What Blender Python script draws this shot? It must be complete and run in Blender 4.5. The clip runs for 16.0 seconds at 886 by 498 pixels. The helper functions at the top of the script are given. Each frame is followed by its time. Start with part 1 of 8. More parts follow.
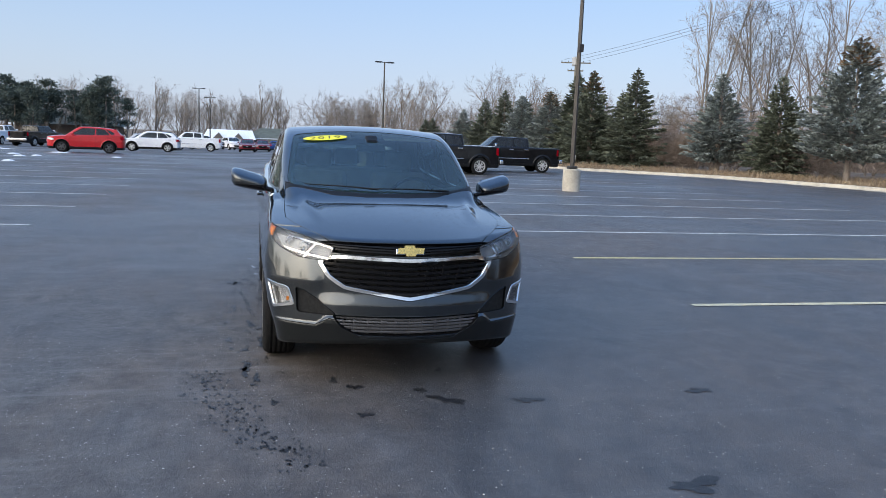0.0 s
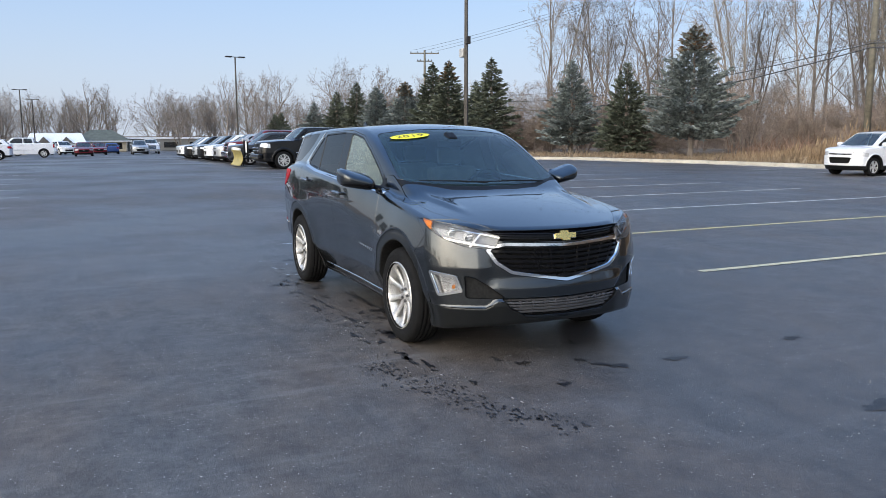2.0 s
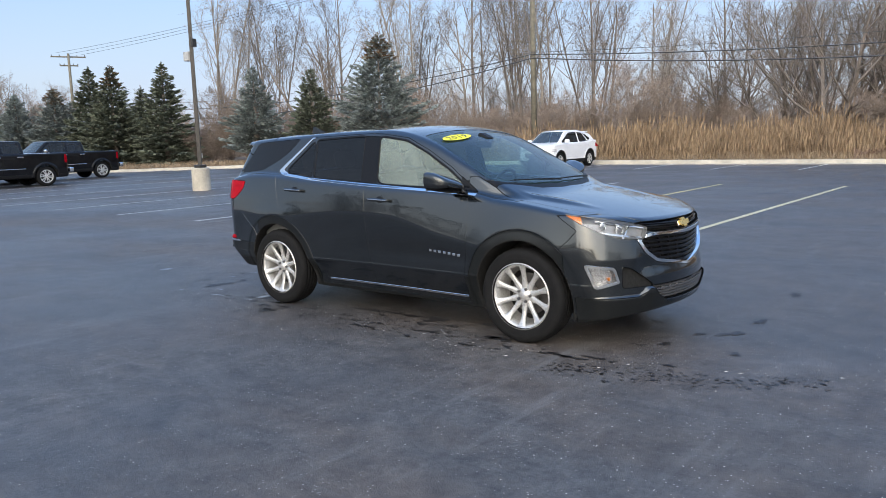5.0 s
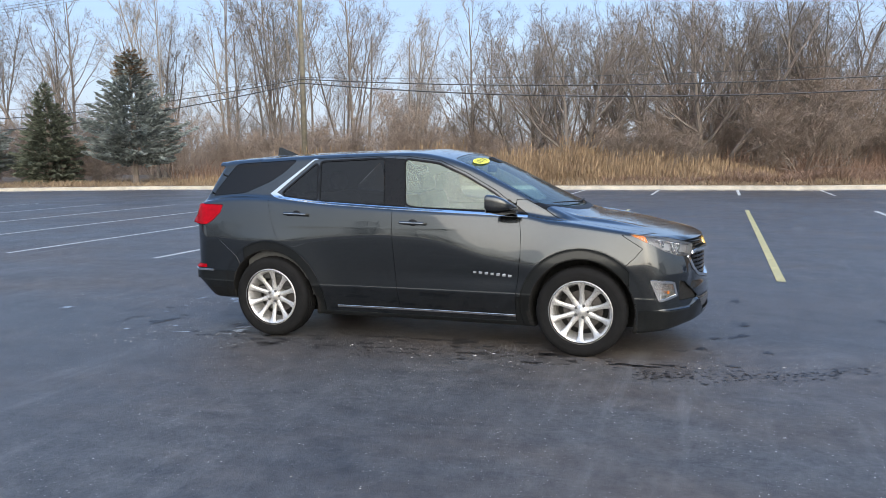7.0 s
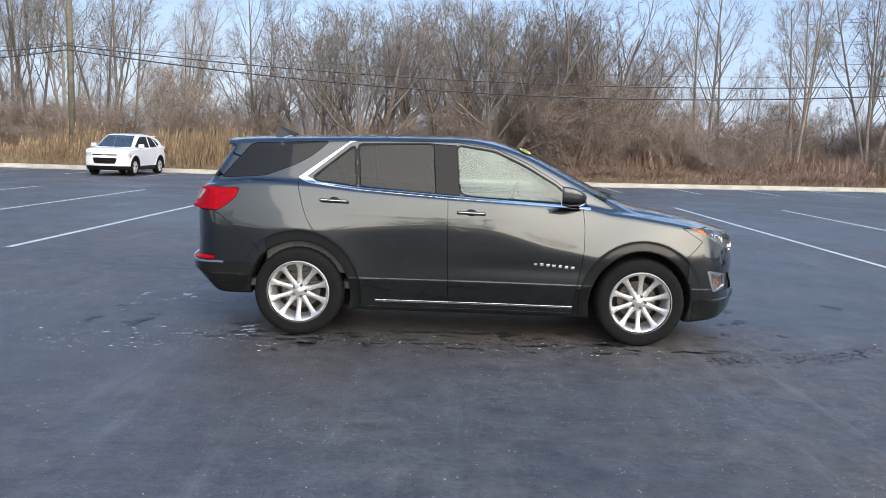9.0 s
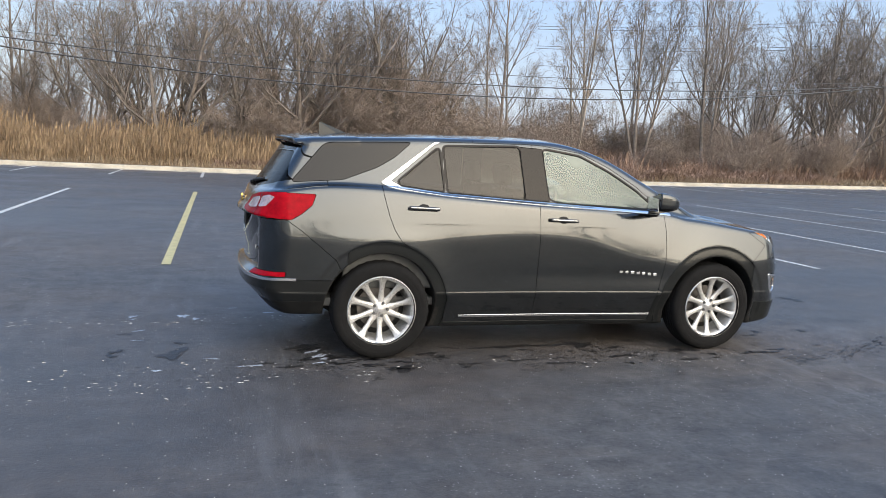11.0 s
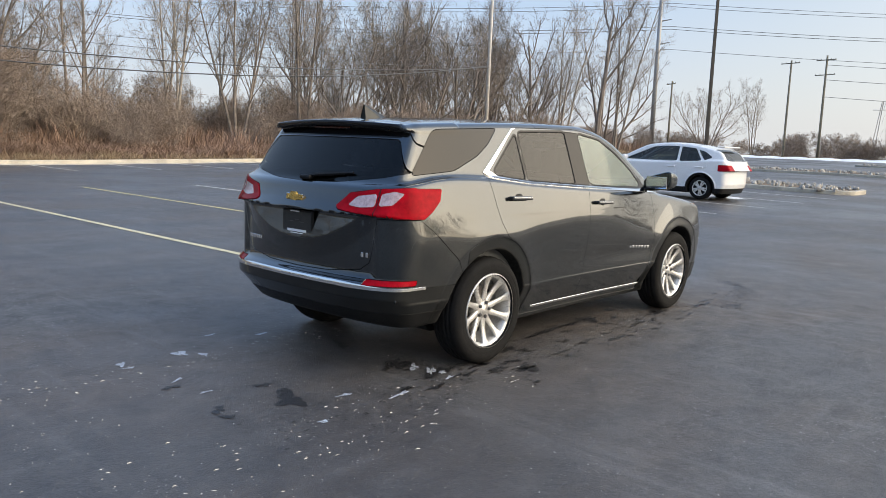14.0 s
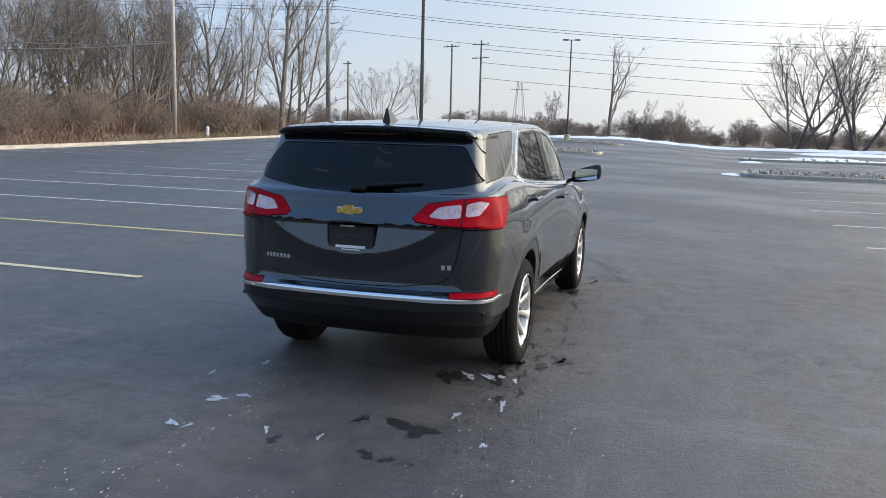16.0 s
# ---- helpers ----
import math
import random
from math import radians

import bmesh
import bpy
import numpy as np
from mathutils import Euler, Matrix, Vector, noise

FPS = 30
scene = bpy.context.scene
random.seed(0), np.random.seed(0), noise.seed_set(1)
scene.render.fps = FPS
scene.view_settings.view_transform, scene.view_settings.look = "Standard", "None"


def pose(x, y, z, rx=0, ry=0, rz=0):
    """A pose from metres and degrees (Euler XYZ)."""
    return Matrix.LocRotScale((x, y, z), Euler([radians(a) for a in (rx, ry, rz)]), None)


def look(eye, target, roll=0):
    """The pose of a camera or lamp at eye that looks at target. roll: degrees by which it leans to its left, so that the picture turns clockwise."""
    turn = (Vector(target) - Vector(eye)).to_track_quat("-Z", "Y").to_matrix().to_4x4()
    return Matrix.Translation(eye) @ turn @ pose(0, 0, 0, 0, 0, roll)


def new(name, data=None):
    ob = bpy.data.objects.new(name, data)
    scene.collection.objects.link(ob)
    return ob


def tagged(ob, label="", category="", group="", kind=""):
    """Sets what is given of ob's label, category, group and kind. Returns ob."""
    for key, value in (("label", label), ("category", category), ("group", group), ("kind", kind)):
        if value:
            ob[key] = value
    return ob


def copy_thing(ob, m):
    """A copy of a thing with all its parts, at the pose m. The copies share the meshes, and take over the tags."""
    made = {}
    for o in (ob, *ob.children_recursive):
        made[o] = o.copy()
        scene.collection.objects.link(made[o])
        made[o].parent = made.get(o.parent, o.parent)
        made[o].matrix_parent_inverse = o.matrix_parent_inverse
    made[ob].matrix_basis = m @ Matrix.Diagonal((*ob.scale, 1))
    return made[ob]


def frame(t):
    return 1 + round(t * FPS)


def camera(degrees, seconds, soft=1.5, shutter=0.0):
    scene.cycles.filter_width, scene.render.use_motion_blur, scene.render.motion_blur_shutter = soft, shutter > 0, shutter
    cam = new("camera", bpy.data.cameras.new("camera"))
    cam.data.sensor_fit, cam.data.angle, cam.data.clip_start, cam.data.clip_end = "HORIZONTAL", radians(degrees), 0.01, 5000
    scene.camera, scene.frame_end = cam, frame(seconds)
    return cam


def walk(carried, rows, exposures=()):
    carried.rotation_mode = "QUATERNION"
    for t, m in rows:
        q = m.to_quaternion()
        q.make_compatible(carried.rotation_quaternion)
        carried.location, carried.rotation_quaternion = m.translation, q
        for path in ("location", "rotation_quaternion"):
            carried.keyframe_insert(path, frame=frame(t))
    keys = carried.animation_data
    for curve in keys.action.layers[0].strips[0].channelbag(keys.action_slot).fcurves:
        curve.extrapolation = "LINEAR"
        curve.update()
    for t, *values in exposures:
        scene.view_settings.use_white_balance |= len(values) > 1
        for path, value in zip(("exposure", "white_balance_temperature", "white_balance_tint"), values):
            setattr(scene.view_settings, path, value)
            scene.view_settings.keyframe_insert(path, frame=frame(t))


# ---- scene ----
cam = camera(59.2, 16.0, soft=0.85)

PATH = [
    (0, (5.573, -0.879, 1.542), (3.645, -0.421, 1.266), 2.3),
    (0.5, (5.625, -1.35, 1.529), (3.727, -0.788, 1.248), 1.5),
    (1, (5.527, -1.885, 1.544), (3.661, -1.224, 1.254), 0.9),
    (1.5, (5.498, -2.456, 1.548), (3.667, -1.707, 1.257), 0.3),
    (2, (5.318, -2.951, 1.536), (3.524, -2.116, 1.246), -0.1),
    (2.5, (5.113, -3.463, 1.531), (3.364, -2.536, 1.244), -0.5),
    (3, (4.857, -3.942, 1.541), (3.167, -2.91, 1.256), -1.0),
    (3.5, (4.494, -4.344, 1.55), (2.882, -3.196, 1.265), -1.4),
    (4, (4.089, -4.776, 1.552), (2.578, -3.497, 1.263), -1.8),
    (4.5, (3.609, -5.147, 1.546), (2.218, -3.739, 1.255), -1.9),
    (5, (3.148, -5.538, 1.539), (1.892, -4.008, 1.252), -1.8),
    (5.2, (2.992, -5.696, 1.566), (1.789, -4.124, 1.281), -1.8),
    (7.3, (0.617, -6.855, 1.575), (0.038, -4.951, 1.338), -0.45),
    (7.5, (0.371, -6.89, 1.575), (-0.154, -4.974, 1.337), -0.2),
    (8, (-0.259, -6.96, 1.573), (-0.614, -5.007, 1.329), 0.4),
    (8.5, (-0.877, -7.056, 1.563), (-1.063, -5.081, 1.315), 1.2),
    (9, (-1.472, -6.962, 1.541), (-1.502, -4.979, 1.28), 1.9),
    (9.2, (-1.693, -6.901, 1.537), (-1.663, -4.919, 1.277), 2.2),
    (11.3, (-4.185, -6.045, 1.53), (-3.535, -4.172, 1.265), 2.95),
    (11.5, (-4.415, -5.941, 1.533), (-3.701, -4.092, 1.264), 3.0),
    (12, (-4.97, -5.654, 1.531), (-4.103, -3.873, 1.258), 3.1),
    (12.5, (-5.419, -5.251, 1.529), (-4.398, -3.555, 1.246), 3.1),
    (13, (-5.908, -4.869, 1.477), (-4.726, -3.278, 1.206), 3.0),
    (13.5, (-6.292, -4.435, 1.476), (-4.96, -2.97, 1.195), 2.7),
    (14, (-6.681, -3.991, 1.444), (-5.204, -2.67, 1.173), 2.2),
    (14.5, (-7.017, -3.503, 1.489), (-5.411, -2.346, 1.2), 1.7),
    (15, (-7.303, -2.985, 1.502), (-5.586, -2.001, 1.211), 1.3),
    (15.5, (-7.6, -2.476, 1.52), (-5.789, -1.676, 1.23), 1.2),
    (16, (-7.764, -1.917, 1.54), (-5.882, -1.309, 1.24), 1.4),
]
walk(cam, [(t, look(eye, target, roll)) for t, eye, target, roll in PATH], ((0, 0.86, 6750, 10), (1, 0.87, 6900, 10), (2.2, 0.87, 6850, 10), (3.2, 0.84, 6550, 10), (4, 0.84, 6550, 10), (4.5, 0.90, 6700, 10), (5, 0.97, 6900, 10), (9, 1.04, 6900, 10), (12, 1.02, 7700, 10), (14, 1.0, 8000, 10), (15.5, 0.91, 7450, 10), (16, 0.90, 7400, 10)))

# ---- light ----
SUN_AZ, SUN_EL = -64.0, 22.0
world = bpy.data.worlds.new("world")
scene.world = world
world.use_nodes = True
wn, wl = world.node_tree.nodes, world.node_tree.links
wn.clear()
w_out, w_bg = wn.new("ShaderNodeOutputWorld"), wn.new("ShaderNodeBackground")
w_sky = wn.new("ShaderNodeTexSky")
w_sky.sky_type = "NISHITA"
w_sky.sun_disc = False
w_sky.sun_elevation, w_sky.sun_rotation = radians(SUN_EL), radians(90 - SUN_AZ)
w_sky.air_density, w_sky.dust_density, w_sky.ozone_density = 1.0, 2.2, 1.5
# thin winter haze: a soft milky veil over the clear sky, thicker towards the ground
w_co, w_sep = wn.new("ShaderNodeTexCoord"), wn.new("ShaderNodeSeparateXYZ")
w_map = wn.new("ShaderNodeMapRange")
w_map.inputs[1].default_value, w_map.inputs[2].default_value = 0.0, 0.55
w_map.inputs[3].default_value, w_map.inputs[4].default_value = 0.86, 0.50
w_noise = wn.new("ShaderNodeTexNoise")
w_noise.inputs["Scale"].default_value, w_noise.inputs["Detail"].default_value = 1.3, 4.0
w_add = wn.new("ShaderNodeMath")
w_add.operation = "MULTIPLY_ADD"
w_add.inputs[1].default_value, w_add.inputs[2].default_value = 0.7, -0.38
w_sum = wn.new("ShaderNodeMath")
w_sum.operation = "ADD"
w_sum.use_clamp = True
w_mix = wn.new("ShaderNodeMixRGB")
# the milky layer is bluer overhead
w_ramp = wn.new("ShaderNodeMapRange")
w_ramp.inputs[1].default_value, w_ramp.inputs[2].default_value = 0.16, 0.75
w_ramp.inputs[3].default_value, w_ramp.inputs[4].default_value = 1.0, 1.15
wl.new(w_sep.outputs["Z"], w_ramp.inputs[0])
w_tint = wn.new("ShaderNodeMixRGB")
w_tint.inputs[1].default_value, w_tint.inputs[2].default_value = (1, 1, 1, 1), (0.95, 1.4, 1.95, 1)
w_high = wn.new("ShaderNodeMapRange")
w_high.inputs[1].default_value, w_high.inputs[2].default_value = 0.25, 0.8
wl.new(w_sep.outputs["Z"], w_high.inputs[0])
wl.new(w_high.outputs[0], w_tint.inputs[0])
w_scale = wn.new("ShaderNodeMixRGB")
w_scale.blend_type = "MULTIPLY"
w_scale.inputs[0].default_value = 1.0
# the haze glows warmer towards the sun
w_sun = wn.new("ShaderNodeVectorMath")
w_sun.operation = "DOT_PRODUCT"
w_sun.inputs[1].default_value = (math.cos(radians(SUN_AZ)), math.sin(radians(SUN_AZ)), 0)
wl.new(w_co.outputs["Generated"], w_sun.inputs[0])
w_glow = wn.new("ShaderNodeMapRange")
w_glow.inputs[1].default_value, w_glow.inputs[2].default_value = -0.15, 1.0
wl.new(w_sun.outputs["Value"], w_glow.inputs[0])
w_warm = wn.new("ShaderNodeMixRGB")
w_warm.inputs[1].default_value, w_warm.inputs[2].default_value = (2.2, 3.25, 5.2, 1), (4.4, 4.6, 4.9, 1)
wl.new(w_glow.outputs[0], w_warm.inputs[0])
w_low = wn.new("ShaderNodeMapRange")
w_low.inputs[1].default_value, w_low.inputs[2].default_value = 0.0, 0.17
w_low.inputs[3].default_value, w_low.inputs[4].default_value = 0.75, 0.0
wl.new(w_sep.outputs["Z"], w_low.inputs[0])
w_bank = wn.new("ShaderNodeMixRGB")
w_bank.inputs[2].default_value = (3.7, 4.05, 4.6, 1)
wl.new(w_low.outputs[0], w_bank.inputs[0])
wl.new(w_warm.outputs[0], w_bank.inputs[1])
wl.new(w_bank.outputs[0], w_scale.inputs[1])
w_up = wn.new("ShaderNodeMixRGB")
w_up.blend_type = "MULTIPLY"
w_up.inputs[0].default_value = 1.0
wl.new(w_ramp.outputs[0], w_up.inputs[1])
wl.new(w_tint.outputs[0], w_up.inputs[2])
wl.new(w_up.outputs[0], w_scale.inputs[2])
wl.new(w_scale.outputs[0], w_mix.inputs[2])
wl.new(w_co.outputs["Generated"], w_sep.inputs[0])
wl.new(w_sep.outputs["Z"], w_map.inputs[0])
wl.new(w_co.outputs["Generated"], w_noise.inputs["Vector"])
wl.new(w_noise.outputs["Fac"], w_add.inputs[0])
wl.new(w_map.outputs[0], w_sum.inputs[0])
wl.new(w_add.outputs[0], w_sum.inputs[1])
wl.new(w_sum.outputs[0], w_mix.inputs[0])
wl.new(w_sky.outputs[0], w_mix.inputs[1])
# the broad bright patch of haze round the hidden sun
w_dir = wn.new("ShaderNodeVectorMath")
w_dir.operation = "DOT_PRODUCT"
w_dir.inputs[1].default_value = (math.cos(radians(SUN_AZ)) * math.cos(radians(SUN_EL)), math.sin(radians(SUN_AZ)) * math.cos(radians(SUN_EL)), math.sin(radians(SUN_EL)))
wl.new(w_co.outputs["Generated"], w_dir.inputs[0])
w_pos, w_pow = wn.new("ShaderNodeMath"), wn.new("ShaderNodeMath")
w_pos.operation, w_pow.operation = "MAXIMUM", "POWER"
w_pos.inputs[1].default_value, w_pow.inputs[1].default_value = 0.0, 3.2
wl.new(w_dir.outputs["Value"], w_pos.inputs[0])
wl.new(w_pos.outputs[0], w_pow.inputs[0])
w_lobe = wn.new("ShaderNodeMixRGB")
w_lobe.blend_type = "ADD"
w_lobe.inputs[2].default_value = (8.2, 8.0, 7.4, 1)
wl.new(w_pow.outputs[0], w_lobe.inputs[0])
wl.new(w_mix.outputs[0], w_lobe.inputs[1])
wl.new(w_lobe.outputs[0], w_bg.inputs[0])
w_bg.inputs[1].default_value = 0.11
wl.new(w_bg.outputs[0], w_out.inputs[0])

sun_data = bpy.data.lights.new("sun", "SUN")
sun_data.energy, sun_data.angle, sun_data.color = 1.1, radians(80), (1.0, 0.93, 0.83)
sun = new("sun", sun_data)
sun.matrix_world = look((math.cos(radians(SUN_AZ)) * 50, math.sin(radians(SUN_AZ)) * 50, math.tan(radians(SUN_EL)) * 50), (0, 0, 0))


# ---- materials ----
def node_mat(name):
    m = bpy.data.materials.new(name)
    m.use_nodes = True
    n, l = m.node_tree.nodes, m.node_tree.links
    return m, n, l, n["Principled BSDF"]


def mix_rgb(n, l, fac, a, b, mode="MIX"):
    x = n.new("ShaderNodeMixRGB")
    x.blend_type = mode
    for i, v in ((0, fac), (1, a), (2, b)):
        if isinstance(v, (int, float)):
            x.inputs[i].default_value = v
        elif isinstance(v, tuple):
            x.inputs[i].default_value = (*v, 1)
        else:
            l.new(v, x.inputs[i])
    return x.outputs[0]


def noise_of(n, l, scale, detail=4.0, rough=0.55, coord="Object", stretch=(1, 1, 1), lo=0.35, hi=0.65):
    """A noise in metres, stretched, taken from lo to hi."""
    c, m, t, r = n.new("ShaderNodeTexCoord"), n.new("ShaderNodeMapping"), n.new("ShaderNodeTexNoise"), n.new("ShaderNodeMapRange")
    m.inputs["Scale"].default_value = stretch
    t.inputs["Scale"].default_value, t.inputs["Detail"].default_value, t.inputs["Roughness"].default_value = scale, detail, rough
    r.inputs[1].default_value, r.inputs[2].default_value = lo, hi
    l.new(c.outputs[coord], m.inputs[0])
    l.new(m.outputs[0], t.inputs["Vector"])
    l.new(t.outputs["Fac"], r.inputs[0])
    return r.outputs[0]


def bump(n, l, p, height, strength=0.3, distance=0.01):
    b = n.new("ShaderNodeBump")
    b.inputs["Strength"].default_value, b.inputs["Distance"].default_value = strength, distance
    l.new(height, b.inputs["Height"])
    l.new(b.outputs[0], p.inputs["Normal"])


def simple(name, color, rough=0.5, metal=0.0, vary=0.25, scale=6.0, rough_vary=0.1, bumpy=0.0, coat=0.0, per_object=0.0, emit=None, spec=0.5):
    """A surface with a coarse and a fine variation of its colour and roughness."""
    m, n, l, p = node_mat(name)
    a = noise_of(n, l, scale)
    b = noise_of(n, l, scale * 9, 3.0)
    dark = tuple(c * (1 - vary) for c in color)
    light = tuple(min(1.0, c * (1 + vary * 0.7)) for c in color)
    col = mix_rgb(n, l, a, dark, light)
    col = mix_rgb(n, l, 0.35, col, mix_rgb(n, l, b, dark, light))
    if per_object:
        o = n.new("ShaderNodeObjectInfo")
        h = n.new("ShaderNodeHueSaturation")
        r = n.new("ShaderNodeMapRange")
        r.inputs[3].default_value, r.inputs[4].default_value = 1 - per_object, 1 + per_object
        l.new(o.outputs["Random"], r.inputs[0])
        l.new(r.outputs[0], h.inputs["Value"])
        l.new(col, h.inputs["Color"])
        col = h.outputs[0]
    l.new(col, p.inputs["Base Color"])
    p.inputs["Metallic"].default_value = metal
    p.inputs["Specular IOR Level"].default_value = spec
    rr = n.new("ShaderNodeMapRange")
    rr.inputs[3].default_value, rr.inputs[4].default_value = max(0.02, rough - rough_vary), min(1, rough + rough_vary)
    l.new(b, rr.inputs[0])
    l.new(rr.outputs[0], p.inputs["Roughness"])
    p.inputs["Coat Weight"].default_value = coat
    if bumpy:
        bump(n, l, p, b, bumpy)
    if emit:
        p.inputs["Emission Color"].default_value, p.inputs["Emission Strength"].default_value = (*emit[0], 1), emit[1]
    return m


def glass_mat(name, color, rough=0.0, dirt_sheen=0.06, ior=1.52, film_color=(0.35, 0.36, 0.36)):
    """Thin automotive glass: tinted straight-through light, mirrored by its gloss."""
    m, n, l, p = node_mat(name)
    out = n["Material Output"]
    tr, gl, fr, mx = n.new("ShaderNodeBsdfTransparent"), n.new("ShaderNodeBsdfGlossy"), n.new("ShaderNodeFresnel"), n.new("ShaderNodeMixShader")
    d, mx2 = n.new("ShaderNodeBsdfDiffuse"), n.new("ShaderNodeMixShader")
    tr.inputs[0].default_value = (*color, 1)
    gl.inputs["Roughness"].default_value = rough
    fr.inputs[0].default_value = ior
    d.inputs[0].default_value = (*film_color, 1)
    film = noise_of(n, l, 1.6, 2.0)
    mm = n.new("ShaderNodeMath")
    mm.operation = "MULTIPLY_ADD"
    mm.inputs[1].default_value, mm.inputs[2].default_value = dirt_sheen * 0.4, dirt_sheen * 0.6
    l.new(film, mm.inputs[0])
    l.new(mm.outputs[0], mx2.inputs[0])
    l.new(tr.outputs[0], mx2.inputs[1])
    l.new(d.outputs[0], mx2.inputs[2])
    l.new(fr.outputs[0], mx.inputs[0])
    l.new(mx2.outputs[0], mx.inputs[1])
    l.new(gl.outputs[0], mx.inputs[2])
    l.new(mx.outputs[0], out.inputs[0])
    n.remove(p)
    return m


def asphalt_mat():
    m, n, l, p = node_mat("asphalt")
    grain = noise_of(n, l, 75.0, 4.0, 0.75)
    fine = noise_of(n, l, 26.0, 4.0, 0.75, lo=0.40, hi=0.60)
    patch = noise_of(n, l, 0.35, 7.0, 0.66, lo=0.36, hi=0.66)
    streak = noise_of(n, l, 1.1, 6.0, 0.65, stretch=(0.16, 1.4, 1), lo=0.42, hi=0.68)
    col = mix_rgb(n, l, patch, (0.031, 0.032, 0.036), (0.104, 0.101, 0.099))
    col = mix_rgb(n, l, streak, col, mix_rgb(n, l, 0.6, col, (0.155, 0.152, 0.148)))
    col = mix_rgb(n, l, mix_rgb(n, l, 0.5, grain, fine), mix_rgb(n, l, 0.75, col, (0.020, 0.020, 0.022)), mix_rgb(n, l, 0.32, col, (0.22, 0.212, 0.205)))
    brown = noise_of(n, l, 0.45, 7.0, 0.68, stretch=(0.55, 1.3, 1), lo=0.42, hi=0.60)
    col = mix_rgb(n, l, brown, col, mix_rgb(n, l, 0.8, col, (0.118, 0.089, 0.068)))
    mottle = noise_of(n, l, 4.5, 7.0, 0.78, lo=0.36, hi=0.64)
    col = mix_rgb(n, l, mottle, mix_rgb(n, l, 0.5, col, (0.016, 0.016, 0.018)), mix_rgb(n, l, 0.22, col, (0.20, 0.193, 0.186)))
    scuff = noise_of(n, l, 2.2, 7.0, 0.72, stretch=(1.5, 0.14, 1), lo=0.55, hi=0.70)
    col = mix_rgb(n, l, scuff, col, mix_rgb(n, l, 0.42, col, (0.20, 0.197, 0.193)))
    drag = noise_of(n, l, 6.0, 6.0, 0.7, stretch=(0.10, 1.6, 1), lo=0.58, hi=0.72)
    col = mix_rgb(n, l, drag, col, mix_rgb(n, l, 0.35, col, (0.17, 0.17, 0.17)))
    # pale stones in the worn top
    v = n.new("ShaderNodeTexVoronoi")
    v.inputs["Scale"].default_value = 36.0
    co = n.new("ShaderNodeTexCoord")
    l.new(co.outputs["Object"], v.inputs["Vector"])
    r = n.new("ShaderNodeMapRange")
    r.inputs[1].default_value, r.inputs[2].default_value, r.inputs[3].default_value, r.inputs[4].default_value = 0.12, 0.20, 1.0, 0.0
    l.new(v.outputs["Distance"], r.inputs[0])
    pick = n.new("ShaderNodeMath")
    pick.operation = "GREATER_THAN"
    pick.inputs[1].default_value = 0.55
    sep = n.new("ShaderNodeSeparateColor")
    l.new(v.outputs["Color"], sep.inputs[0])
    l.new(sep.outputs[0], pick.inputs[0])
    mul = n.new("ShaderNodeMath")
    mul.operation = "MULTIPLY"
    l.new(r.outputs[0], mul.inputs[0])
    l.new(pick.outputs[0], mul.inputs[1])
    thick = noise_of(n, l, 1.1, 5.0, 0.65, lo=0.42, hi=0.60)
    mul2 = n.new("ShaderNodeMath")
    mul2.operation = "MULTIPLY"
    l.new(mul.outputs[0], mul2.inputs[0])
    l.new(thick, mul2.inputs[1])
    col = mix_rgb(n, l, mul2.outputs[0], col, (0.36, 0.345, 0.325))
    # damp and salt-dried areas
    damp = noise_of(n, l, 0.16, 5.0, 0.6, lo=0.42, hi=0.62)
    col = mix_rgb(n, l, damp, mix_rgb(n, l, 0.35, col, (0.034, 0.036, 0.042)), col)
    salt = noise_of(n, l, 0.8, 7.0, 0.7, lo=0.56, hi=0.80)
    sm = n.new("ShaderNodeMath")
    sm.operation = "MULTIPLY"
    sm.inputs[1].default_value = 0.28
    l.new(salt, sm.inputs[0])
    col = mix_rgb(n, l, sm.outputs[0], col, (0.24, 0.24, 0.245))
    l.new(col, p.inputs["Base Color"])
    rr = n.new("ShaderNodeMapRange")
    rr.inputs[3].default_value, rr.inputs[4].default_value = 0.36, 0.62
    l.new(damp, rr.inputs[0])
    l.new(rr.outputs[0], p.inputs["Roughness"])
    bump(n, l, p, mix_rgb(n, l, 0.5, grain, fine), 0.55, 0.006)
    return m


ASPHALT = asphalt_mat()
PAINT_WHITE = simple("line_paint_white", (0.62, 0.61, 0.58), 0.38, vary=0.35, scale=9, bumpy=0.2)
# yellow line paint, paled in its colour for the sheen at grazing angles
PAINT_YELLOW_SHEEN = simple("line_paint_yellow_sheen", (0.62, 0.55, 0.34), 0.38, vary=0.35, scale=9, bumpy=0.2)
PAINT_YELLOW = simple("line_paint_yellow", (0.60, 0.50, 0.22), 0.38, vary=0.35, scale=9, bumpy=0.2)
CONCRETE = simple("concrete", (0.46, 0.42, 0.35), 0.85, vary=0.3, scale=1.7, bumpy=0.3)
DIRT = simple("winter_grass_soil", (0.17, 0.125, 0.085), 0.95, vary=0.5, scale=1.3, bumpy=0.6)
SNOW = simple("old_snow", (0.78, 0.80, 0.83), 0.6, vary=0.18, scale=4, bumpy=0.4)
POLE_PAINT = simple("dark_bronze_pole_paint", (0.035, 0.032, 0.03), 0.45, 0.2, vary=0.3, scale=2)
POLE_WOOD = simple("weathered_pole_wood", (0.17, 0.155, 0.12), 0.85, vary=0.4, scale=3, bumpy=0.4)
BARK = simple("bare_tree_bark", (0.20, 0.170, 0.148), 0.9, vary=0.4, scale=2.5, bumpy=0.3, per_object=0.25)
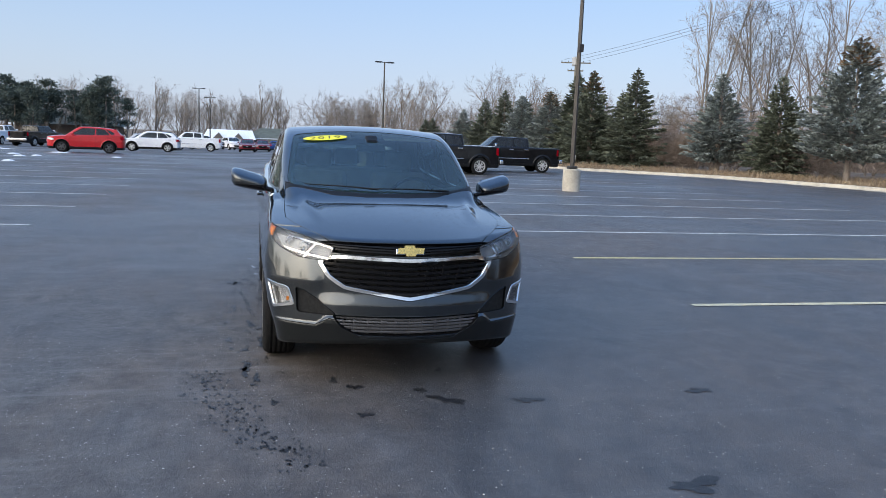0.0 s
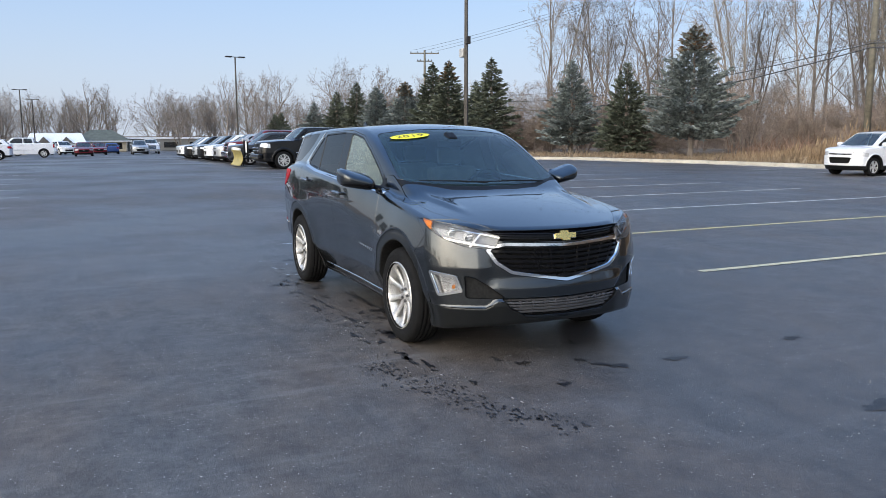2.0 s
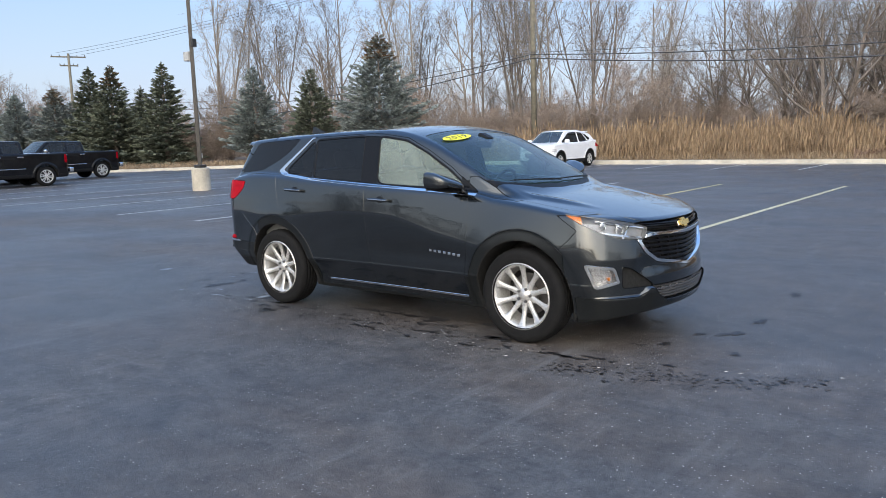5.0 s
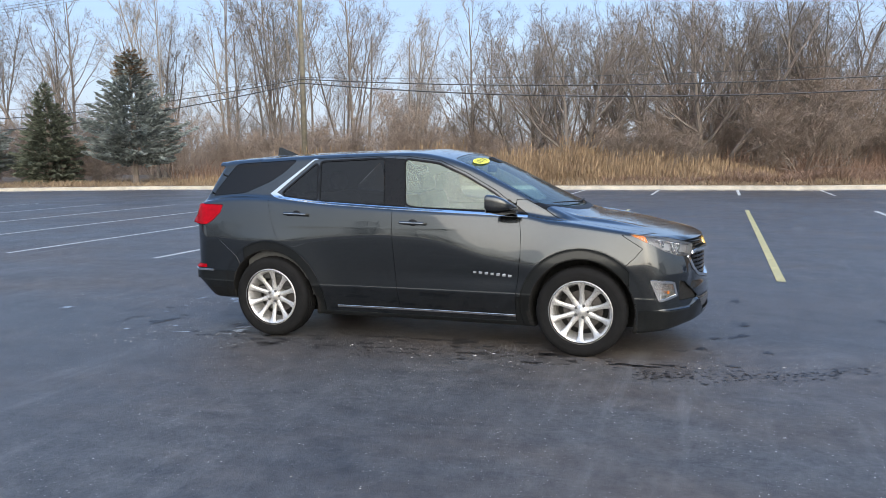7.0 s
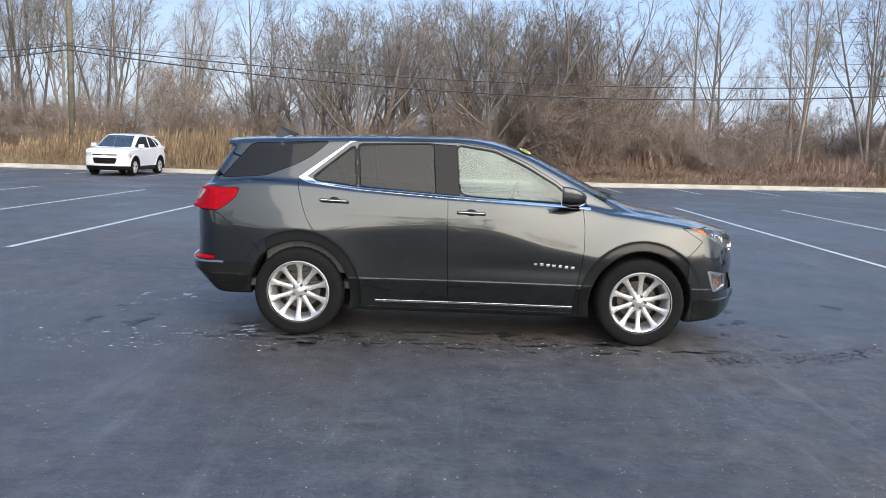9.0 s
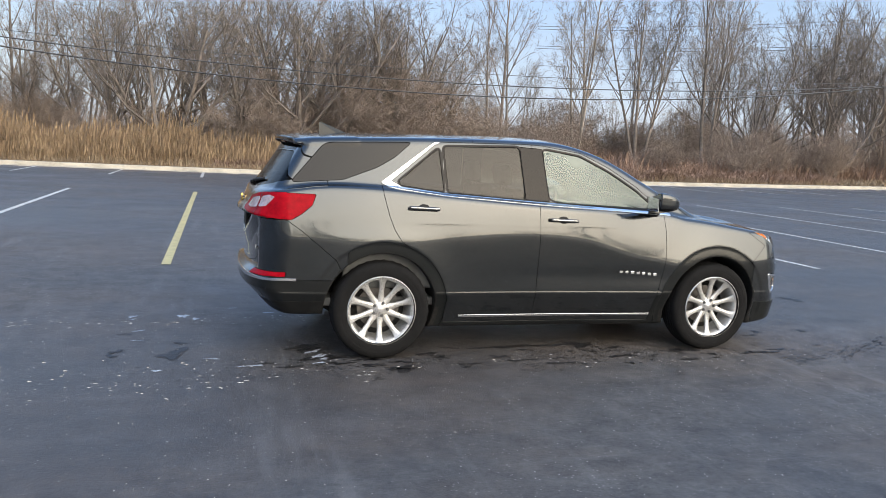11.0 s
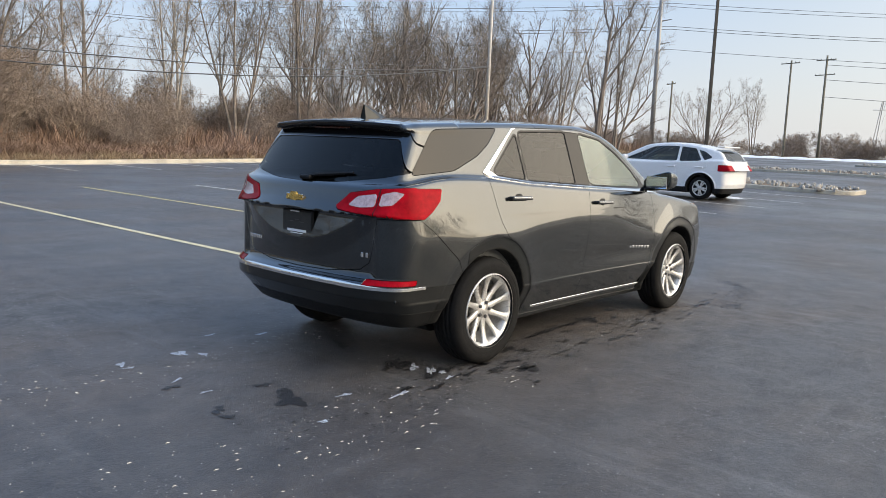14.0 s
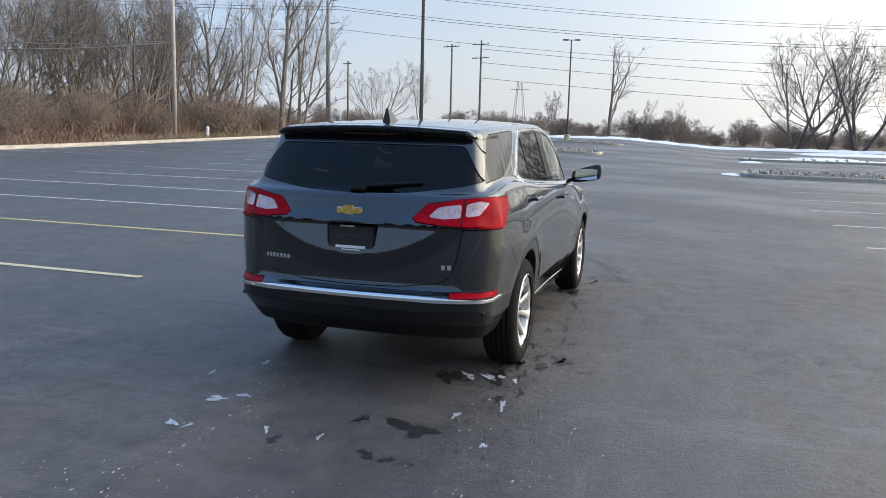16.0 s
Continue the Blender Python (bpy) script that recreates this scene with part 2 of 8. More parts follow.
BARK_PALE = simple("pale_poplar_bark", (0.27, 0.235, 0.20), 0.9, vary=0.35, scale=2.5, bumpy=0.3, per_object=0.2)
BRUSH = simple("brown_twig", (0.27, 0.212, 0.172), 0.9, vary=0.4, scale=1.5, per_object=0.2)
BLACK_RUBBER = simple("tyre_rubber", (0.009, 0.009, 0.0095), 0.85, vary=0.35, scale=14, bumpy=0.2, spec=0.2)
BLACK_PLASTIC = simple("black_plastic", (0.009, 0.009, 0.010), 0.45, vary=0.3, scale=20, spec=0.18)
LINER = simple("black_liner", (0.006, 0.006, 0.006), 0.9, vary=0.2)
CHROME = simple("chrome", (0.78, 0.79, 0.80), 0.08, 1.0, vary=0.05, rough_vary=0.04)
STEEL = simple("cable_and_steel", (0.12, 0.12, 0.125), 0.5, 0.6, vary=0.2)


# ---- helpers for building ----
def mesh_of(name, verts, faces, mat=None, smooth=False):
    me = bpy.data.meshes.new(name)
    me.from_pydata([tuple(map(float, v)) for v in verts], [], [tuple(map(int, f)) for f in faces])
    if mat:
        me.materials.append(mat)
    if smooth:
        me.polygons.foreach_set("use_smooth", [True] * len(me.polygons))
    me.update()
    return me


def fast_mesh(name, verts, tris, mat=None, smooth=False):
    """A mesh from arrays of corners and of triangles or quads."""
    verts, tris = np.asarray(verts, np.float32), np.asarray(tris, np.int32)
    k = tris.shape[1]
    me = bpy.data.meshes.new(name)
    me.vertices.add(len(verts))
    me.vertices.foreach_set("co", verts.ravel())
    me.loops.add(tris.size)
    me.loops.foreach_set("vertex_index", tris.ravel())
    me.polygons.add(len(tris))
    me.polygons.foreach_set("loop_start", np.arange(0, tris.size, k, dtype=np.int32))
    me.polygons.foreach_set("use_smooth", np.full(len(tris), smooth))
    if mat:
        me.materials.append(mat)
    me.update(calc_edges=True)
    return me


def part(name, data, material=None, parent=None, label=""):
    """Links a mesh or a bmesh as one object under a thing or a part."""
    if isinstance(data, bmesh.types.BMesh):
        me = bpy.data.meshes.new(name)
        data.to_mesh(me)
        data.free()
    else:
        me = data
    if material and not me.materials:
        me.materials.append(material)
    ob = new(name, me)
    ob.parent = parent
    return tagged(ob, label)


def thing(name, label, category, group="", at=(0, 0, 0), turn=0.0):
    ob = new(name)
    ob.empty_display_size = 0.1
    ob.matrix_basis = pose(*at, 0, 0, turn)
    return tagged(ob, label, category, group)


def box(size, at=(0, 0, 0), bevel=0.01, rot=None, segments=2):
    bm = bmesh.new()
    bmesh.ops.create_cube(bm, size=1)
    bmesh.ops.scale(bm, vec=size, verts=bm.verts)
    if bevel:
        bmesh.ops.bevel(bm, geom=list(bm.edges), offset=min(bevel, min(size) * 0.45), segments=segments, affect="EDGES", profile=0.5)
    if rot:
        bmesh.ops.transform(bm, matrix=pose(0, 0, 0, *rot), verts=bm.verts)
    bmesh.ops.translate(bm, vec=at, verts=bm.verts)
    return bm


def join_bm(*bms):
    out = bmesh.new()
    tmp = bpy.data.meshes.new("tmp")
    for b in bms:
        b.to_mesh(tmp)
        out.from_mesh(tmp)
        b.free()
    bpy.data.meshes.remove(tmp)
    return out


def lathe(profile, segments=24, axis="Z"):
    """A turned body from (radius, height) pairs."""
    n = len(profile)
    verts, faces = [], []
    for i in range(segments):
        a = 2 * math.pi * i / segments
        for r, h in profile:
            c, s = r * math.cos(a), r * math.sin(a)
            verts.append({"Z": (c, s, h), "Y": (c, h, s), "X": (h, c, s)}[axis])
    for i in range(segments):
        j = (i + 1) % segments
        for k in range(n - 1):
            f = (i * n + k, j * n + k, j * n + k + 1, i * n + k + 1)
            faces.append(f if axis != "Y" else f[::-1])
    return verts, faces


def tube(points, radius, sides=6, caps=True):
    """A tube along points; radius is one number or one for each point."""
    pts = [Vector(p) for p in points]
    rad = radius if hasattr(radius, "__len__") else [radius] * len(pts)
    verts, faces = [], []
    up = Vector((0, 0, 1))
    for i, p in enumerate(pts):
        d = (pts[min(i + 1, len(pts) - 1)] - pts[max(i - 1, 0)]).normalized()
        a = d.cross(up if abs(d.z) < 0.95 else Vector((1, 0, 0))).normalized()
        b = d.cross(a)
        for k in range(sides):
            t = 2 * math.pi * k / sides
            verts.append(p + (a * math.cos(t) + b * math.sin(t)) * rad[i])
    for i in range(len(pts) - 1):
        for k in range(sides):
            m = (k + 1) % sides
            faces.append((i * sides + k, i * sides + m, (i + 1) * sides + m, (i + 1) * sides + k))
    if caps:
        faces.append(tuple(range(sides))[::-1])
        faces.append(tuple(range((len(pts) - 1) * sides, len(pts) * sides)))
    return verts, faces


# ---- the lie of the land ----
KERB_X = (-260, -110, -60, -43, -35, -27, -22, 5, 24, 46, 80, 120, 300)
KERB_Y = (14, 16, 18, 20.5, 24.6, 26.9, 27.5, 27.6, 29.3, 33.0, 39.0, 47.0, 80.0)


def kerb_y(x):
    return np.interp(x, KERB_X, KERB_Y)


def gz(x, y):
    """The height of the lot: it falls gently to the west and rises to the north-east."""
    x, y = np.asarray(x, float), np.asarray(y, float)
    west = -0.0125 * np.clip(-x - 35, 0, 75)
    east = 0.0115 * np.clip(x - 5, 0, 85) * np.clip((y + 4) / 12, 0, 1)
    return west + east


def gzf(x, y):
    return float(gz(x, y))


# ---- ground, asphalt, kerb ----
def sheet(xs, ys, zf):
    X, Y = np.meshgrid(xs, ys, indexing="ij")
    V = np.stack([X, Y, zf(X, Y)], -1).reshape(-1, 3)
    n, m = len(xs), len(ys)
    i = np.arange((n - 1) * m).reshape(n - 1, m)[:, :-1].ravel()
    return V, np.stack([i, i + m, i + m + 1, i + 1], 1)


def ground_z(X, Y):
    beyond = np.clip((Y - kerb_y(X) - 0.25) / 0.4, 0, 1)
    hump = np.sin(X * 0.35) * np.cos(Y * 0.5 + X * 0.11) * 0.10 + np.sin(X * 0.09 + 1) * 0.12
    rise = np.clip((Y - kerb_y(X) - 2) / 8, 0, 1)
    return gz(X, Y) - 0.03 + beyond * 0.17 + rise * (0.15 + hump)


gxs = np.concatenate([np.linspace(-1800, -130, 12), np.linspace(-120, 130, 190), np.linspace(140, 1800, 12)])
gys = np.concatenate([np.linspace(-1800, -100, 10), np.linspace(-90, 12, 14), np.linspace(13, 60, 140), np.linspace(64, 160, 20), np.linspace(200, 1800, 10)])
gv, gf = sheet(gxs, gys, ground_z)
ground = tagged(part("ground", fast_mesh("ground", gv, gf, DIRT, True)), "brown winter soil with dead grass round the car park", "ground", kind="structure")

axs = np.concatenate([np.linspace(-150, -75, 20), np.linspace(-72, 60, 140), np.linspace(64, 125, 20)])
av = np.linspace(0, 1, 90)
AX, AV = np.meshgrid(axs, av, indexing="ij")
AY = -85 + (kerb_y(AX) + 85) * AV ** 0.8
AZ = gz(AX, AY)
i = np.arange((len(axs) - 1) * len(av)).reshape(len(axs) - 1, len(av))[:, :-1].ravel()
m_ = len(av)
asphalt = tagged(part("car_park_surface", fast_mesh("asphalt", np.stack([AX, AY, AZ], -1).reshape(-1, 3), np.stack([i, i + m_, i + m_ + 1, i + 1], 1), ASPHALT, True)),
                 "dark grey worn asphalt with damp patches and road salt", "asphalt", kind="structure")


def strip(x0, y0, x1, y1, width, lift=0.005, steps=10):
    """A painted line laid on the asphalt."""
    d = Vector((x1 - x0, y1 - y0)).normalized()
    nx, ny = -d.y * width / 2, d.x * width / 2
    verts, faces = [], []
    for k in range(steps + 1):
        t = k / steps
        x, y = x0 + (x1 - x0) * t, y0 + (y1 - y0) * t
        for s in (1, -1):
            verts.append((x + s * nx, y + s * ny, gzf(x + s * nx, y + s * ny) + lift))
        if k:
            a = 2 * k
            faces.append((a - 2, a - 1, a + 1, a))
    return verts, faces


STALL_X0, STALL = -1.33, 3.08
for k in range(-26, 24):
    x = STALL_X0 - STALL * k
    yellow = k in (1, 0, -1)
    for y0, y1, lo, hi in ((3.36, 15.69, -8, 23), (23.17, kerb_y(x) - 0.45, -26, 6), (-16.6, -4.33, -8, 16)):
        if lo <= k <= hi and not (y0 < 10 and y1 > 5 and x > 21):
            v, f = strip(x, y0, x, y1, 0.105)
            tagged(part("parking_line", mesh_of("line", v, f, {1: PAINT_YELLOW, 0: PAINT_YELLOW_SHEEN, -1: PAINT_YELLOW}.get(k, PAINT_WHITE) if y0 == 3.36 else PAINT_WHITE)),
                   "worn yellow parking line on asphalt" if (yellow and y0 == 3.36) else "worn white parking line on asphalt", "road marking", "parking lines", "structure")

# concrete kerb along the north side
kx = np.concatenate([np.linspace(-110, -45, 30), np.linspace(-44, 30, 80), np.linspace(31, 120, 40)])
prof = [(-0.42, 0.0), (-0.42, 0.012), (-0.02, 0.02), (0.0, 0.15), (0.03, 0.17), (0.20, 0.17), (0.23, 0.14), (0.23, -0.1)]
kv, kf = [], []
for i, x in enumerate(kx):
    dx = 0.5
    t = Vector((2 * dx, float(kerb_y(x + dx) - kerb_y(x - dx)), 0)).normalized()
    for o, h in prof:
        px, py = x - t.y * o, float(kerb_y(x)) + t.x * o
        kv.append((px, py, gzf(px, py) + h))
    if i:
        for k in range(len(prof) - 1):
            a, b = (i - 1) * len(prof) + k, i * len(prof) + k
            kf.append((a, b, b + 1, a + 1))
kerb = tagged(part("kerb", mesh_of("kerb", kv, kf, CONCRETE)), "pale concrete kerb along the edge of the lot", "kerb", kind="structure")


# ---- smooth solid shapes for vehicles ----
def smax(a, b, k):
    h = np.clip(0.5 + 0.5 * (a - b) / k, 0, 1)
    return b * (1 - h) + a * h + k * h * (1 - h)


def smin(a, b, k):
    return -smax(-a, -b, k)


def sstep(x, a, b):
    t = np.clip((x - a) / (b - a), 0, 1)
    return t * t * (3 - 2 * t)


def curve(x, *pts):
    """A smooth curve through (x, value) pairs."""
    xs, ys = np.array(pts, float).T
    i = np.clip(np.searchsorted(xs, x) - 1, 0, len(xs) - 2)
    d = np.gradient(ys, xs)
    h = xs[i + 1] - xs[i]
    t = np.clip((x - xs[i]) / h, 0, 1)
    return (2 * t**3 - 3 * t**2 + 1) * ys[i] + (t**3 - 2 * t**2 + t) * h * d[i] + (3 * t**2 - 2 * t**3) * ys[i + 1] + (t**3 - t**2) * h * d[i + 1]


def surface_net(field, lo, hi, h):
    """The surface field = 0 as quads, its corners drawn onto the surface, and the normals there."""
    ax = [np.arange(lo[i], hi[i] + h, h) for i in range(3)]
    F = field(*np.meshgrid(*ax, indexing="ij", sparse=True))
    F = np.broadcast_to(F, [len(a) for a in ax])
    S = F < 0
    n = [len(a) - 1 for a in ax]
    corners = [(i, j, k) for i in (0, 1) for j in (0, 1) for k in (0, 1)]
    sub = lambda A, c: A[c[0]:c[0] + n[0], c[1]:c[1] + n[1], c[2]:c[2] + n[2]]
    count = sum(sub(S, c).astype(np.int8) for c in corners)
    cells = np.argwhere((count > 0) & (count < 8))
    index = np.full(n, -1, np.int64)
    index[tuple(cells.T)] = np.arange(len(cells))
    P, W = np.zeros((len(cells), 3)), np.zeros(len(cells))
    for a in corners:
        for d in range(3):
            if a[d]:
                continue
            b = list(a)
            b[d] = 1
            fa = F[cells[:, 0] + a[0], cells[:, 1] + a[1], cells[:, 2] + a[2]]
            fb = F[cells[:, 0] + b[0], cells[:, 1] + b[1], cells[:, 2] + b[2]]
            cross = (fa < 0) != (fb < 0)
            t = np.where(cross, fa / np.where(cross, fa - fb, 1), 0)
            q = np.array(a, float)[None] + np.eye(3)[d][None] * t[:, None]
            P += q * cross[:, None]
            W += cross
    V = (cells + P / W[:, None]) * h + np.array(lo)
    e = 0.3 * h
    for step in range(4):
        g = np.stack([field(*(V + np.eye(3)[d] * e).T) - field(*(V - np.eye(3)[d] * e).T) for d in range(3)], 1) / (2 * e)
        if step < 3:
            f = field(*V.T)
            s = f / np.maximum((g**2).sum(1), 0.05)
            V = V - g * np.clip(s, -0.5 * h, 0.5 * h)[:, None]
    N = g / np.maximum(np.linalg.norm(g, axis=1), 1e-6)[:, None]
    quads = []
    for d in range(3):
        u, v = (d + 1) % 3, (d + 2) % 3
        sl0, sl1 = [slice(None)] * 3, [slice(None)] * 3
        sl0[d], sl1[d] = slice(0, -1), slice(1, None)
        A, B = S[tuple(sl0)], S[tuple(sl1)]
        E = np.argwhere(A != B)
        ok = (E[:, u] > 0) & (E[:, v] > 0) & (E[:, u] < n[u]) & (E[:, v] < n[v])
        E = E[ok]
        flip = A[tuple(E.T)]
        du, dv = np.eye(3, dtype=int)[u], np.eye(3, dtype=int)[v]
        q = np.stack([index[tuple((E - du - dv).T)], index[tuple((E - dv).T)], index[tuple(E.T)], index[tuple((E - du).T)]], 1)
        q = np.where(flip[:, None], q, q[:, ::-1])
        quads.append(q)
    Q = np.concatenate(quads)
    return V, N, Q[(Q >= 0).all(1)]


def clip(mesh, f):
    """The piece of a triangle mesh (corners, normals, triangles) where f, given at the corners, is below zero."""
    V, N, T = mesh
    s = f < 0
    c = s[T].sum(1)
    keep = T[c == 3]
    newV, newN, newT = [V], [N], [keep]
    base = len(V)
    for want in (1, 2):
        Q = T[c == want]
        if not len(Q):
            continue
        sq = s[Q] if want == 1 else ~s[Q]
        r = sq.argmax(1)
        k = np.arange(len(Q))
        a, b, d = Q[k, r], Q[k, (r + 1) % 3], Q[k, (r + 2) % 3]

        def cut(p, q):
            t = (f[p] / (f[p] - f[q]))[:, None]
            return V[p] + (V[q] - V[p]) * t, N[p] + (N[q] - N[p]) * t

        v1, n1 = cut(a, b)
        v2, n2 = cut(a, d)
        i1 = base + np.arange(len(Q))
        i2 = i1 + len(Q)
        newV += [v1, v2]
        newN += [n1, n2]
        base += 2 * len(Q)
        if want == 1:
            newT.append(np.stack([a, i1, i2], 1))
        else:
            newT += [np.stack([i1, b, d], 1), np.stack([i1, d, i2], 1)]
    V2, N2, T2 = np.concatenate(newV), np.concatenate(newN), np.concatenate(newT)
    return weld((V2, N2, T2))


def strip_of(mesh, fn, half):
    """The strip of a mesh where fn of the place lies within half of zero."""
    m = clip(mesh, fn(*mesh[0].T) - half)
    return clip(m, -half - fn(*m[0].T)) if len(m[2]) else m


def refine(mesh):
    """Each triangle cut into four."""
    V, N, T = mesh
    mid = lambda a, b: ((V[T[:, a]] + V[T[:, b]]) / 2, (N[T[:, a]] + N[T[:, b]]) / 2)
    (p, pn), (q, qn), (r, rn) = mid(0, 1), mid(1, 2), mid(2, 0)
    k, m = len(V), len(T)
    a, b, c = k + np.arange(m), k + m + np.arange(m), k + 2 * m + np.arange(m)
    T2 = np.concatenate([np.stack(t, 1) for t in ((T[:, 0], a, c), (a, T[:, 1], b), (c, b, T[:, 2]), (a, b, c))])
    return weld((np.concatenate([V, p, q, r]), np.concatenate([N, pn, qn, rn]), T2))


def weld(mesh):
    V, N, T = mesh
    if not len(T):
        return V[:0], N[:0], T
    used, inv = np.unique(T, return_inverse=True)
    V, N, T = V[used], N[used], inv.reshape(-1, 3)
    key = np.round(V * 20000).astype(np.int64)
    _, first, back = np.unique(key, axis=0, return_index=True, return_inverse=True)
    T = back.reshape(-1)[T]
    V, N = V[first], N[first]
    T = T[(T[:, 0] != T[:, 1]) & (T[:, 1] != T[:, 2]) & (T[:, 2] != T[:, 0])]
    N = N / np.maximum(np.linalg.norm(N, axis=1), 1e-9)[:, None]
    return V, N, T


def poly_dist(px, py, poly):
    """The signed distance to a polygon, negative inside."""
    d2 = np.full(np.shape(px), 1e9)
    inside = np.zeros(np.shape(px), bool)
    m = len(poly)
    for k in range(m):
        (x0, y0), (x1, y1) = poly[k], poly[(k + 1) % m]
        ex, ey = x1 - x0, y1 - y0
        t = np.clip(((px - x0) * ex + (py - y0) * ey) / max(ex * ex + ey * ey, 1e-12), 0, 1)
        d2 = np.minimum(d2, (px - x0 - t * ex) ** 2 + (py - y0 - t * ey) ** 2)
        if y0 != y1:
            c = ((y0 > py) != (y1 > py)) & (px < (x1 - x0) * (py - y0) / (y1 - y0) + x0)
            inside ^= c
    return np.where(inside, -1, 1) * np.sqrt(d2)


def rounded(poly, steps=5, cut=0.35):
    """The polygon with its corners eased."""
    out = []
    m = len(poly)
    for k in range(m):
        a, b, c = Vector(poly[k - 1]), Vector(poly[k]), Vector(poly[(k + 1) % m])
        p, q = b + (a - b) * cut, b + (c - b) * cut
        for s in range(steps + 1):
            t = s / steps
            out.append(tuple(p.lerp(b, t).lerp(b.lerp(q, t), t)))
    return out


def mirrored(mesh):
    V, N, T = mesh
    f = np.array((1, -1, 1))
    return V * f, N * f, T[:, ::-1]


def both(mesh):
    """A half and its mirror image as one mesh."""
    V, N, T = mesh
    V2, N2, T2 = mirrored(mesh)
    return weld((np.concatenate([V, V2]), np.concatenate([N, N2]), np.concatenate([T, T2 + len(V)])))


def panel(mesh, depth=0.012):
    """A sheet given an inward rim along its open edges."""
    V, N, T = mesh
    if not depth or not len(T):
        return V, N, T
    E = np.concatenate([T[:, [0, 1]], T[:, [1, 2]], T[:, [2, 0]]])
    key = np.sort(E, 1)
    _, inv, cnt = np.unique(key, axis=0, return_inverse=True, return_counts=True)
    B = E[cnt[inv.reshape(-1)] == 1]
    B = B[np.abs(V[B]).max(axis=1)[:, 1] > 0.004]
    a, b = B[:, 0], B[:, 1]
    side = np.cross(V[b] - V[a], N[a])
    side /= np.maximum(np.linalg.norm(side, axis=1), 1e-9)[:, None]
    m, base = len(B), len(V)
    inn = 0.35 * side
    V2 = np.concatenate([V, V[a], V[b], V[b] - N[b] * depth, V[a] - N[a] * depth])
    N2 = np.concatenate([N, N[a] + side, N[b] + side, side, side])
    k = base + np.arange(m)
    T2 = np.concatenate([T, np.stack([k, k + 3 * m, k + 2 * m], 1), np.stack([k, k + 2 * m, k + m], 1)])
    N2 = N2 / np.maximum(np.linalg.norm(N2, axis=1), 1e-9)[:, None]
    return V2, N2, T2


def skin(name, mesh, mat):
    """A Blender mesh with the surface's true normals."""
    V, N, T = mesh
    me = fast_mesh(name, V, T, mat, True)
    me.normals_split_custom_set_from_vertices([tuple(n) for n in N.tolist()])
    return me


def tri(V, N, Q):
    return V, N, np.concatenate([Q[:, [0, 1, 2]], Q[:, [0, 2, 3]]])


# ---- the grey crossover in the middle of the lot ----
def hero_side(x, z):
    """Half the width of the body below the windows."""
    fold = curve(np.clip(x, -3.0, 0.5), (-3.0, 0.86), (-2.4, 0.868), (-1.6, 0.912), (-1.2, 0.885), (-0.7, 0.755), (-0.3, 0.705), (0.5, 0.74))
    w = 0.890 - 0.128 * (np.sqrt((z - fold) ** 2 + 0.03**2) - 0.012) - 0.34 * np.clip(z - fold - 0.12, 0, None) ** 2
    # the door skins are hollowed towards the sill, most of all ahead
    w = w - 0.010 * np.exp(-(((z - 0.60) / 0.07) ** 2)) * sstep(x, -2.3, -0.7) * sstep(x, -0.30, -0.55)
    # the edge over the sill, and the sill drawn in below it
    w = w + 0.0025 * sstep(z, 0.488, 0.477) - 0.30 * np.clip(0.468 - z, 0, None) * (1 - 0.8 * sstep(x, 0.33, 0.42))
    # plan: slim towards both ends
    w = w - 0.052 * np.clip(x + 0.15, 0, None) ** 2 - 0.055 * np.clip(-2.7 - x, 0, None) ** 2
    # swellings over the wheels
    for hx, amp in ((0.0, 0.014), (-2.725, 0.018)):
        r = np.sqrt((x - hx) ** 2 + (z - 0.36) ** 2)
        w = w + amp * np.exp(-((r - 0.42) / 0.16) ** 2) * sstep(z, 0.28, 0.50)
        w = w - 0.006 * sstep(r, 0.502, 0.470) * sstep(z, 0.20, 0.30)
    return w


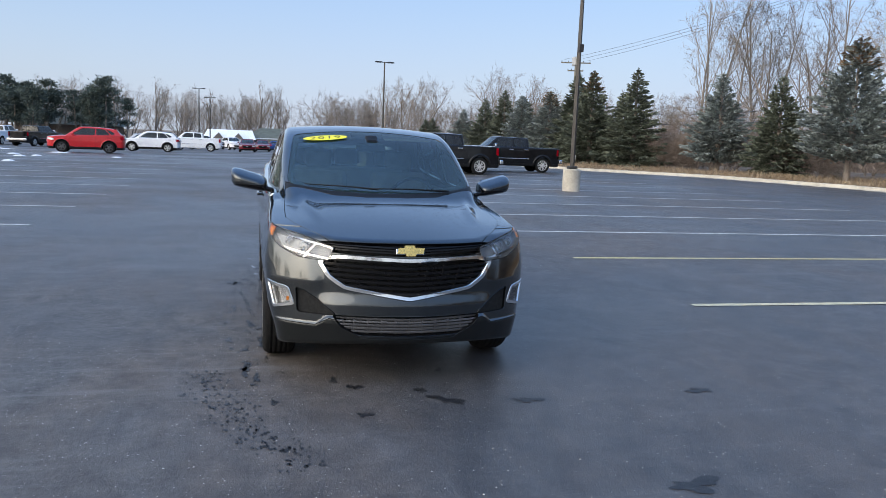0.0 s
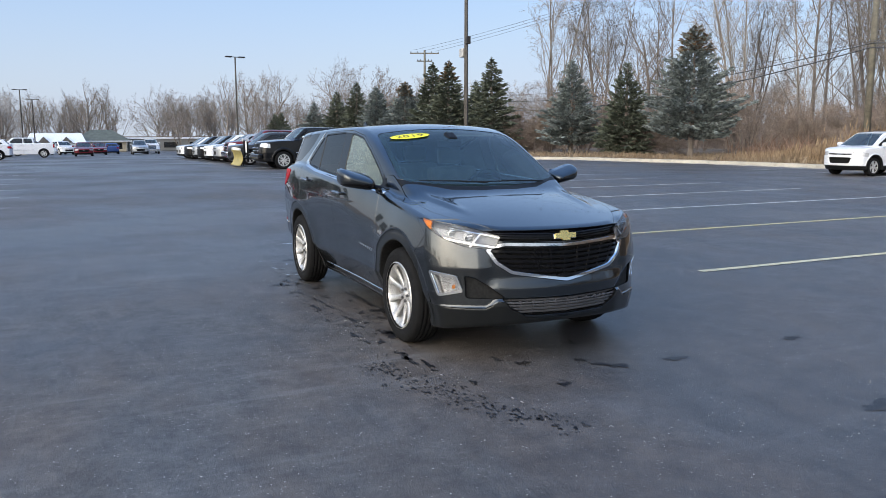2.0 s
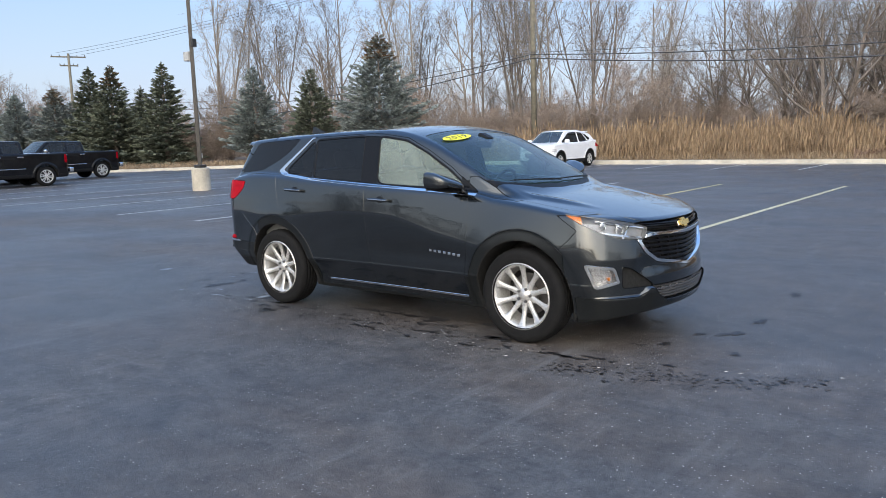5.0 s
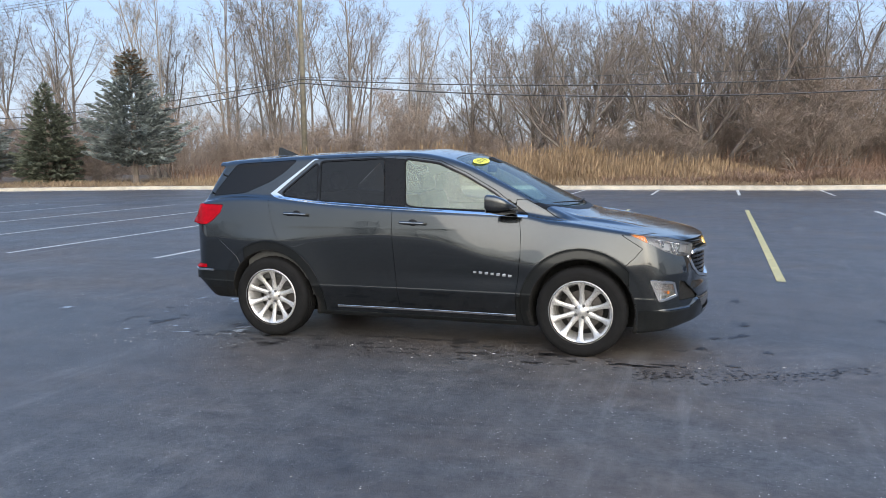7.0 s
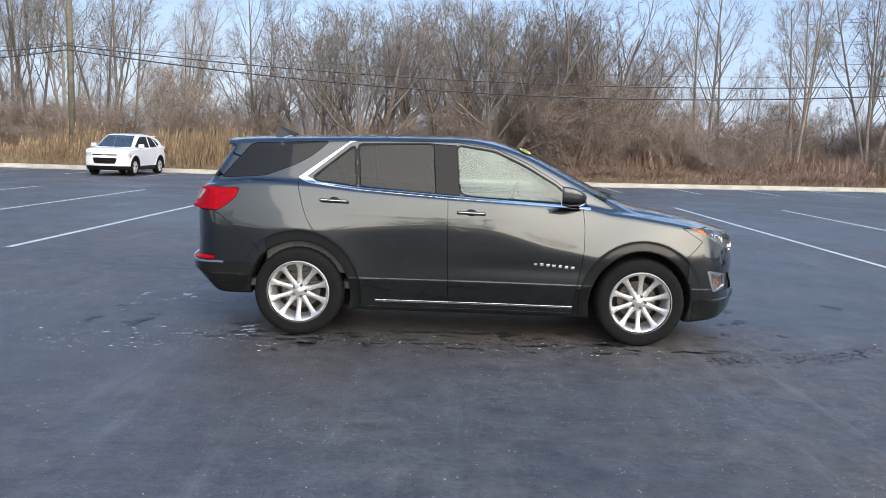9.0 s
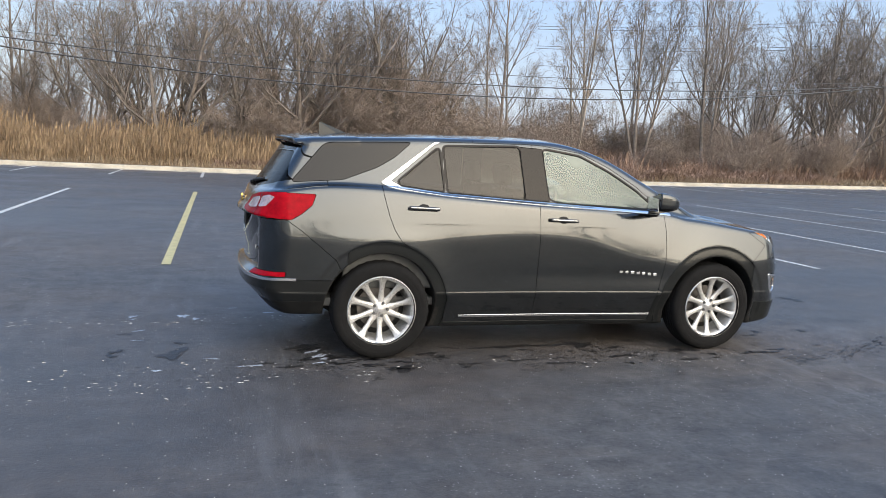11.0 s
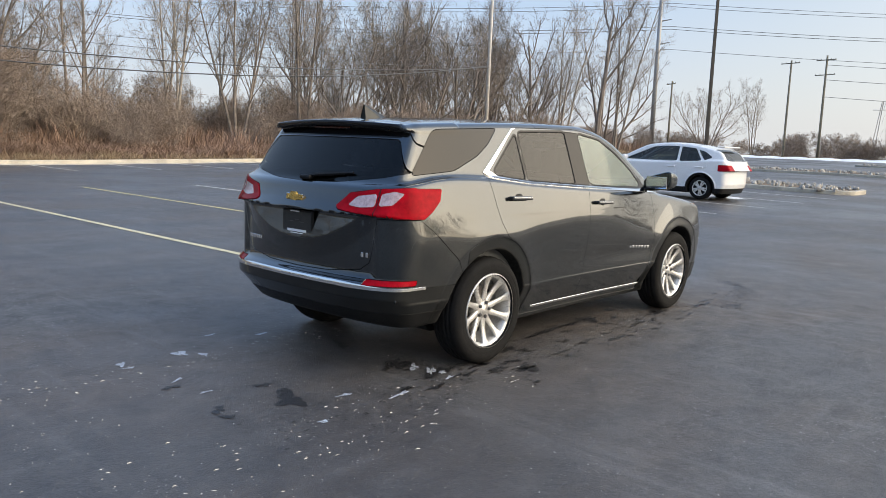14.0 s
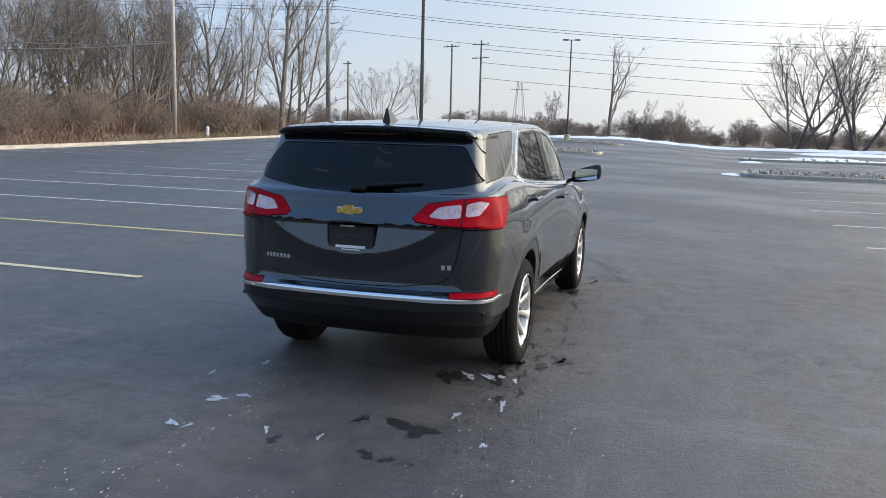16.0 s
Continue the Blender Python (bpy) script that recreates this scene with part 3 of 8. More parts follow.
def hero_field(x, y, z):
    y = np.abs(y)
    side = y - hero_side(x, z)
    # front: bowed in plan, undercut below, laid back towards the hood
    lip = 0.386 + 0.052 * sstep(y, 0.57, 0.49)
    xf = 0.925 - 0.365 * y**2 - 0.24 * y**6
    xf = xf - 0.55 * np.clip(z - 0.70, 0, None) ** 2 - 1.5 * np.clip(z - 0.86, 0, None) ** 2 
    xf = xf + 0.022 * sstep(z, lip + 0.014, lip - 0.008) - 0.28 * np.clip(0.40 - z, 0, None) - 0.020 * sstep(z, 0.505, 0.60) * sstep(y, 0.62, 0.5)
    xf = xf - (0.19 * np.clip(z - 0.655, 0, None) + 0.10 * np.clip(0.655 - z, 0, 0.12)) * sstep(y, 0.44, 0.60)
    front = (x - xf) * 0.92
    # rear
    xr = -3.685 + 0.10 * y**2 + 0.36 * y**6
    xr = xr + 0.035 * sstep(z, 0.585, 0.63) + 0.22 * np.clip(z - 0.98, 0, None) ** 1.2
    xr = xr + 0.95 * np.clip(0.505 - z, 0, None)
    # the tailgate: a ledge over a hollow that ends in a bowed crease, drawn in below it
    bow = 0.815 + 0.215 * np.clip(y / 0.60, 0, 1.05) ** 2.2
    inner = sstep(y, 0.68, 0.60)
    hollow = 0.23 * np.clip(z - bow, 0, None) * sstep(z, 1.080, 1.030)
    xr = xr + inner * (hollow + 0.20 * np.clip(bow - z, 0, 0.12) * sstep(z, 0.600, 0.66))
    rear = (xr - x) * 0.95
    # top of the hood and of the flanks
    hood = 1.122 - 0.085 * (x + 0.3) - 0.082 * np.clip(x + 0.3, 0, None) ** 2 - 0.075 * y**2
    crease = 0.50 + 0.14 * np.clip(-x + 0.6, 0, 1.2)
    hood = hood + (0.011 * np.exp(-((y - crease) / 0.045) ** 2) - 0.008 * sstep(y, crease, crease + 0.06)) * sstep(x, 0.55, 0.1)
    belt = curve(x, (-3.9, 1.165), (-3.5, 1.18), (-3.2, 1.225), (-2.72, 1.225), (-2.3, 1.190), (-1.57, 1.145), (-0.8, 1.115), (-0.3, 1.10), (1.2, 1.10))
    topz = np.where(x > -0.3, hood, belt)
    topz = hood * sstep(x, -0.5, -0.25) + belt * sstep(x, -0.25, -0.5)
    top = (z - topz) * 0.96
    floor = 0.195 + 0.165 * np.clip(x - 0.42, 0, None) + 0.115 * sstep(x, -2.95, -3.10) - z
    body = smax(smax(side, front, 0.055), rear, 0.065)
    body = smax(body, top, 0.042)
    body = smax(body, floor, 0.03)
    # cabin
    g = 0.808 - 0.30 * (z - 1.145) - 0.10 * np.clip(x + 1.25, 0, None) ** 2 - 0.075 * np.clip(-2.55 - x, 0, None) ** 2
    cab = (y - g) * 0.957
    roof = (z - (1.634 - 0.021 * (x + 1.55) ** 2 - 0.075 * y**2)) * 0.99
    a = radians(26.5)
    screen = (x + 0.02 + 0.30 * y**2) * math.sin(a) + (z - 1.10) * math.cos(a)
    b = radians(56)
    backlight = -(x + 3.595 - 0.16 * y**2 - 0.22 * y**6) * math.sin(b) + (z - 1.165) * math.cos(b)
    house = smax(smax(cab, smax(roof, screen, 0.16), 0.045), backlight, 0.045)
    house = smax(house, 1.0 - z, 0.01)
    # roof spoiler over the rear glass
    sp = smax(smax(smax(cab + 0.003, roof, 0.045), -0.036 - roof, 0.012), smax(-(x + 3.42 - 0.20 * y**2), x + 2.9, 0.02), 0.012)
    house = smin(house, sp, 0.02)
    out = smin(body, house, 0.030)
    # wheel wells
    for hx in (0.0, -2.725):
        r = np.sqrt((1.02 * (x - hx)) ** 2 + (z - 0.355) ** 2)
        well = smax(r - 0.412, 0.56 - y, 0.02)
        out = smax(out, -well, 0.008)
    return out


def car_paint(name, color, metal=0.55, rough=0.32, coat_ior=1.45):
    m, n, l, p = node_mat(name)
    flake = noise_of(n, l, 900.0, 1.0, lo=0.3, hi=0.7)
    film = noise_of(n, l, 2.2, 5.0, 0.6)
    c = mix_rgb(n, l, flake, tuple(v * 0.8 for v in color), tuple(v * 1.25 for v in color))
    dust = n.new("ShaderNodeMath")
    dust.operation = "MULTIPLY"
    dust.inputs[1].default_value = 0.025
    l.new(film, dust.inputs[0])
    c = mix_rgb(n, l, dust.outputs[0], c, (0.22, 0.21, 0.20))
    l.new(c, p.inputs["Base Color"])
    p.inputs["Metallic"].default_value, p.inputs["Roughness"].default_value = metal, rough
    p.inputs["Specular IOR Level"].default_value = 0.05
    p.inputs["Coat Weight"].default_value, p.inputs["Coat IOR"].default_value = 1.0, coat_ior
    r = n.new("ShaderNodeMapRange")
    r.inputs[3].default_value, r.inputs[4].default_value = 0.01, 0.035
    l.new(film, r.inputs[0])
    l.new(r.outputs[0], p.inputs["Coat Roughness"])
    return m


PAINT = car_paint("dark_grey_metallic_paint", (0.036, 0.043, 0.0485), 0.9, 0.17, 1.60)
CLAD = car_paint("dark_grey_lower_cladding", (0.014, 0.016, 0.017), 0.5, 0.40, 1.34)
SATIN = simple("satin_black_bumper", (0.011, 0.0115, 0.012), 0.42, vary=0.2, scale=9, spec=0.16)
GLOSS_BLACK = simple("gloss_black_trim", (0.006, 0.006, 0.007), 0.06, vary=0.1, spec=0.22)
QUARTER = simple("tinted_quarter_glass", (0.006, 0.006, 0.007), 0.03, vary=0.1, rough_vary=0.01, spec=0.34)
# the windscreen's teal film puts the sky's reflection into its colour
GLASS = glass_mat("windscreen_glass", (0.52, 0.84, 0.88), dirt_sheen=0.06, ior=1.66, film_color=(0.16, 0.34, 0.38))
GLASS_REAR = glass_mat("rear_glass", (0.10, 0.105, 0.11), dirt_sheen=0.004, ior=1.36)
GLASS_MIST = glass_mat("misted_door_glass", (0.72, 0.80, 0.74), dirt_sheen=0.40, ior=1.55, film_color=(0.44, 0.53, 0.47))
GLASS_DARK = glass_mat("privacy_glass", (0.12, 0.125, 0.13), dirt_sheen=0.006, ior=1.50)
LENS = glass_mat("clear_lamp_lens", (0.93, 0.94, 0.95), dirt_sheen=0.03)
ALLOY = simple("silver_alloy", (0.56, 0.555, 0.545), 0.30, 0.5, vary=0.1, scale=14)
DISC = simple("brake_disc_iron", (0.16, 0.15, 0.145), 0.45, 0.8, vary=0.3, scale=20)
LAMP_DARK = simple("lamp_housing", (0.34, 0.35, 0.37), 0.40, 0.1, vary=0.15)
REFLECTOR = simple("silver_reflector", (0.66, 0.66, 0.67), 0.25, 0.85, vary=0.15, scale=30)
AMBER = simple("amber_reflector", (0.80, 0.24, 0.03), 0.15, vary=0.1, coat=0.6)
RED_LENS = simple("red_lamp_lens", (0.34, 0.004, 0.012), 0.10, vary=0.3, scale=30, spec=0.06)
DULL_RED = simple("unlit_brake_lamp", (0.05, 0.005, 0.006), 0.2, vary=0.1)
WHITE_LENS = simple("white_lamp_lens", (0.70, 0.70, 0.72), 0.14, 0.25, vary=0.15, scale=40, coat=1.0)
CLEAR_RED = simple("pale_lamp_lens", (0.50, 0.36, 0.38), 0.16, 0.25, vary=0.35, scale=40, coat=1.0)
GOLD = simple("gold_emblem", (0.78, 0.52, 0.16), 0.25, 0.8, vary=0.1)
CLOTH = simple("dark_seat_cloth", (0.10, 0.10, 0.10), 0.9, vary=0.3, scale=12, bumpy=0.2)
TRIM_IN = simple("grey_interior_plastic", (0.085, 0.088, 0.09), 0.65, vary=0.2, scale=8)
HEADLINER = simple("pale_headliner", (0.42, 0.42, 0.40), 0.9, vary=0.1)
STICKER = simple("yellow_sticker", (0.85, 0.78, 0.02), 0.4, vary=0.06)
INK = simple("black_ink", (0.02, 0.02, 0.02), 0.5, vary=0.1)
INK_WHITE = simple("white_ink", (0.75, 0.76, 0.78), 0.5, vary=0.1)

GAP = 0.0022


class Shell:
    """Half a body shell, from which panels are cut one after the other."""

    def __init__(self, mesh):
        self.rest = mesh

    def cut(self, fn, gap=GAP):
        V = self.rest[0]
        f = fn(V[:, 0], V[:, 1], V[:, 2], self.rest[1])
        taken = clip(self.rest, f + gap)
        self.rest = clip(self.rest, gap - f)
        return taken

    def opening(self, fn):
        V = self.rest[0]
        return clip(self.rest, fn(V[:, 0], V[:, 1], V[:, 2], self.rest[1]))


def shift(mesh, d):
    V, N, T = mesh
    return V + N * d, N, T


R2 = math.sqrt(0.5)
O = dict(
    windshield=rounded([(-1.085, -0.3), (-1.085, 0.585), (-1.04, 0.625), (-0.40, 0.700), (-0.315, 0.665), (-0.17, 0.42), (-0.10, 0.15), (-0.10, -0.3)], 3, 0.2),
    rear_glass=rounded([(-0.3, 1.168), (0.30, 1.180), (0.62, 1.222), (0.73, 1.252), (0.70, 1.29), (0.605, 1.438), (0.575, 1.452), (-0.3, 1.455)], 3, 0.2),
    front_window=rounded([(-1.495, 1.545), (-1.195, 1.505), (-0.954, 1.398), (-0.714, 1.262), (-0.585, 1.165), (-0.60, 1.132), (-1.455, 1.163)], 3, 0.12),
    rear_window=rounded([(-1.685, 1.552), (-2.275, 1.530), (-2.250, 1.207), (-1.655, 1.172)], 3, 0.06),
    small_window=rounded([(-2.315, 1.518), (-2.615, 1.272), (-2.60, 1.245), (-2.285, 1.211)], 3, 0.08),
    pillar_trim=[(-1.680, 1.556), (-1.650, 1.168), (-1.460, 1.160), (-1.500, 1.549)],
    d_glass=rounded([(-3.135, 1.522), (-2.512, 1.552), (-2.640, 1.440), (-2.772, 1.362), (-3.013, 1.268), (-3.375, 1.238)], 3, 0.10),
    headlamp=rounded([(-0.345, 0.972), (-0.02, 0.930), (0.245, 0.872), (0.212, 0.780), (0.02, 0.796), (-0.12, 0.842), (-0.25, 0.905)], 4, 0.14),
    fog=rounded([(-0.25, 0.632), (-0.028, 0.606), (0.016, 0.489), (-0.17, 0.450)], 4, 0.14),
    pocket=rounded([(0.024, 0.606), (0.09, 0.592), (0.18, 0.535), (0.285, 0.458), (0.260, 0.450), (0.030, 0.452)], 4, 0.12),
    upper_grille=rounded([(-0.3, 0.899), (0.30, 0.900), (0.47, 0.903), (0.575, 0.893), (0.545, 0.862), (0.47, 0.836), (0.30, 0.828), (-0.3, 0.820)], 3, 0.1),
    grille=rounded([(-0.3, 0.810), (0.0, 0.810), (0.44, 0.827), (0.52, 0.808), (0.56, 0.775), (0.50, 0.680), (0.40, 0.612), (0.0, 0.545), (-0.3, 0.545)], 4, 0.12),
    intake=rounded([(-0.3, 0.448), (0.36, 0.452), (0.47, 0.452), (0.42, 0.385), (0.32, 0.332), (-0.3, 0.322)], 3, 0.16),
    tail_rear=[(0.385, 1.046), (0.46, 1.126), (0.65, 1.158), (0.80, 1.170), (1.2, 1.18), (1.2, 0.985), (0.80, 0.990), (0.66, 1.003), (0.50, 1.014), (0.41, 1.024)],
    tail_side=[(-3.205, 1.164), (-3.23, 1.092), (-3.30, 1.03), (-3.37, 0.988), (-3.9, 0.984), (-3.9, 1.175), (-3.44, 1.168)],
    hood=[(1.2, -0.3), (1.2, 0.30), (0.80, 0.47), (0.62, 0.60), (0.45, 0.69), (0.30, 0.735), (0.10, 0.735), (-0.15, 0.725), (-0.30, 0.715), (-0.245, 0.60), (-0.10, 0.38), (-0.045, 0.15), (-0.045, -0.3)],
    front_door=[(-0.489, 1.10), (-0.472, 0.95), (-0.471, 0.783), (-0.488, 0.62), (-0.516, 0.454), (-0.530, 0.24), (-1.532, 0.24), (-1.556, 1.127), (-1.588, 1.578), (-1.48, 1.572), (-1.18, 1.532), (-0.94, 1.428), (-0.70, 1.292), (-0.485, 1.128)],
    rear_door=[(-1.556, 1.127), (-1.532, 0.24), (-2.239, 0.24), (-2.236, 0.435), (-2.294, 0.566), (-2.345, 0.655), (-2.42, 0.735), (-2.52, 0.795), (-2.601, 0.851), (-2.655, 0.93), (-2.695, 1.032), (-2.735, 1.18), (-2.742, 1.255), (-2.33, 1.562), (-1.588, 1.578)],
    tailgate=[(-0.3, 0.625), (0.30, 0.640), (0.54, 0.672), (0.60, 0.715), (0.625, 0.80), (0.665, 1.0), (0.69, 1.10), (0.80, 1.20), (0.80, 1.26), (0.66, 1.46), (0.60, 1.54), (0.0, 1.56), (-0.3, 1.56)],
    front_bumper=[(0.30, 0.962), (0.46, 0.862), (0.40, 0.79), (0.33, 0.725), (0.36, 0.66), (0.37, 0.36), (0.37, 0.0), (1.3, 0.0), (1.3, 0.962)],
    rear_bumper=[(-3.9, 0.985), (-3.40, 0.985), (-3.30, 0.915), (-3.06, 0.715), (-3.0, 0.60), (-3.0, 0.0), (-3.9, 0.0)],
)


def face_f(name, front=True):
    return lambda x, y, z, n: np.maximum(poly_dist(y, z, O[name]), (0.25 - x) if front else (x + 2.9))


def slant_f(name):
    return lambda x, y, z, n: np.maximum(poly_dist((x - y) * R2, z, O[name]), 0.1 - x)


def plan_f(name, zmin):
    return lambda x, y, z, n: np.maximum(poly_dist(x, y, O[name]), (zmin - z))


def window_f(name):
    return lambda x, y, z, n: np.maximum(poly_dist(x, z, O[name]), 0.45 - y)


def tail_f(x, y, z, n):
    return np.minimum(np.maximum(poly_dist(y, z, O["tail_rear"]), x + 3.40), np.maximum(poly_dist(x, z, O["tail_side"]), np.maximum(-3.46 - x, 0.6 - y)))


def wheel_part(parent_name, centre, parent, spokes_dir):
    """A wheel: tyre, alloy rim with five split spokes, nuts, cap and brake disc."""
    wheel = part("wheel", bpy.data.meshes.new("wheel_hub_face"), ALLOY, parent, "silver alloy wheel with five split spokes")
    hub = lathe([(0.0, 0.063), (0.028, 0.062), (0.031, 0.056), (0.070, 0.052), (0.082, 0.040), (0.080, -0.03), (0.0, -0.03)], 32, "Y")
    bm = bmesh.new()
    bm.from_mesh(mesh_of("t", *hub))
    bm.to_mesh(wheel.data)
    bm.free()
    wheel.data.materials.append(ALLOY) if not wheel.data.materials else None
    wheel.data.polygons.foreach_set("use_smooth", [True] * len(wheel.data.polygons))
    wheel.matrix_basis = pose(*centre, 0, 0, 0 if spokes_dir < 0 else 180) @ pose(0, 0, 0, 0, 17, 0) @ Matrix.Diagonal((1, 0.95, 1, 1))
    tv, tf = lathe([(0.236, -0.095), (0.250, -0.110), (0.290, -0.119), (0.325, -0.112), (0.346, -0.094), (0.356, -0.070), (0.357, -0.058), (0.350, -0.056), (0.350, -0.050), (0.357, -0.048),
                    (0.359, -0.024), (0.351, -0.022), (0.351, -0.015), (0.359, -0.013), (0.359, 0.013), (0.351, 0.015), (0.351, 0.022), (0.359, 0.024), (0.357, 0.048), (0.350, 0.050), (0.350, 0.056),
                    (0.357, 0.058), (0.356, 0.070), (0.346, 0.094), (0.338, 0.104), (0.325, 0.112), (0.300, 0.1185), (0.296, 0.117), (0.287, 0.1185), (0.262, 0.1155), (0.250, 0.110), (0.236, 0.095)], 72, "Y")
    # blocks of the tread
    tv = [Vector(v) for v in tv]
    n = 32
    for i in range(72):
        for k in range(n):
            v = tv[i * n + k]
            r = math.hypot(v.x, v.z)
            if r > 0.3555 and i % 2:
                s = (r - 0.006) / r
                tv[i * n + k] = Vector((v.x * s, v.y, v.z * s))
    part("tyre", mesh_of("tyre", tv, tf, BLACK_RUBBER, True), None, wheel, "black tyre with a worn dusty tread")
    rv, rf = lathe([(0.243, 0.118), (0.251, 0.113), (0.249, 0.098), (0.233, 0.099), (0.220, 0.084), (0.216, 0.02), (0.196, -0.06), (0.200, -0.09)], 48, "Y")
    part("rim", mesh_of("rim", rv, rf, ALLOY, True), None, wheel)
    dv, df = lathe([(0.0, -0.035), (0.155, -0.035), (0.155, -0.050), (0.0, -0.050)], 40, "Y")
    part("brake_disc", mesh_of("disc", dv, df, DISC), None, wheel, "dull iron brake disc")
    bv, bf = lathe([(0.214, -0.055), (0.0, -0.058)], 32, "Y")
    part("wheel_back", mesh_of("back", bv, bf, LINER), None, wheel, "dark hub behind the spokes")
    sp = []
    rows = ((0.050, 0.030, 0.054, 0.010), (0.080, 0.0235, 0.057, 0.011), (0.115, 0.0195, 0.063, 0.012), (0.155, 0.0200, 0.073, 0.012), (0.185, 0.0245, 0.084, 0.012), (0.205, 0.034, 0.094, 0.012), (0.220, 0.062, 0.101, 0.012))
    for i, (r, w, h, t) in enumerate(rows):
        r = r * 1.075
        sp += [(-w, h - t, r), (-w * 0.72, h, r), (w * 0.72, h, r), (w, h - t, r), (w * 0.5, h - t - 0.02, r), (-w * 0.5, h - t - 0.02, r)]
    sf = [(i * 6 + k, i * 6 + (k + 1) % 6, i * 6 + 6 + (k + 1) % 6, i * 6 + 6 + k) for i in range(len(rows) - 1) for k in range(6)]
    spoke_mesh = mesh_of("spoke", sp, sf, ALLOY, True)
    nv, nf = lathe([(0.0, 0.071), (0.009, 0.071), (0.0125, 0.064), (0.0125, 0.045)], 6, "Y")
    nut_mesh = mesh_of("nut", nv, nf, STEEL)
    for k in range(5):
        for s in (-1, 1):
            ob = part("spoke", spoke_mesh, None, wheel)
            ob.matrix_basis = pose(0, 0, 0, 0, k * 72 + s * 15.0, 0) @ pose(s * 0.004, 0, 0, 0, s * 2.0, 0)
        ob = part("wheel_nut", nut_mesh, None, wheel)
        a = radians(k * 72 + 36)
        ob.location = (0.054 * math.sin(a), 0, 0.048 * math.cos(a))
    cv, cf = lathe([(0.0, 0.0665), (0.018, 0.0655), (0.024, 0.062)], 20, "Y")
    part("centre_cap", mesh_of("cap", cv, cf, ALLOY, True), None, wheel)
    return wheel


def build_hero():
    car = thing("crossover_car", "dark grey metallic crossover with chrome window trim and alloy wheels", "car", at=(0.01, 0.02, 0), turn=0.5)
    V, N, Q = surface_net(hero_field, (-3.84, -0.03, 0.10), (1.05, 1.0, 1.72), 0.0125)
    full = tri(V, N, Q)
    half = clip(full, -full[0][:, 1])
    half[0][:, 1] = np.where(half[0][:, 1] < 1e-4, 0.0, half[0][:, 1])
    sh = Shell(half)

    def add(name, piece, mat, label="", sides=True, depth=0.012, centre=False, parent=car):
        """centre: one mesh over both halves; otherwise one part for each side."""
        if centre:
            return [part(name, skin(name, panel(both(piece), depth), mat), None, parent, label)]
        p = panel(piece, depth)
        return [part(name, skin(name, q, mat), None, parent, label) for q in (p, mirrored(p))]

    # the underside and the wheel wells
    def well_f(x, y, z, n):
        f = np.full(x.shape, 1.0)
        for hx in (0.0, -2.725):
            r = np.hypot(1.02 * (x - hx), z - 0.355)
            inward = (n[:, 0] * (x - hx) + n[:, 2] * (z - 0.355)) / np.maximum(r, 0.01) < -0.35
            f = np.minimum(f, r - np.where(inward, 0.482, np.where(y < 0.80, 0.450, 0.4145)))
        return f

    wells = sh.cut(well_f, 0.0)
    for piece in islands(wells):
        add("wheel_well_liner", piece, LINER, "black wheel well liner", depth=0)
    under = sh.cut(lambda x, y, z, n: np.where(n[:, 2] < -0.85, -1.0, 1.0) * 0.01 + 0.0 * z, 0.0)
    add("underbody", under, LINER, "black underbody", centre=True, depth=0)

    glassy = []
    for name, fn, mat, lab, centre in (
        ("windshield", plan_f("windshield", 1.08), GLASS, "clear windscreen with a dark shaded rim", True),
        ("rear_window_glass", face_f("rear_glass", False), GLASS_REAR, "dark tinted rear window", True),
        ("front_door_glass", window_f("front_window"), GLASS_MIST, "pale misted front door window", False),
        ("rear_door_glass", window_f("rear_window"), GLASS_DARK, "dark tinted rear door window", False),
        ("fixed_quarter_glass", window_f("small_window"), GLASS_DARK, "small dark tinted window", False),
    ):
        piece = sh.cut(fn)
        glassy.append(fn)
        for ob in add(name, shift(piece, -0.004), mat, lab, depth=0.004, centre=centre):
            ob.visible_shadow = False
    add("rear_quarter_glass", shift(sh.cut(lambda x, y, z, n: np.maximum(window_f("d_glass")(x, y, z, n), (0.55 - n[:, 1]) * 0.1)), -0.002), QUARTER, "black tinted wraparound rear quarter glass")
    add("arch_moulding_front", sh.cut(lambda x, y, z, n: np.maximum(np.maximum(np.hypot(x, z - 0.36) - 0.488, 0.5 - y), x - 0.36)), CLAD, "dark wheel arch moulding")
    add("arch_moulding_rear", sh.cut(lambda x, y, z, n: np.maximum(np.maximum(np.hypot(x + 2.725, z - 0.36) - 0.488, 0.5 - y), -2.98 - x)), CLAD, "dark wheel arch moulding")
    add("pillar_trim", sh.cut(window_f("pillar_trim")), GLOSS_BLACK, "gloss black door pillar trim")

    surround = lambda x, y, z, n: np.maximum(np.minimum.reduce([poly_dist(x, z, O[k]) for k in ("front_window", "rear_window", "small_window")]) - 0.016, 0.45 - y)
    for piece in islands(sh.cut(surround, 0.0)):
        add("window_surround", piece, GLOSS_BLACK, "black moulding round the side windows")

    add("mirror_sail", sh.cut(lambda x, y, z, n: np.maximum(poly_dist(x, z, [(-0.60, 1.125), (-0.435, 1.105), (-0.60, 1.225)]), 0.45 - y)), GLOSS_BLACK, "black triangle at the foot of the mirror")

    # lamps and grilles leave real openings
    lampm = sh.cut(slant_f("headlamp"))
    fogm = sh.cut(slant_f("fog"))
    pocketm = sh.cut(slant_f("pocket"))
    upperm = sh.cut(face_f("upper_grille"))
    grillem = sh.cut(face_f("grille"))
    intakem = sh.cut(face_f("intake"))
    tailm = sh.cut(tail_f)
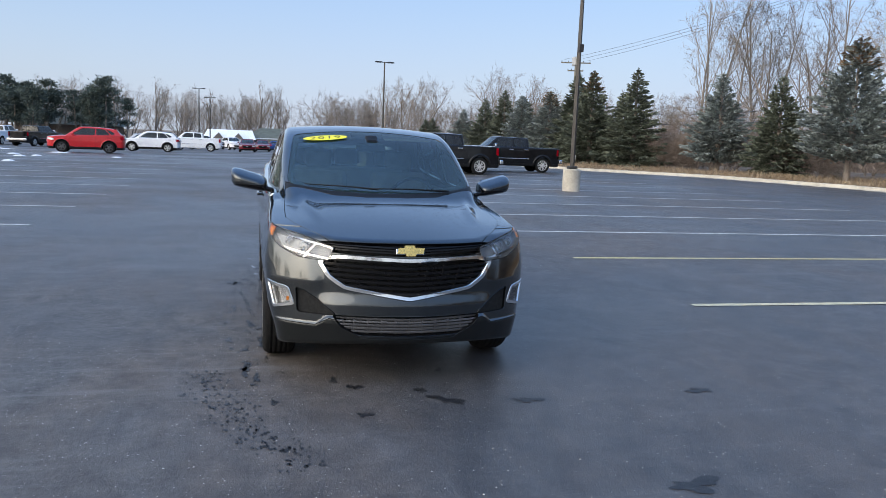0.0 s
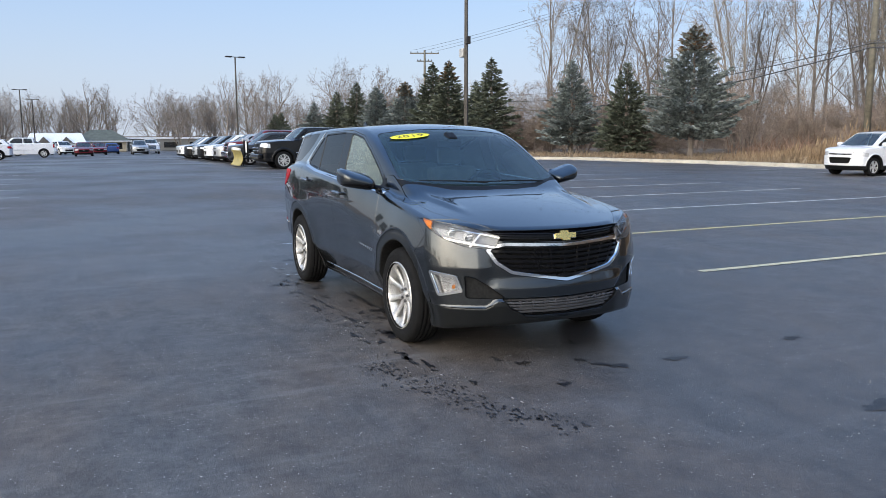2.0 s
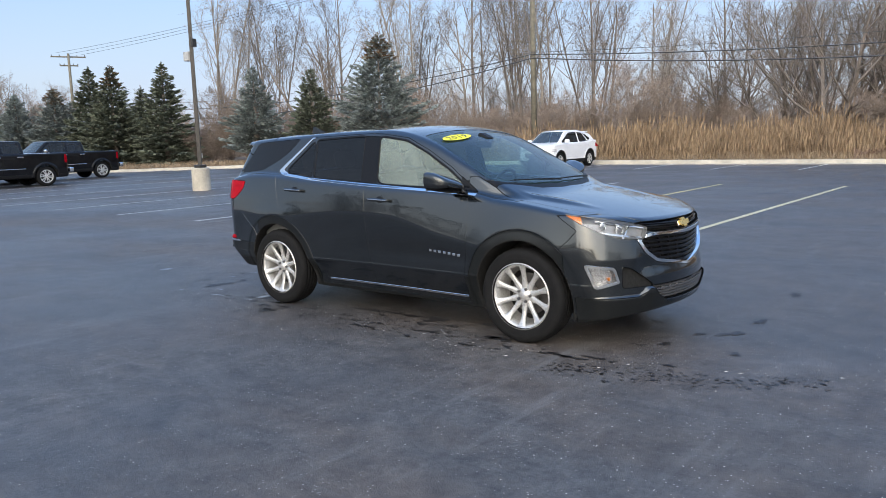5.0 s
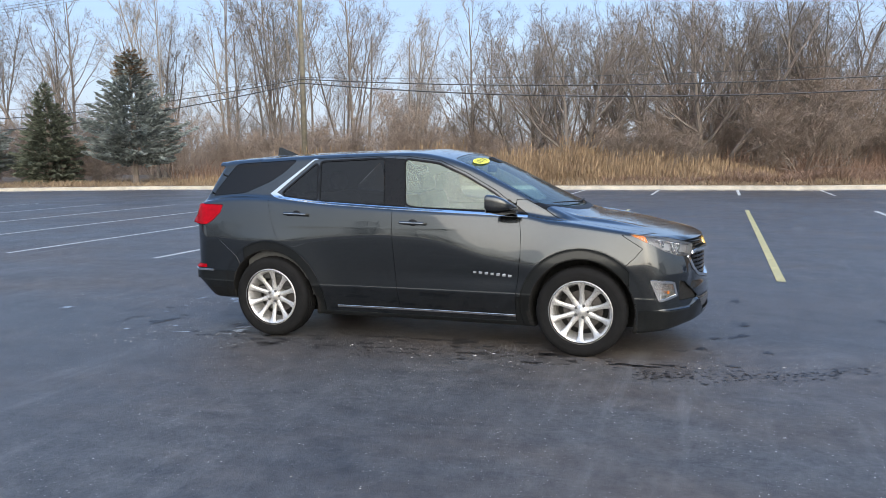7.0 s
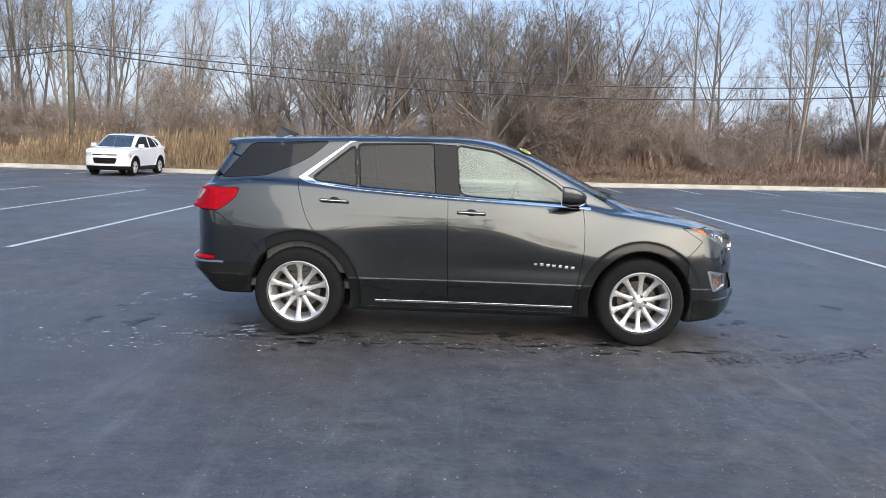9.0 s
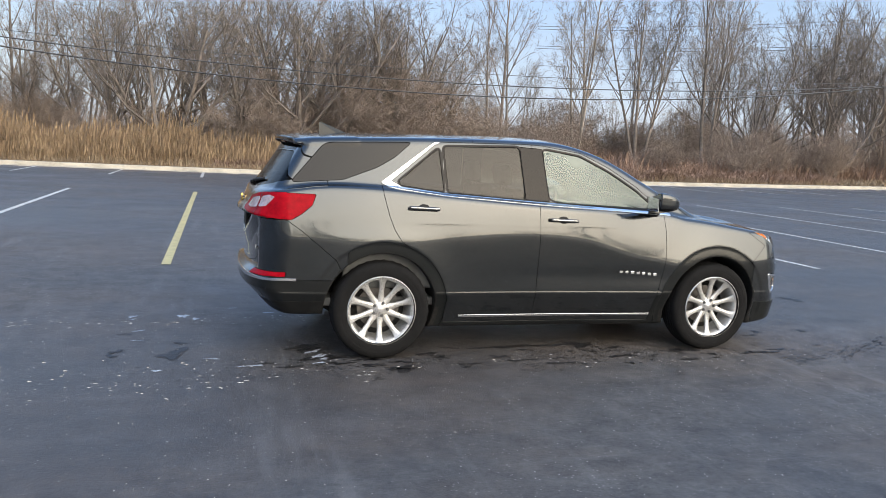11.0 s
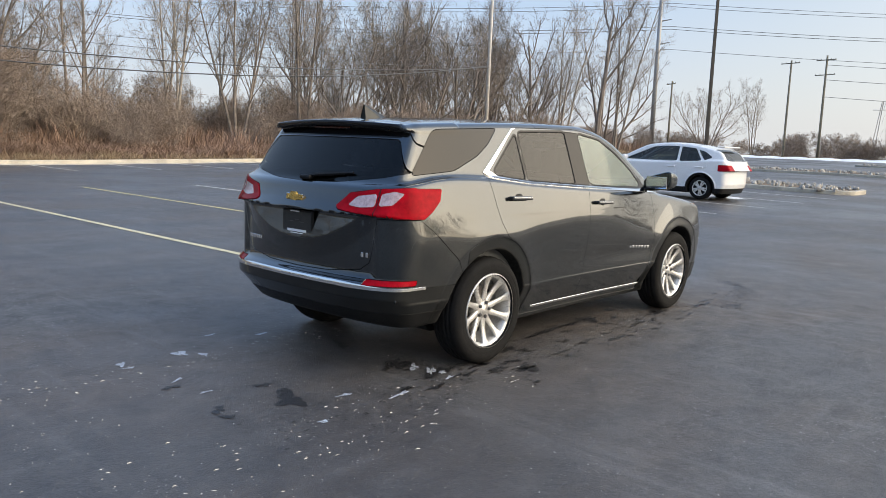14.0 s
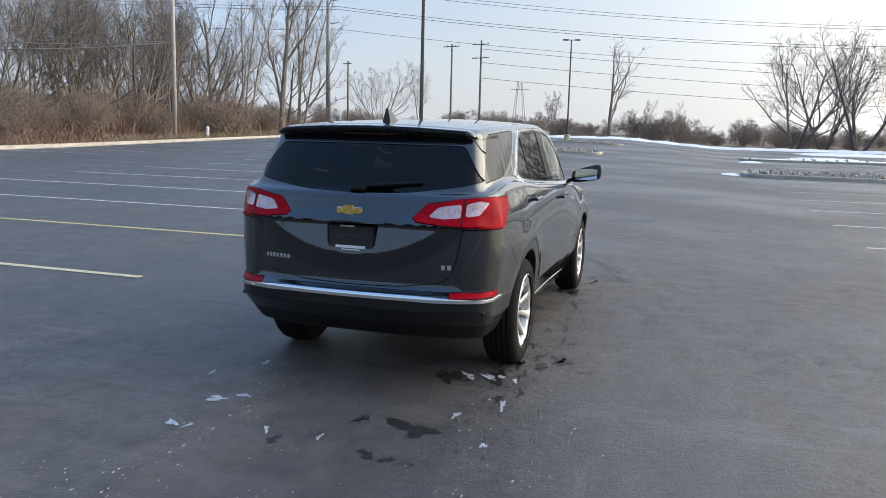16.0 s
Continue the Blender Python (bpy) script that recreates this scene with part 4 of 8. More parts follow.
    reflm = sh.cut(lambda x, y, z, n: np.maximum(np.maximum(np.abs(z - 0.607 - 0.01 * (y - 0.7)) - 0.017, 0.60 - y), np.maximum(x + 3.40, y - 0.84)))

    hood = sh.cut(plan_f("hood", 0.882))
    add("hood", hood, PAINT, "grey hood with two raised creases and water drops", centre=True, depth=0.02)
    add("front_door", sh.cut(lambda x, y, z, n: np.maximum(poly_dist(x, z, O["front_door"]), 0.4 - y)), PAINT, "grey front door with window")
    add("rear_door", sh.cut(lambda x, y, z, n: np.maximum(poly_dist(x, z, O["rear_door"]), 0.4 - y)), PAINT, "grey rear door with window")
    add("spoiler_face", sh.cut(lambda x, y, z, n: np.maximum(np.maximum(y - 0.60, 1.458 - z), np.where(((n[:, 0] < -0.40) | (n[:, 2] < -0.2)) & (x < -3.1), -0.01, 0.01)), 0.0), GLOSS_BLACK, "gloss black face under the roof spoiler", centre=True)
    add("tailgate", sh.cut(lambda x, y, z, n: np.maximum(poly_dist(y, z, O["tailgate"]), x + 3.12)), PAINT, "grey tailgate with a rear window", centre=True)
    lowrear = sh.cut(lambda x, y, z, n: np.maximum(np.maximum(z - 0.572, x + 3.015), 0.0 * y - 1))
    add("rear_lower_bumper", clip(lowrear, 0.415 - lowrear[0][:, 2]), CLAD, "dark grey lower rear bumper", centre=True)
    add("rear_valance", clip(lowrear, lowrear[0][:, 2] - 0.413), SATIN, "black undercut valance below the rear bumper", centre=True)
    add("rear_bumper", sh.cut(lambda x, y, z, n: poly_dist(x, z, O["rear_bumper"])), PAINT, "grey rear bumper", centre=True)
    lowfront = sh.cut(lambda x, y, z, n: np.maximum(z - np.interp(y, (0, 0.30, 0.44, 0.49, 0.57, 0.75, 1.0), (0.305, 0.315, 0.425, 0.434, 0.384, 0.386, 0.392)), 0.43 - x))
    add("front_lower_bumper", lowfront, CLAD, "dark lower front bumper lip", centre=True)
    add("front_bumper", sh.cut(lambda x, y, z, n: poly_dist(x, z, O["front_bumper"])), PAINT, "grey front bumper", centre=True)
    add("rocker_panel", sh.cut(lambda x, y, z, n: np.maximum(np.maximum(z - 0.46, x + 0.3), -3.2 - x)), CLAD, "dark lower sill")
    add("front_fender", sh.cut(lambda x, y, z, n: np.maximum(-0.53 - x, np.minimum(np.maximum(z - 1.13, 0.45 - y), np.maximum(z - 1.22, 0.715 - y)))), PAINT, "grey front fender")
    add("rear_fender", sh.cut(lambda x, y, z, n: np.maximum(np.maximum(x + 2.05, z - 1.60), 0.55 - y)), PAINT, "grey rear quarter panel")
    add("cowl", sh.cut(lambda x, y, z, n: np.maximum(np.maximum(-0.62 - x, z - 1.19), x - 0.2)), BLACK_PLASTIC, "black plastic cowl below the windscreen", centre=True)
    add("roof", sh.rest, PAINT, "grey roof", centre=True)

    # dark inner shell behind the gaps, open at every window and lamp
    inner = shift(half, -0.016)
    V = half[0]
    keep = np.minimum.reduce([fn(V[:, 0], V[:, 1], V[:, 2], half[1]) for fn in glassy]
                             + [fn(V[:, 0], V[:, 1], V[:, 2], half[1]) for fn in (slant_f("headlamp"), slant_f("fog"), face_f("upper_grille"), face_f("grille"), face_f("intake"))])
    inner = clip(inner, 0.004 - keep)
    add("inner_shell", inner, LINER, "black inner body shell", centre=True, depth=0)

    # dark shaded rims of the windscreen
    rim = clip(shift(sh_piece(half, plan_f("windshield", 1.08)), -0.007), 0.0 - 0.045 - np.array(plan_f("windshield", 1.08)(*sh_piece(half, plan_f("windshield", 1.08))[0].T, None)))
    add("windshield_rim", rim, LINER, "black printed rim of the windscreen", centre=True, depth=0)

    # tail lamps: red lens with clear windows
    for ob in add("tail_lamp", shift(tailm, 0.006), RED_LENS, "red tail lamp with clear reversing light", depth=0.02):
        s = 1 if ob.data.vertices[0].co.y > 0 else -1
        for poly in ([(0.475, 1.052), (0.525, 1.108), (0.648, 1.128), (0.652, 1.052), (0.56, 1.042)], [(0.675, 1.055), (0.675, 1.128), (0.745, 1.146), (0.785, 1.135), (0.745, 1.066)]):
            w = clip(shift(tailm, 0.009), poly_dist(tailm[0][:, 1], tailm[0][:, 2], rounded(poly, 3, 0.15)))
            w = clip(w, w[0][:, 0] + 3.35)
            part("clear_lens", skin("clear_lens", panel(w if s > 0 else mirrored(w), 0.004), CLEAR_RED), None, ob, "pale pinkish reversing lens")
        seam = clip(shift(tailm, 0.0085), np.maximum(np.abs(tailm[0][:, 1] - 0.662) - 0.004, tailm[0][:, 0] + 3.4))
        part("lamp_seam", skin("lamp_seam", seam if s > 0 else mirrored(seam), BLACK_PLASTIC), None, ob)
    add("bumper_reflector", shift(reflm, 0.002), RED_LENS, "red bumper reflector")

    # headlamps: dark housing, chrome bowls, clear cover
    for s in (1, -1):
        m = lampm if s > 0 else mirrored(lampm)
        lamp = part("headlamp", skin("headlamp_bowl", shift(m, -0.055), LAMP_DARK), None, car, "clear headlamp with amber corner and projector")
        part("lamp_wall", skin("lamp_wall", lamp_wall(m, 0.055), LAMP_DARK), None, lamp)
        cover = part("lamp_cover", skin("lamp_cover", panel(m, 0.004), LENS), None, lamp, "clear lamp cover")
        cover.visible_shadow = False
        u = (lampm[0][:, 0] - lampm[0][:, 1]) * R2
        z = lampm[0][:, 2]
        slant = lambda X, Y: (X - Y) * R2
        for nm, fn, half_w, mat, lab, d in (
            ("amber_corner", lambda X, Y, Z: slant(X, Y) + 0.292, 0.052, AMBER, "amber side reflector", -0.006),
            ("chrome_blade", lambda X, Y, Z: Z - 0.822 + 0.16 * slant(X, Y), 0.006, CHROME, "chrome blade", -0.022),
            ("chrome_blade", lambda X, Y, Z: Z - 0.900 + 0.20 * slant(X, Y), 0.004, CHROME, "chrome blade", -0.022),
            ("chrome_blade", lambda X, Y, Z: slant(X, Y) - 0.085 - 0.7 * (Z - 0.85), 0.006, CHROME, "chrome blade", -0.022),
        ):
            q = strip_of(shift(lampm, d), fn, half_w)
            if len(q[2]):
                part(nm, skin(nm, panel(q if s > 0 else mirrored(q), 0.014), mat), None, lamp, lab)
        for uu, zz, r in ((0.03, 0.868, 0.034), (-0.10, 0.905, 0.026)):
            k = np.argmin((u - uu) ** 2 + (z - zz) ** 2)
            p, nn = lampm[0][k] - lampm[1][k] * 0.050, lampm[1][k]
            ring = mesh_of("bowl", *lathe([(r, 0.02), (r * 1.05, 0.022), (r * 1.1, 0.018), (r * 0.95, 0.0), (0.0, -0.006)], 24), CHROME, True)
            ball = mesh_of("projector", *lathe([(r * 0.82 * math.cos(a), 0.006 + r * 0.6 * math.sin(a)) for a in (0, 0.3, 0.6, 0.9, 1.2, 1.56)], 24), LENS, True)
            aim = Vector((nn[0], nn[1] * 0.5, 0.0)).normalized()
            for nm, me in (("lamp_ring", ring), ("projector_lens", ball)):
                ob = part(nm, me, None, lamp)
                q = aim.to_track_quat("Z", "Y")
                if s < 0:
                    q = Vector((aim.x, -aim.y, aim.z)).to_track_quat("Z", "Y")
                ob.matrix_basis = Matrix.LocRotScale((p[0], s * p[1], p[2]), q, None)
        # fog lamp in its chrome frame
        m = fogm if s > 0 else mirrored(fogm)
        fog = part("fog_lamp", skin("fog_bowl", shift(m, -0.045), REFLECTOR), None, car, "fog lamp in a chrome frame with a signal bulb")
        part("lamp_wall", skin("fog_wall", lamp_wall(m, 0.045), REFLECTOR), None, fog)
        u, z = (fogm[0][:, 0] - fogm[0][:, 1]) * R2, fogm[0][:, 2]
        ringm = clip(shift(fogm, 0.003), -0.020 - poly_dist(u, z, O["fog"]))
        part("chrome_frame", skin("fog_frame", panel(ringm if s > 0 else mirrored(ringm), 0.02), CHROME), None, fog, "bright chrome frame")
        c = part("lamp_cover", skin("fog_cover", shift(m, -0.006), LENS), None, fog)
        c.visible_shadow = False
        k = np.argmin((u + 0.06) ** 2 + (z - 0.515) ** 2)
        p = fogm[0][k] - fogm[1][k] * 0.03
        b = part("bulb", mesh_of("bulb", *lathe([(0.0, 0.014), (0.009, 0.010), (0.011, 0.0), (0.008, -0.010)], 14), AMBER, True), None, fog)
        b.location = (p[0], s * p[1], p[2])
        # scoop beside it: body-coloured, its floor given a darker colour for the shade inside
        m = pocketm if s > 0 else mirrored(pocketm)
        part("air_duct", skin("pocket", shift(m, -0.030), CLAD), None, car, "body-coloured scoop beside the fog lamp, coloured dark for its shade")
        part("air_duct_wall", skin("pocket_wall", lamp_wall(m, 0.030), PAINT), None, car)

    # grilles
    for nm, m, d, lab in (("upper_grille", upperm, 0.045, "black upper grille"), ("main_grille", grillem, 0.055, "black grille with a mesh of bars"), ("lower_intake", intakem, 0.05, "black lower intake with slats")):
        g = part(nm, skin(nm, shift(both(m), -d), LINER), None, car, lab)
        part("grille_wall", skin(nm + "_wall", lamp_wall(both(m), d), BLACK_PLASTIC), None, g)
        mesh, key = both(m), {"upper_grille": "upper_grille", "main_grille": "grille", "lower_intake": "intake"}[nm]
        levels = {"upper_grille": (0.836, 0.852, 0.868, 0.884), "main_grille": (0.585, 0.617, 0.649, 0.681, 0.713, 0.745, 0.777), "lower_intake": (0.350, 0.372, 0.394, 0.416, 0.438)}[nm]
        half_w = {"upper_grille": 0.0045, "main_grille": 0.0085, "lower_intake": 0.0055}[nm]
        mat = {"upper_grille": GLOSS_BLACK, "main_grille": GLOSS_BLACK, "lower_intake": simple("grey_slat", (0.10, 0.10, 0.105), 0.4, 0.3)}[nm]
        for lv in levels:
            rise = 0.07 * (0.6 if nm != "lower_intake" else 0.2)
            q = strip_of(shift(mesh, -0.016), lambda X, Y, Z: Z - lv - rise * np.abs(Y), half_w)
            if len(q[2]):
                for piece in islands(q):
                    part("grille_bar", skin("grille_bar", panel(piece, 0.02), mat), None, g)
        if nm != "upper_grille":
            for k in range(-4, 5):
                q = strip_of(shift(mesh, -0.024), lambda X, Y, Z: Y - k * (0.105 if nm == "main_grille" else 0.085) * (1 + (Z - 0.7) * (nm == "main_grille")), 0.004)
                for piece in islands(q):
                    part("grille_rib", skin("grille_rib", panel(piece, 0.014), mat), None, g)
    ring = clip(shift(both(grillem), 0.008), -0.023 - poly_dist(np.abs(both(grillem)[0][:, 1]), both(grillem)[0][:, 2], O["grille"]))
    part("chrome_grille_frame", skin("chrome_grille_frame", panel(ring, 0.03), CHROME), None, car, "bright chrome frame round the grille")

    # emblems: plain gold crosses
    def emblem(at, s, turn, tilt=0):
        bm = bmesh.new()
        pts = [(-1, -0.22), (-0.36, -0.22), (-0.36, -0.42), (0.40, -0.42), (0.46, -0.22), (1.0, -0.22), (1.1, 0.22), (0.38, 0.22), (0.36, 0.42), (-0.40, 0.42), (-0.46, 0.22), (-0.9, 0.22)]
        bmesh.ops.contextual_create(bm, geom=[bm.verts.new((0, p[0] * s, p[1] * s)) for p in pts])
        ex = bmesh.ops.extrude_face_region(bm, geom=list(bm.faces))
        bmesh.ops.translate(bm, vec=(0.014, 0, 0), verts=[v for v in ex["geom"] if isinstance(v, bmesh.types.BMVert)])
        bmesh.ops.recalc_face_normals(bm, faces=bm.faces)
        e = part("emblem", bm, GOLD, car, "plain gold emblem with chrome edge")
        e.matrix_basis = pose(*at, 0, 0, turn) @ pose(0, 0, 0, 0, tilt, 0)
        bm = box((0.006, 2.15 * s, 0.5 * s), (0, 0, 0), 0.003)
        part("emblem_back", bm, CHROME, e)

    emblem((0.872, 0, 0.853), 0.082, 0, -24)
    emblem((solve_x(0.0, 1.072) - 0.001, 0, 1.072), 0.074, 180)

    # chrome: waist line, rear corner, sill and rear bumper strips
    outer = shift(half, 0.005)

    def limited(mesh, fn):
        return clip(mesh, fn(*mesh[0].T))

    waist_z = lambda x: np.interp(x, (-2.72, -2.62, -2.27, -1.57, -1.0, -0.43), (1.245, 1.228, 1.190, 1.150, 1.122, 1.092))
    waist = limited(strip_of(outer, lambda x, y, z: z - waist_z(x), 0.0085), lambda x, y, z: np.maximum(np.maximum(x + 0.425, -2.66 - x), 0.5 - y))
    add("window_chrome", waist, CHROME, "bright chrome strip under the windows", depth=0.006)
    corner = [(-2.745, 1.262), (-2.70, 1.236), (-2.64, 1.222), (-2.60, 1.236), (-2.680, 1.272), (-2.346, 1.546), (-2.300, 1.558), (-2.345, 1.560)]
    near = limited(outer, lambda x, y, z: np.maximum(poly_dist(x, z, corner) - 0.04, 0.5 - y))
    add("corner_chrome", limited(refine(refine(near)), lambda x, y, z: poly_dist(x, z, corner)), CHROME, "broad chrome corner behind the rear window", depth=0.006)
    sill = limited(strip_of(outer, lambda x, y, z: z - 0.287, 0.008), lambda x, y, z: np.maximum(np.maximum(x + 0.53, -2.12 - x), 0.5 - y))
    add("sill_chrome", sill, CHROME, "chrome strip along the sill", depth=0.006)
    rear_out = limited(shift(half, 0.008), lambda x, y, z: x + 3.33)
    rear_strip = strip_of(rear_out, lambda x, y, z: (z - 0.585 + 0.012 * np.clip((y - 0.4) / 0.4, 0, 1)) / (1 - 0.5 * np.clip((y - 0.5) / 0.3, 0, 1)), 0.016)
    add("rear_bumper_chrome", rear_strip, CHROME, "chrome strip across the rear bumper", depth=0.008, centre=True)

    # door handles; a black disc behind each paints the shade of a hollow
    for x, z in ((-1.368, 1.031), (-2.447, 1.092)):
        for s in (1, -1):
            y = solve_y(x, z)
            h = part("door_handle", box((0.225, 0.020, 0.027), (0, 0.028, 0), 0.010, segments=3), PAINT, car, "grey door handle with chrome edge")
            h.matrix_basis = pose(x, s * y, z, 0, 1.5 * s, 0 if s > 0 else 180)
            part("handle_strip", box((0.205, 0.004, 0.007), (0, 0.0385, 0.002), 0.0015), CHROME, h)
            cup = mesh_of("cup", *lathe([(0.0, 0.0035), (0.030, 0.0035), (0.034, 0.0)], 20, "Y"), BLACK_PLASTIC, True)
            c = part("hollow_shade", cup, None, h)
            c.scale = (1.25, 1, 0.85)
            for e in (-0.095, 0.095):
                part("handle_post", box((0.026, 0.034, 0.022), (e, 0.012, 0), 0.006), PAINT, h)

    # wing mirrors
    for s in (1, -1):
        def mfield(x, y, z):
            u = (x + 0.60 + 0.16 * (y - 0.93)) / 0.115
            v = (y - 0.975) / 0.135
            tall = 0.064 + 0.008 * v - 0.020 * np.clip(u, 0, None)
            w = (z - 1.180 - 0.030 * v + 0.012 * u) / np.maximum(tall, 0.02)
            ball = (np.sqrt(np.abs(np.clip(u, 0, None)) ** 2.2 + np.abs(v) ** 5.0 + np.abs(w) ** 3.6 + 1e-9) - 1) * 0.06
            return smax(ball, -(x + 0.668 + 0.16 * (y - 0.93)), 0.012)
        mv = tri(*surface_net(mfield, (-0.78, 0.80, 1.06), (-0.42, 1.16, 1.31), 0.0125))
        cap = mv if s > 0 else mirrored(mv)
        mir = part("wing_mirror", skin("wing_mirror", cap, PAINT), None, car, "grey wing mirror on a black foot")
        low = clip(shift(mv, 0.002), mv[0][:, 2] - 1.152)
        part("mirror_base", skin("mirror_base", low if s > 0 else mirrored(low), GLOSS_BLACK), None, mir, "gloss black lower half")
        part("mirror_foot", box((0.10, 0.13, 0.035), (-0.560, s * 0.855, 1.128), 0.014, (s * 16, 0, 0)), GLOSS_BLACK, mir)
        part("mirror_glass", box((0.006, 0.200, 0.098), (-0.6735 - 0.16 * 0.05, s * 0.975, 1.180), 0.0015, (0, 0, s * 9)), CHROME, mir, "mirror glass")
    # roof fin, wipers, high brake lamp
    fv = [(0.10, 0, 0), (-0.11, 0.024, 0), (-0.11, -0.024, 0), (-0.085, 0.0, 0.062), (-0.105, 0.004, 0.064), (-0.105, -0.004, 0.064), (0.02, 0.02, 0), (0.02, -0.02, 0), (-0.01, 0, 0.032)]
    bm = bmesh.new()
    for v in fv:
        bm.verts.new(v)
    bmesh.ops.convex_hull(bm, input=bm.verts)
    bmesh.ops.scale(bm, vec=(1.25, 1.2, 1.45), verts=bm.verts)
    bmesh.ops.translate(bm, vec=(-2.96, 0, 1.582), verts=bm.verts)
    part("roof_fin", bm, CLAD, car, "grey shark fin aerial")
    part("brake_lamp", box((0.012, 0.34, 0.016), (solve_x(0.0, 1.515) - 0.002, 0, 1.515), 0.004), DULL_RED, car, "dark red high brake lamp")
    part("rear_wiper", box((0.05, 0.10, 0.03), (solve_x(-0.02, 1.195) - 0.008, -0.02, 1.195), 0.012), BLACK_PLASTIC, car, "black rear wiper")
    part("rear_wiper", mesh_of("rear_wiper_arm", *tube([(solve_x(y, z) - 0.012, y, z) for y, z in ((-0.02, 1.205), (-0.18, 1.222), (-0.40, 1.240))], [0.012, 0.015, 0.008], 6), BLACK_PLASTIC), None, car)
    for a, b in (((-0.185, 0.50), (-0.135, -0.10)), ((-0.125, -0.05), (-0.265, -0.58))):
        p0, p1 = [np.array((x, y, solve_z(x, y) + 0.014)) for x, y in (a, b)]
        mid = (p0 + p1) / 2 + np.array((0.02, 0, 0.0))
        mid[2] = solve_z(mid[0], mid[1]) + 0.018
        part("wiper", mesh_of("wiper", *tube([tuple(p0), tuple(mid), tuple(p1)], [0.008, 0.006, 0.004], 6), BLACK_PLASTIC), None, car, "black windscreen wiper")

    # plate holder with bars in place of writing
    px = solve_x(0.0, 0.912) - 0.004
    plate = part("plate_holder", box((0.014, 0.305, 0.150), (px, 0, 0.912), 0.006), BLACK_PLASTIC, car, "black number plate holder with pale writing")
    part("plate_insert", box((0.004, 0.28, 0.125), (px - 0.009, 0, 0.912), 0.002), INK, plate)
    for y, z, w, h in ((0.0, 0.855, 0.19, 0.016), (0.0, 0.838, 0.12, 0.006), (0.02, 0.977, 0.09, 0.008)):
        part("text_bar", box((0.002, w, h), (px - 0.0125, y, z), 0.0005), INK_WHITE, plate)
    v, f = tube([(px - 0.0125, y, z) for y, z in ((-0.07, 0.910), (-0.03, 0.912), (-0.025, 0.925), (0.03, 0.925), (0.035, 0.912), (0.07, 0.91))], 0.0022, 5)
    part("plate_mark", mesh_of("plate_mark", v, f, STEEL), None, plate)
    # badges as plain bars
    badge_mat = CHROME
    for k in range(7):
        for s in (1, -1):
            x = -0.555 - 0.0485 * k
            y = solve_y(x, 0.625)
            part("badge_bar", box((0.028, 0.006, 0.020), (x, s * (y + 0.003), 0.622 + 0.0035 * k), 0.002), badge_mat, car, "chrome badge bar")
    for k in range(7):
        y = 0.580 - 0.026 * k
        part("badge_bar", box((0.005, 0.017, 0.024), (solve_x(y, 0.765) - 0.003, y, 0.765), 0.0015), badge_mat, car, "chrome badge bar")
    for y in (-0.555, -0.588):
        part("badge_bar", box((0.005, 0.022, 0.028), (solve_x(y, 0.762) - 0.003, y, 0.762), 0.0015), badge_mat, car, "chrome badge bar")
    # parking sensor dots
    for s in (1, -1):
        d = part("parking_sensor", mesh_of("sensor", *lathe([(0.0, 0.003), (0.012, 0.002), (0.013, -0.002)], 12, "X"), CLAD, True), None, car)
        d.matrix_basis = pose(solve_x(s * 0.78, 0.50) + 0.001, s * 0.78, 0.50, 0, 0, 180)

    # yellow year sticker on the windscreen
    p = np.array((-0.925, -0.375))
    cz = solve_z(*p)
    e = 0.01
    nx = -(solve_z(p[0] + e, p[1]) - solve_z(p[0] - e, p[1])) / (2 * e)
    ny = -(solve_z(p[0], p[1] + e) - solve_z(p[0], p[1] - e)) / (2 * e)
    nrm = Vector((nx, ny, 1)).normalized()
    side = Vector((0, 1, 0)) - nrm * nrm.y
    side.normalize()
    upv = nrm.cross(side)
    rot = Matrix((side, upv, nrm)).transposed().to_4x4()
    base = Matrix.Translation(Vector((p[0], p[1], cz)) + nrm * 0.0045) @ rot
    st = part("year_sticker", mesh_of("sticker", *disc_poly(0.180, 0.052, 40), STICKER), None, car, "yellow oval sticker reading 2019")
    st.matrix_basis = base
    for k, ch in enumerate("2019"):
        font = bpy.data.curves.new("year_digit", "FONT")
        font.body, font.size, font.align_x, font.align_y, font.extrude = ch, 0.092, "CENTER", "CENTER", 0.0003
        tmp = new("year_digit", font)
        dg = bpy.context.evaluated_depsgraph_get()
        me = bpy.data.meshes.new_from_object(tmp.evaluated_get(dg))
        bpy.data.objects.remove(tmp)
        me.materials.clear()
        me.materials.append(INK)
        tx = part("year_digit", me, None, st, "black digit " + ch)
        tx.matrix_basis = pose((k - 1.5) * 0.066, 0, 0.0012) @ Matrix.Diagonal((1.2, 0.85, 1, 1))

    # wheels
    for x in (0.0, -2.725):
        for s in (1, -1):
            wheel_part("wheel", (x, s * 0.764, 0.355), car, s * -1.0)

    # cabin
    inside(car)
    return car


def compact(mesh):
    """Without the corners that no triangle uses."""
    V, N, T = mesh
    used, T2 = np.unique(T, return_inverse=True)
    return V[used], N[used], T2.reshape(T.shape)


def islands(mesh):
    """The connected pieces of a mesh."""
    V, N, T = mesh
    if not len(T):
        return []
    key = np.unique(np.round(V, 4), axis=0, return_inverse=True)[1].ravel()
    lab = np.arange(key.max() + 1)
    for _ in range(200):
        old = lab.copy()
        low = lab[key[T]].min(axis=1)
        for k in range(T.shape[1]):
            np.minimum.at(lab, key[T[:, k]], low)
        lab = lab[lab]
        if (lab == old).all():
            break
    group = lab[key[T[:, 0]]]
    return [compact((V, N, T[group == gk])) for gk in np.unique(group) if (group == gk).sum() > 3]


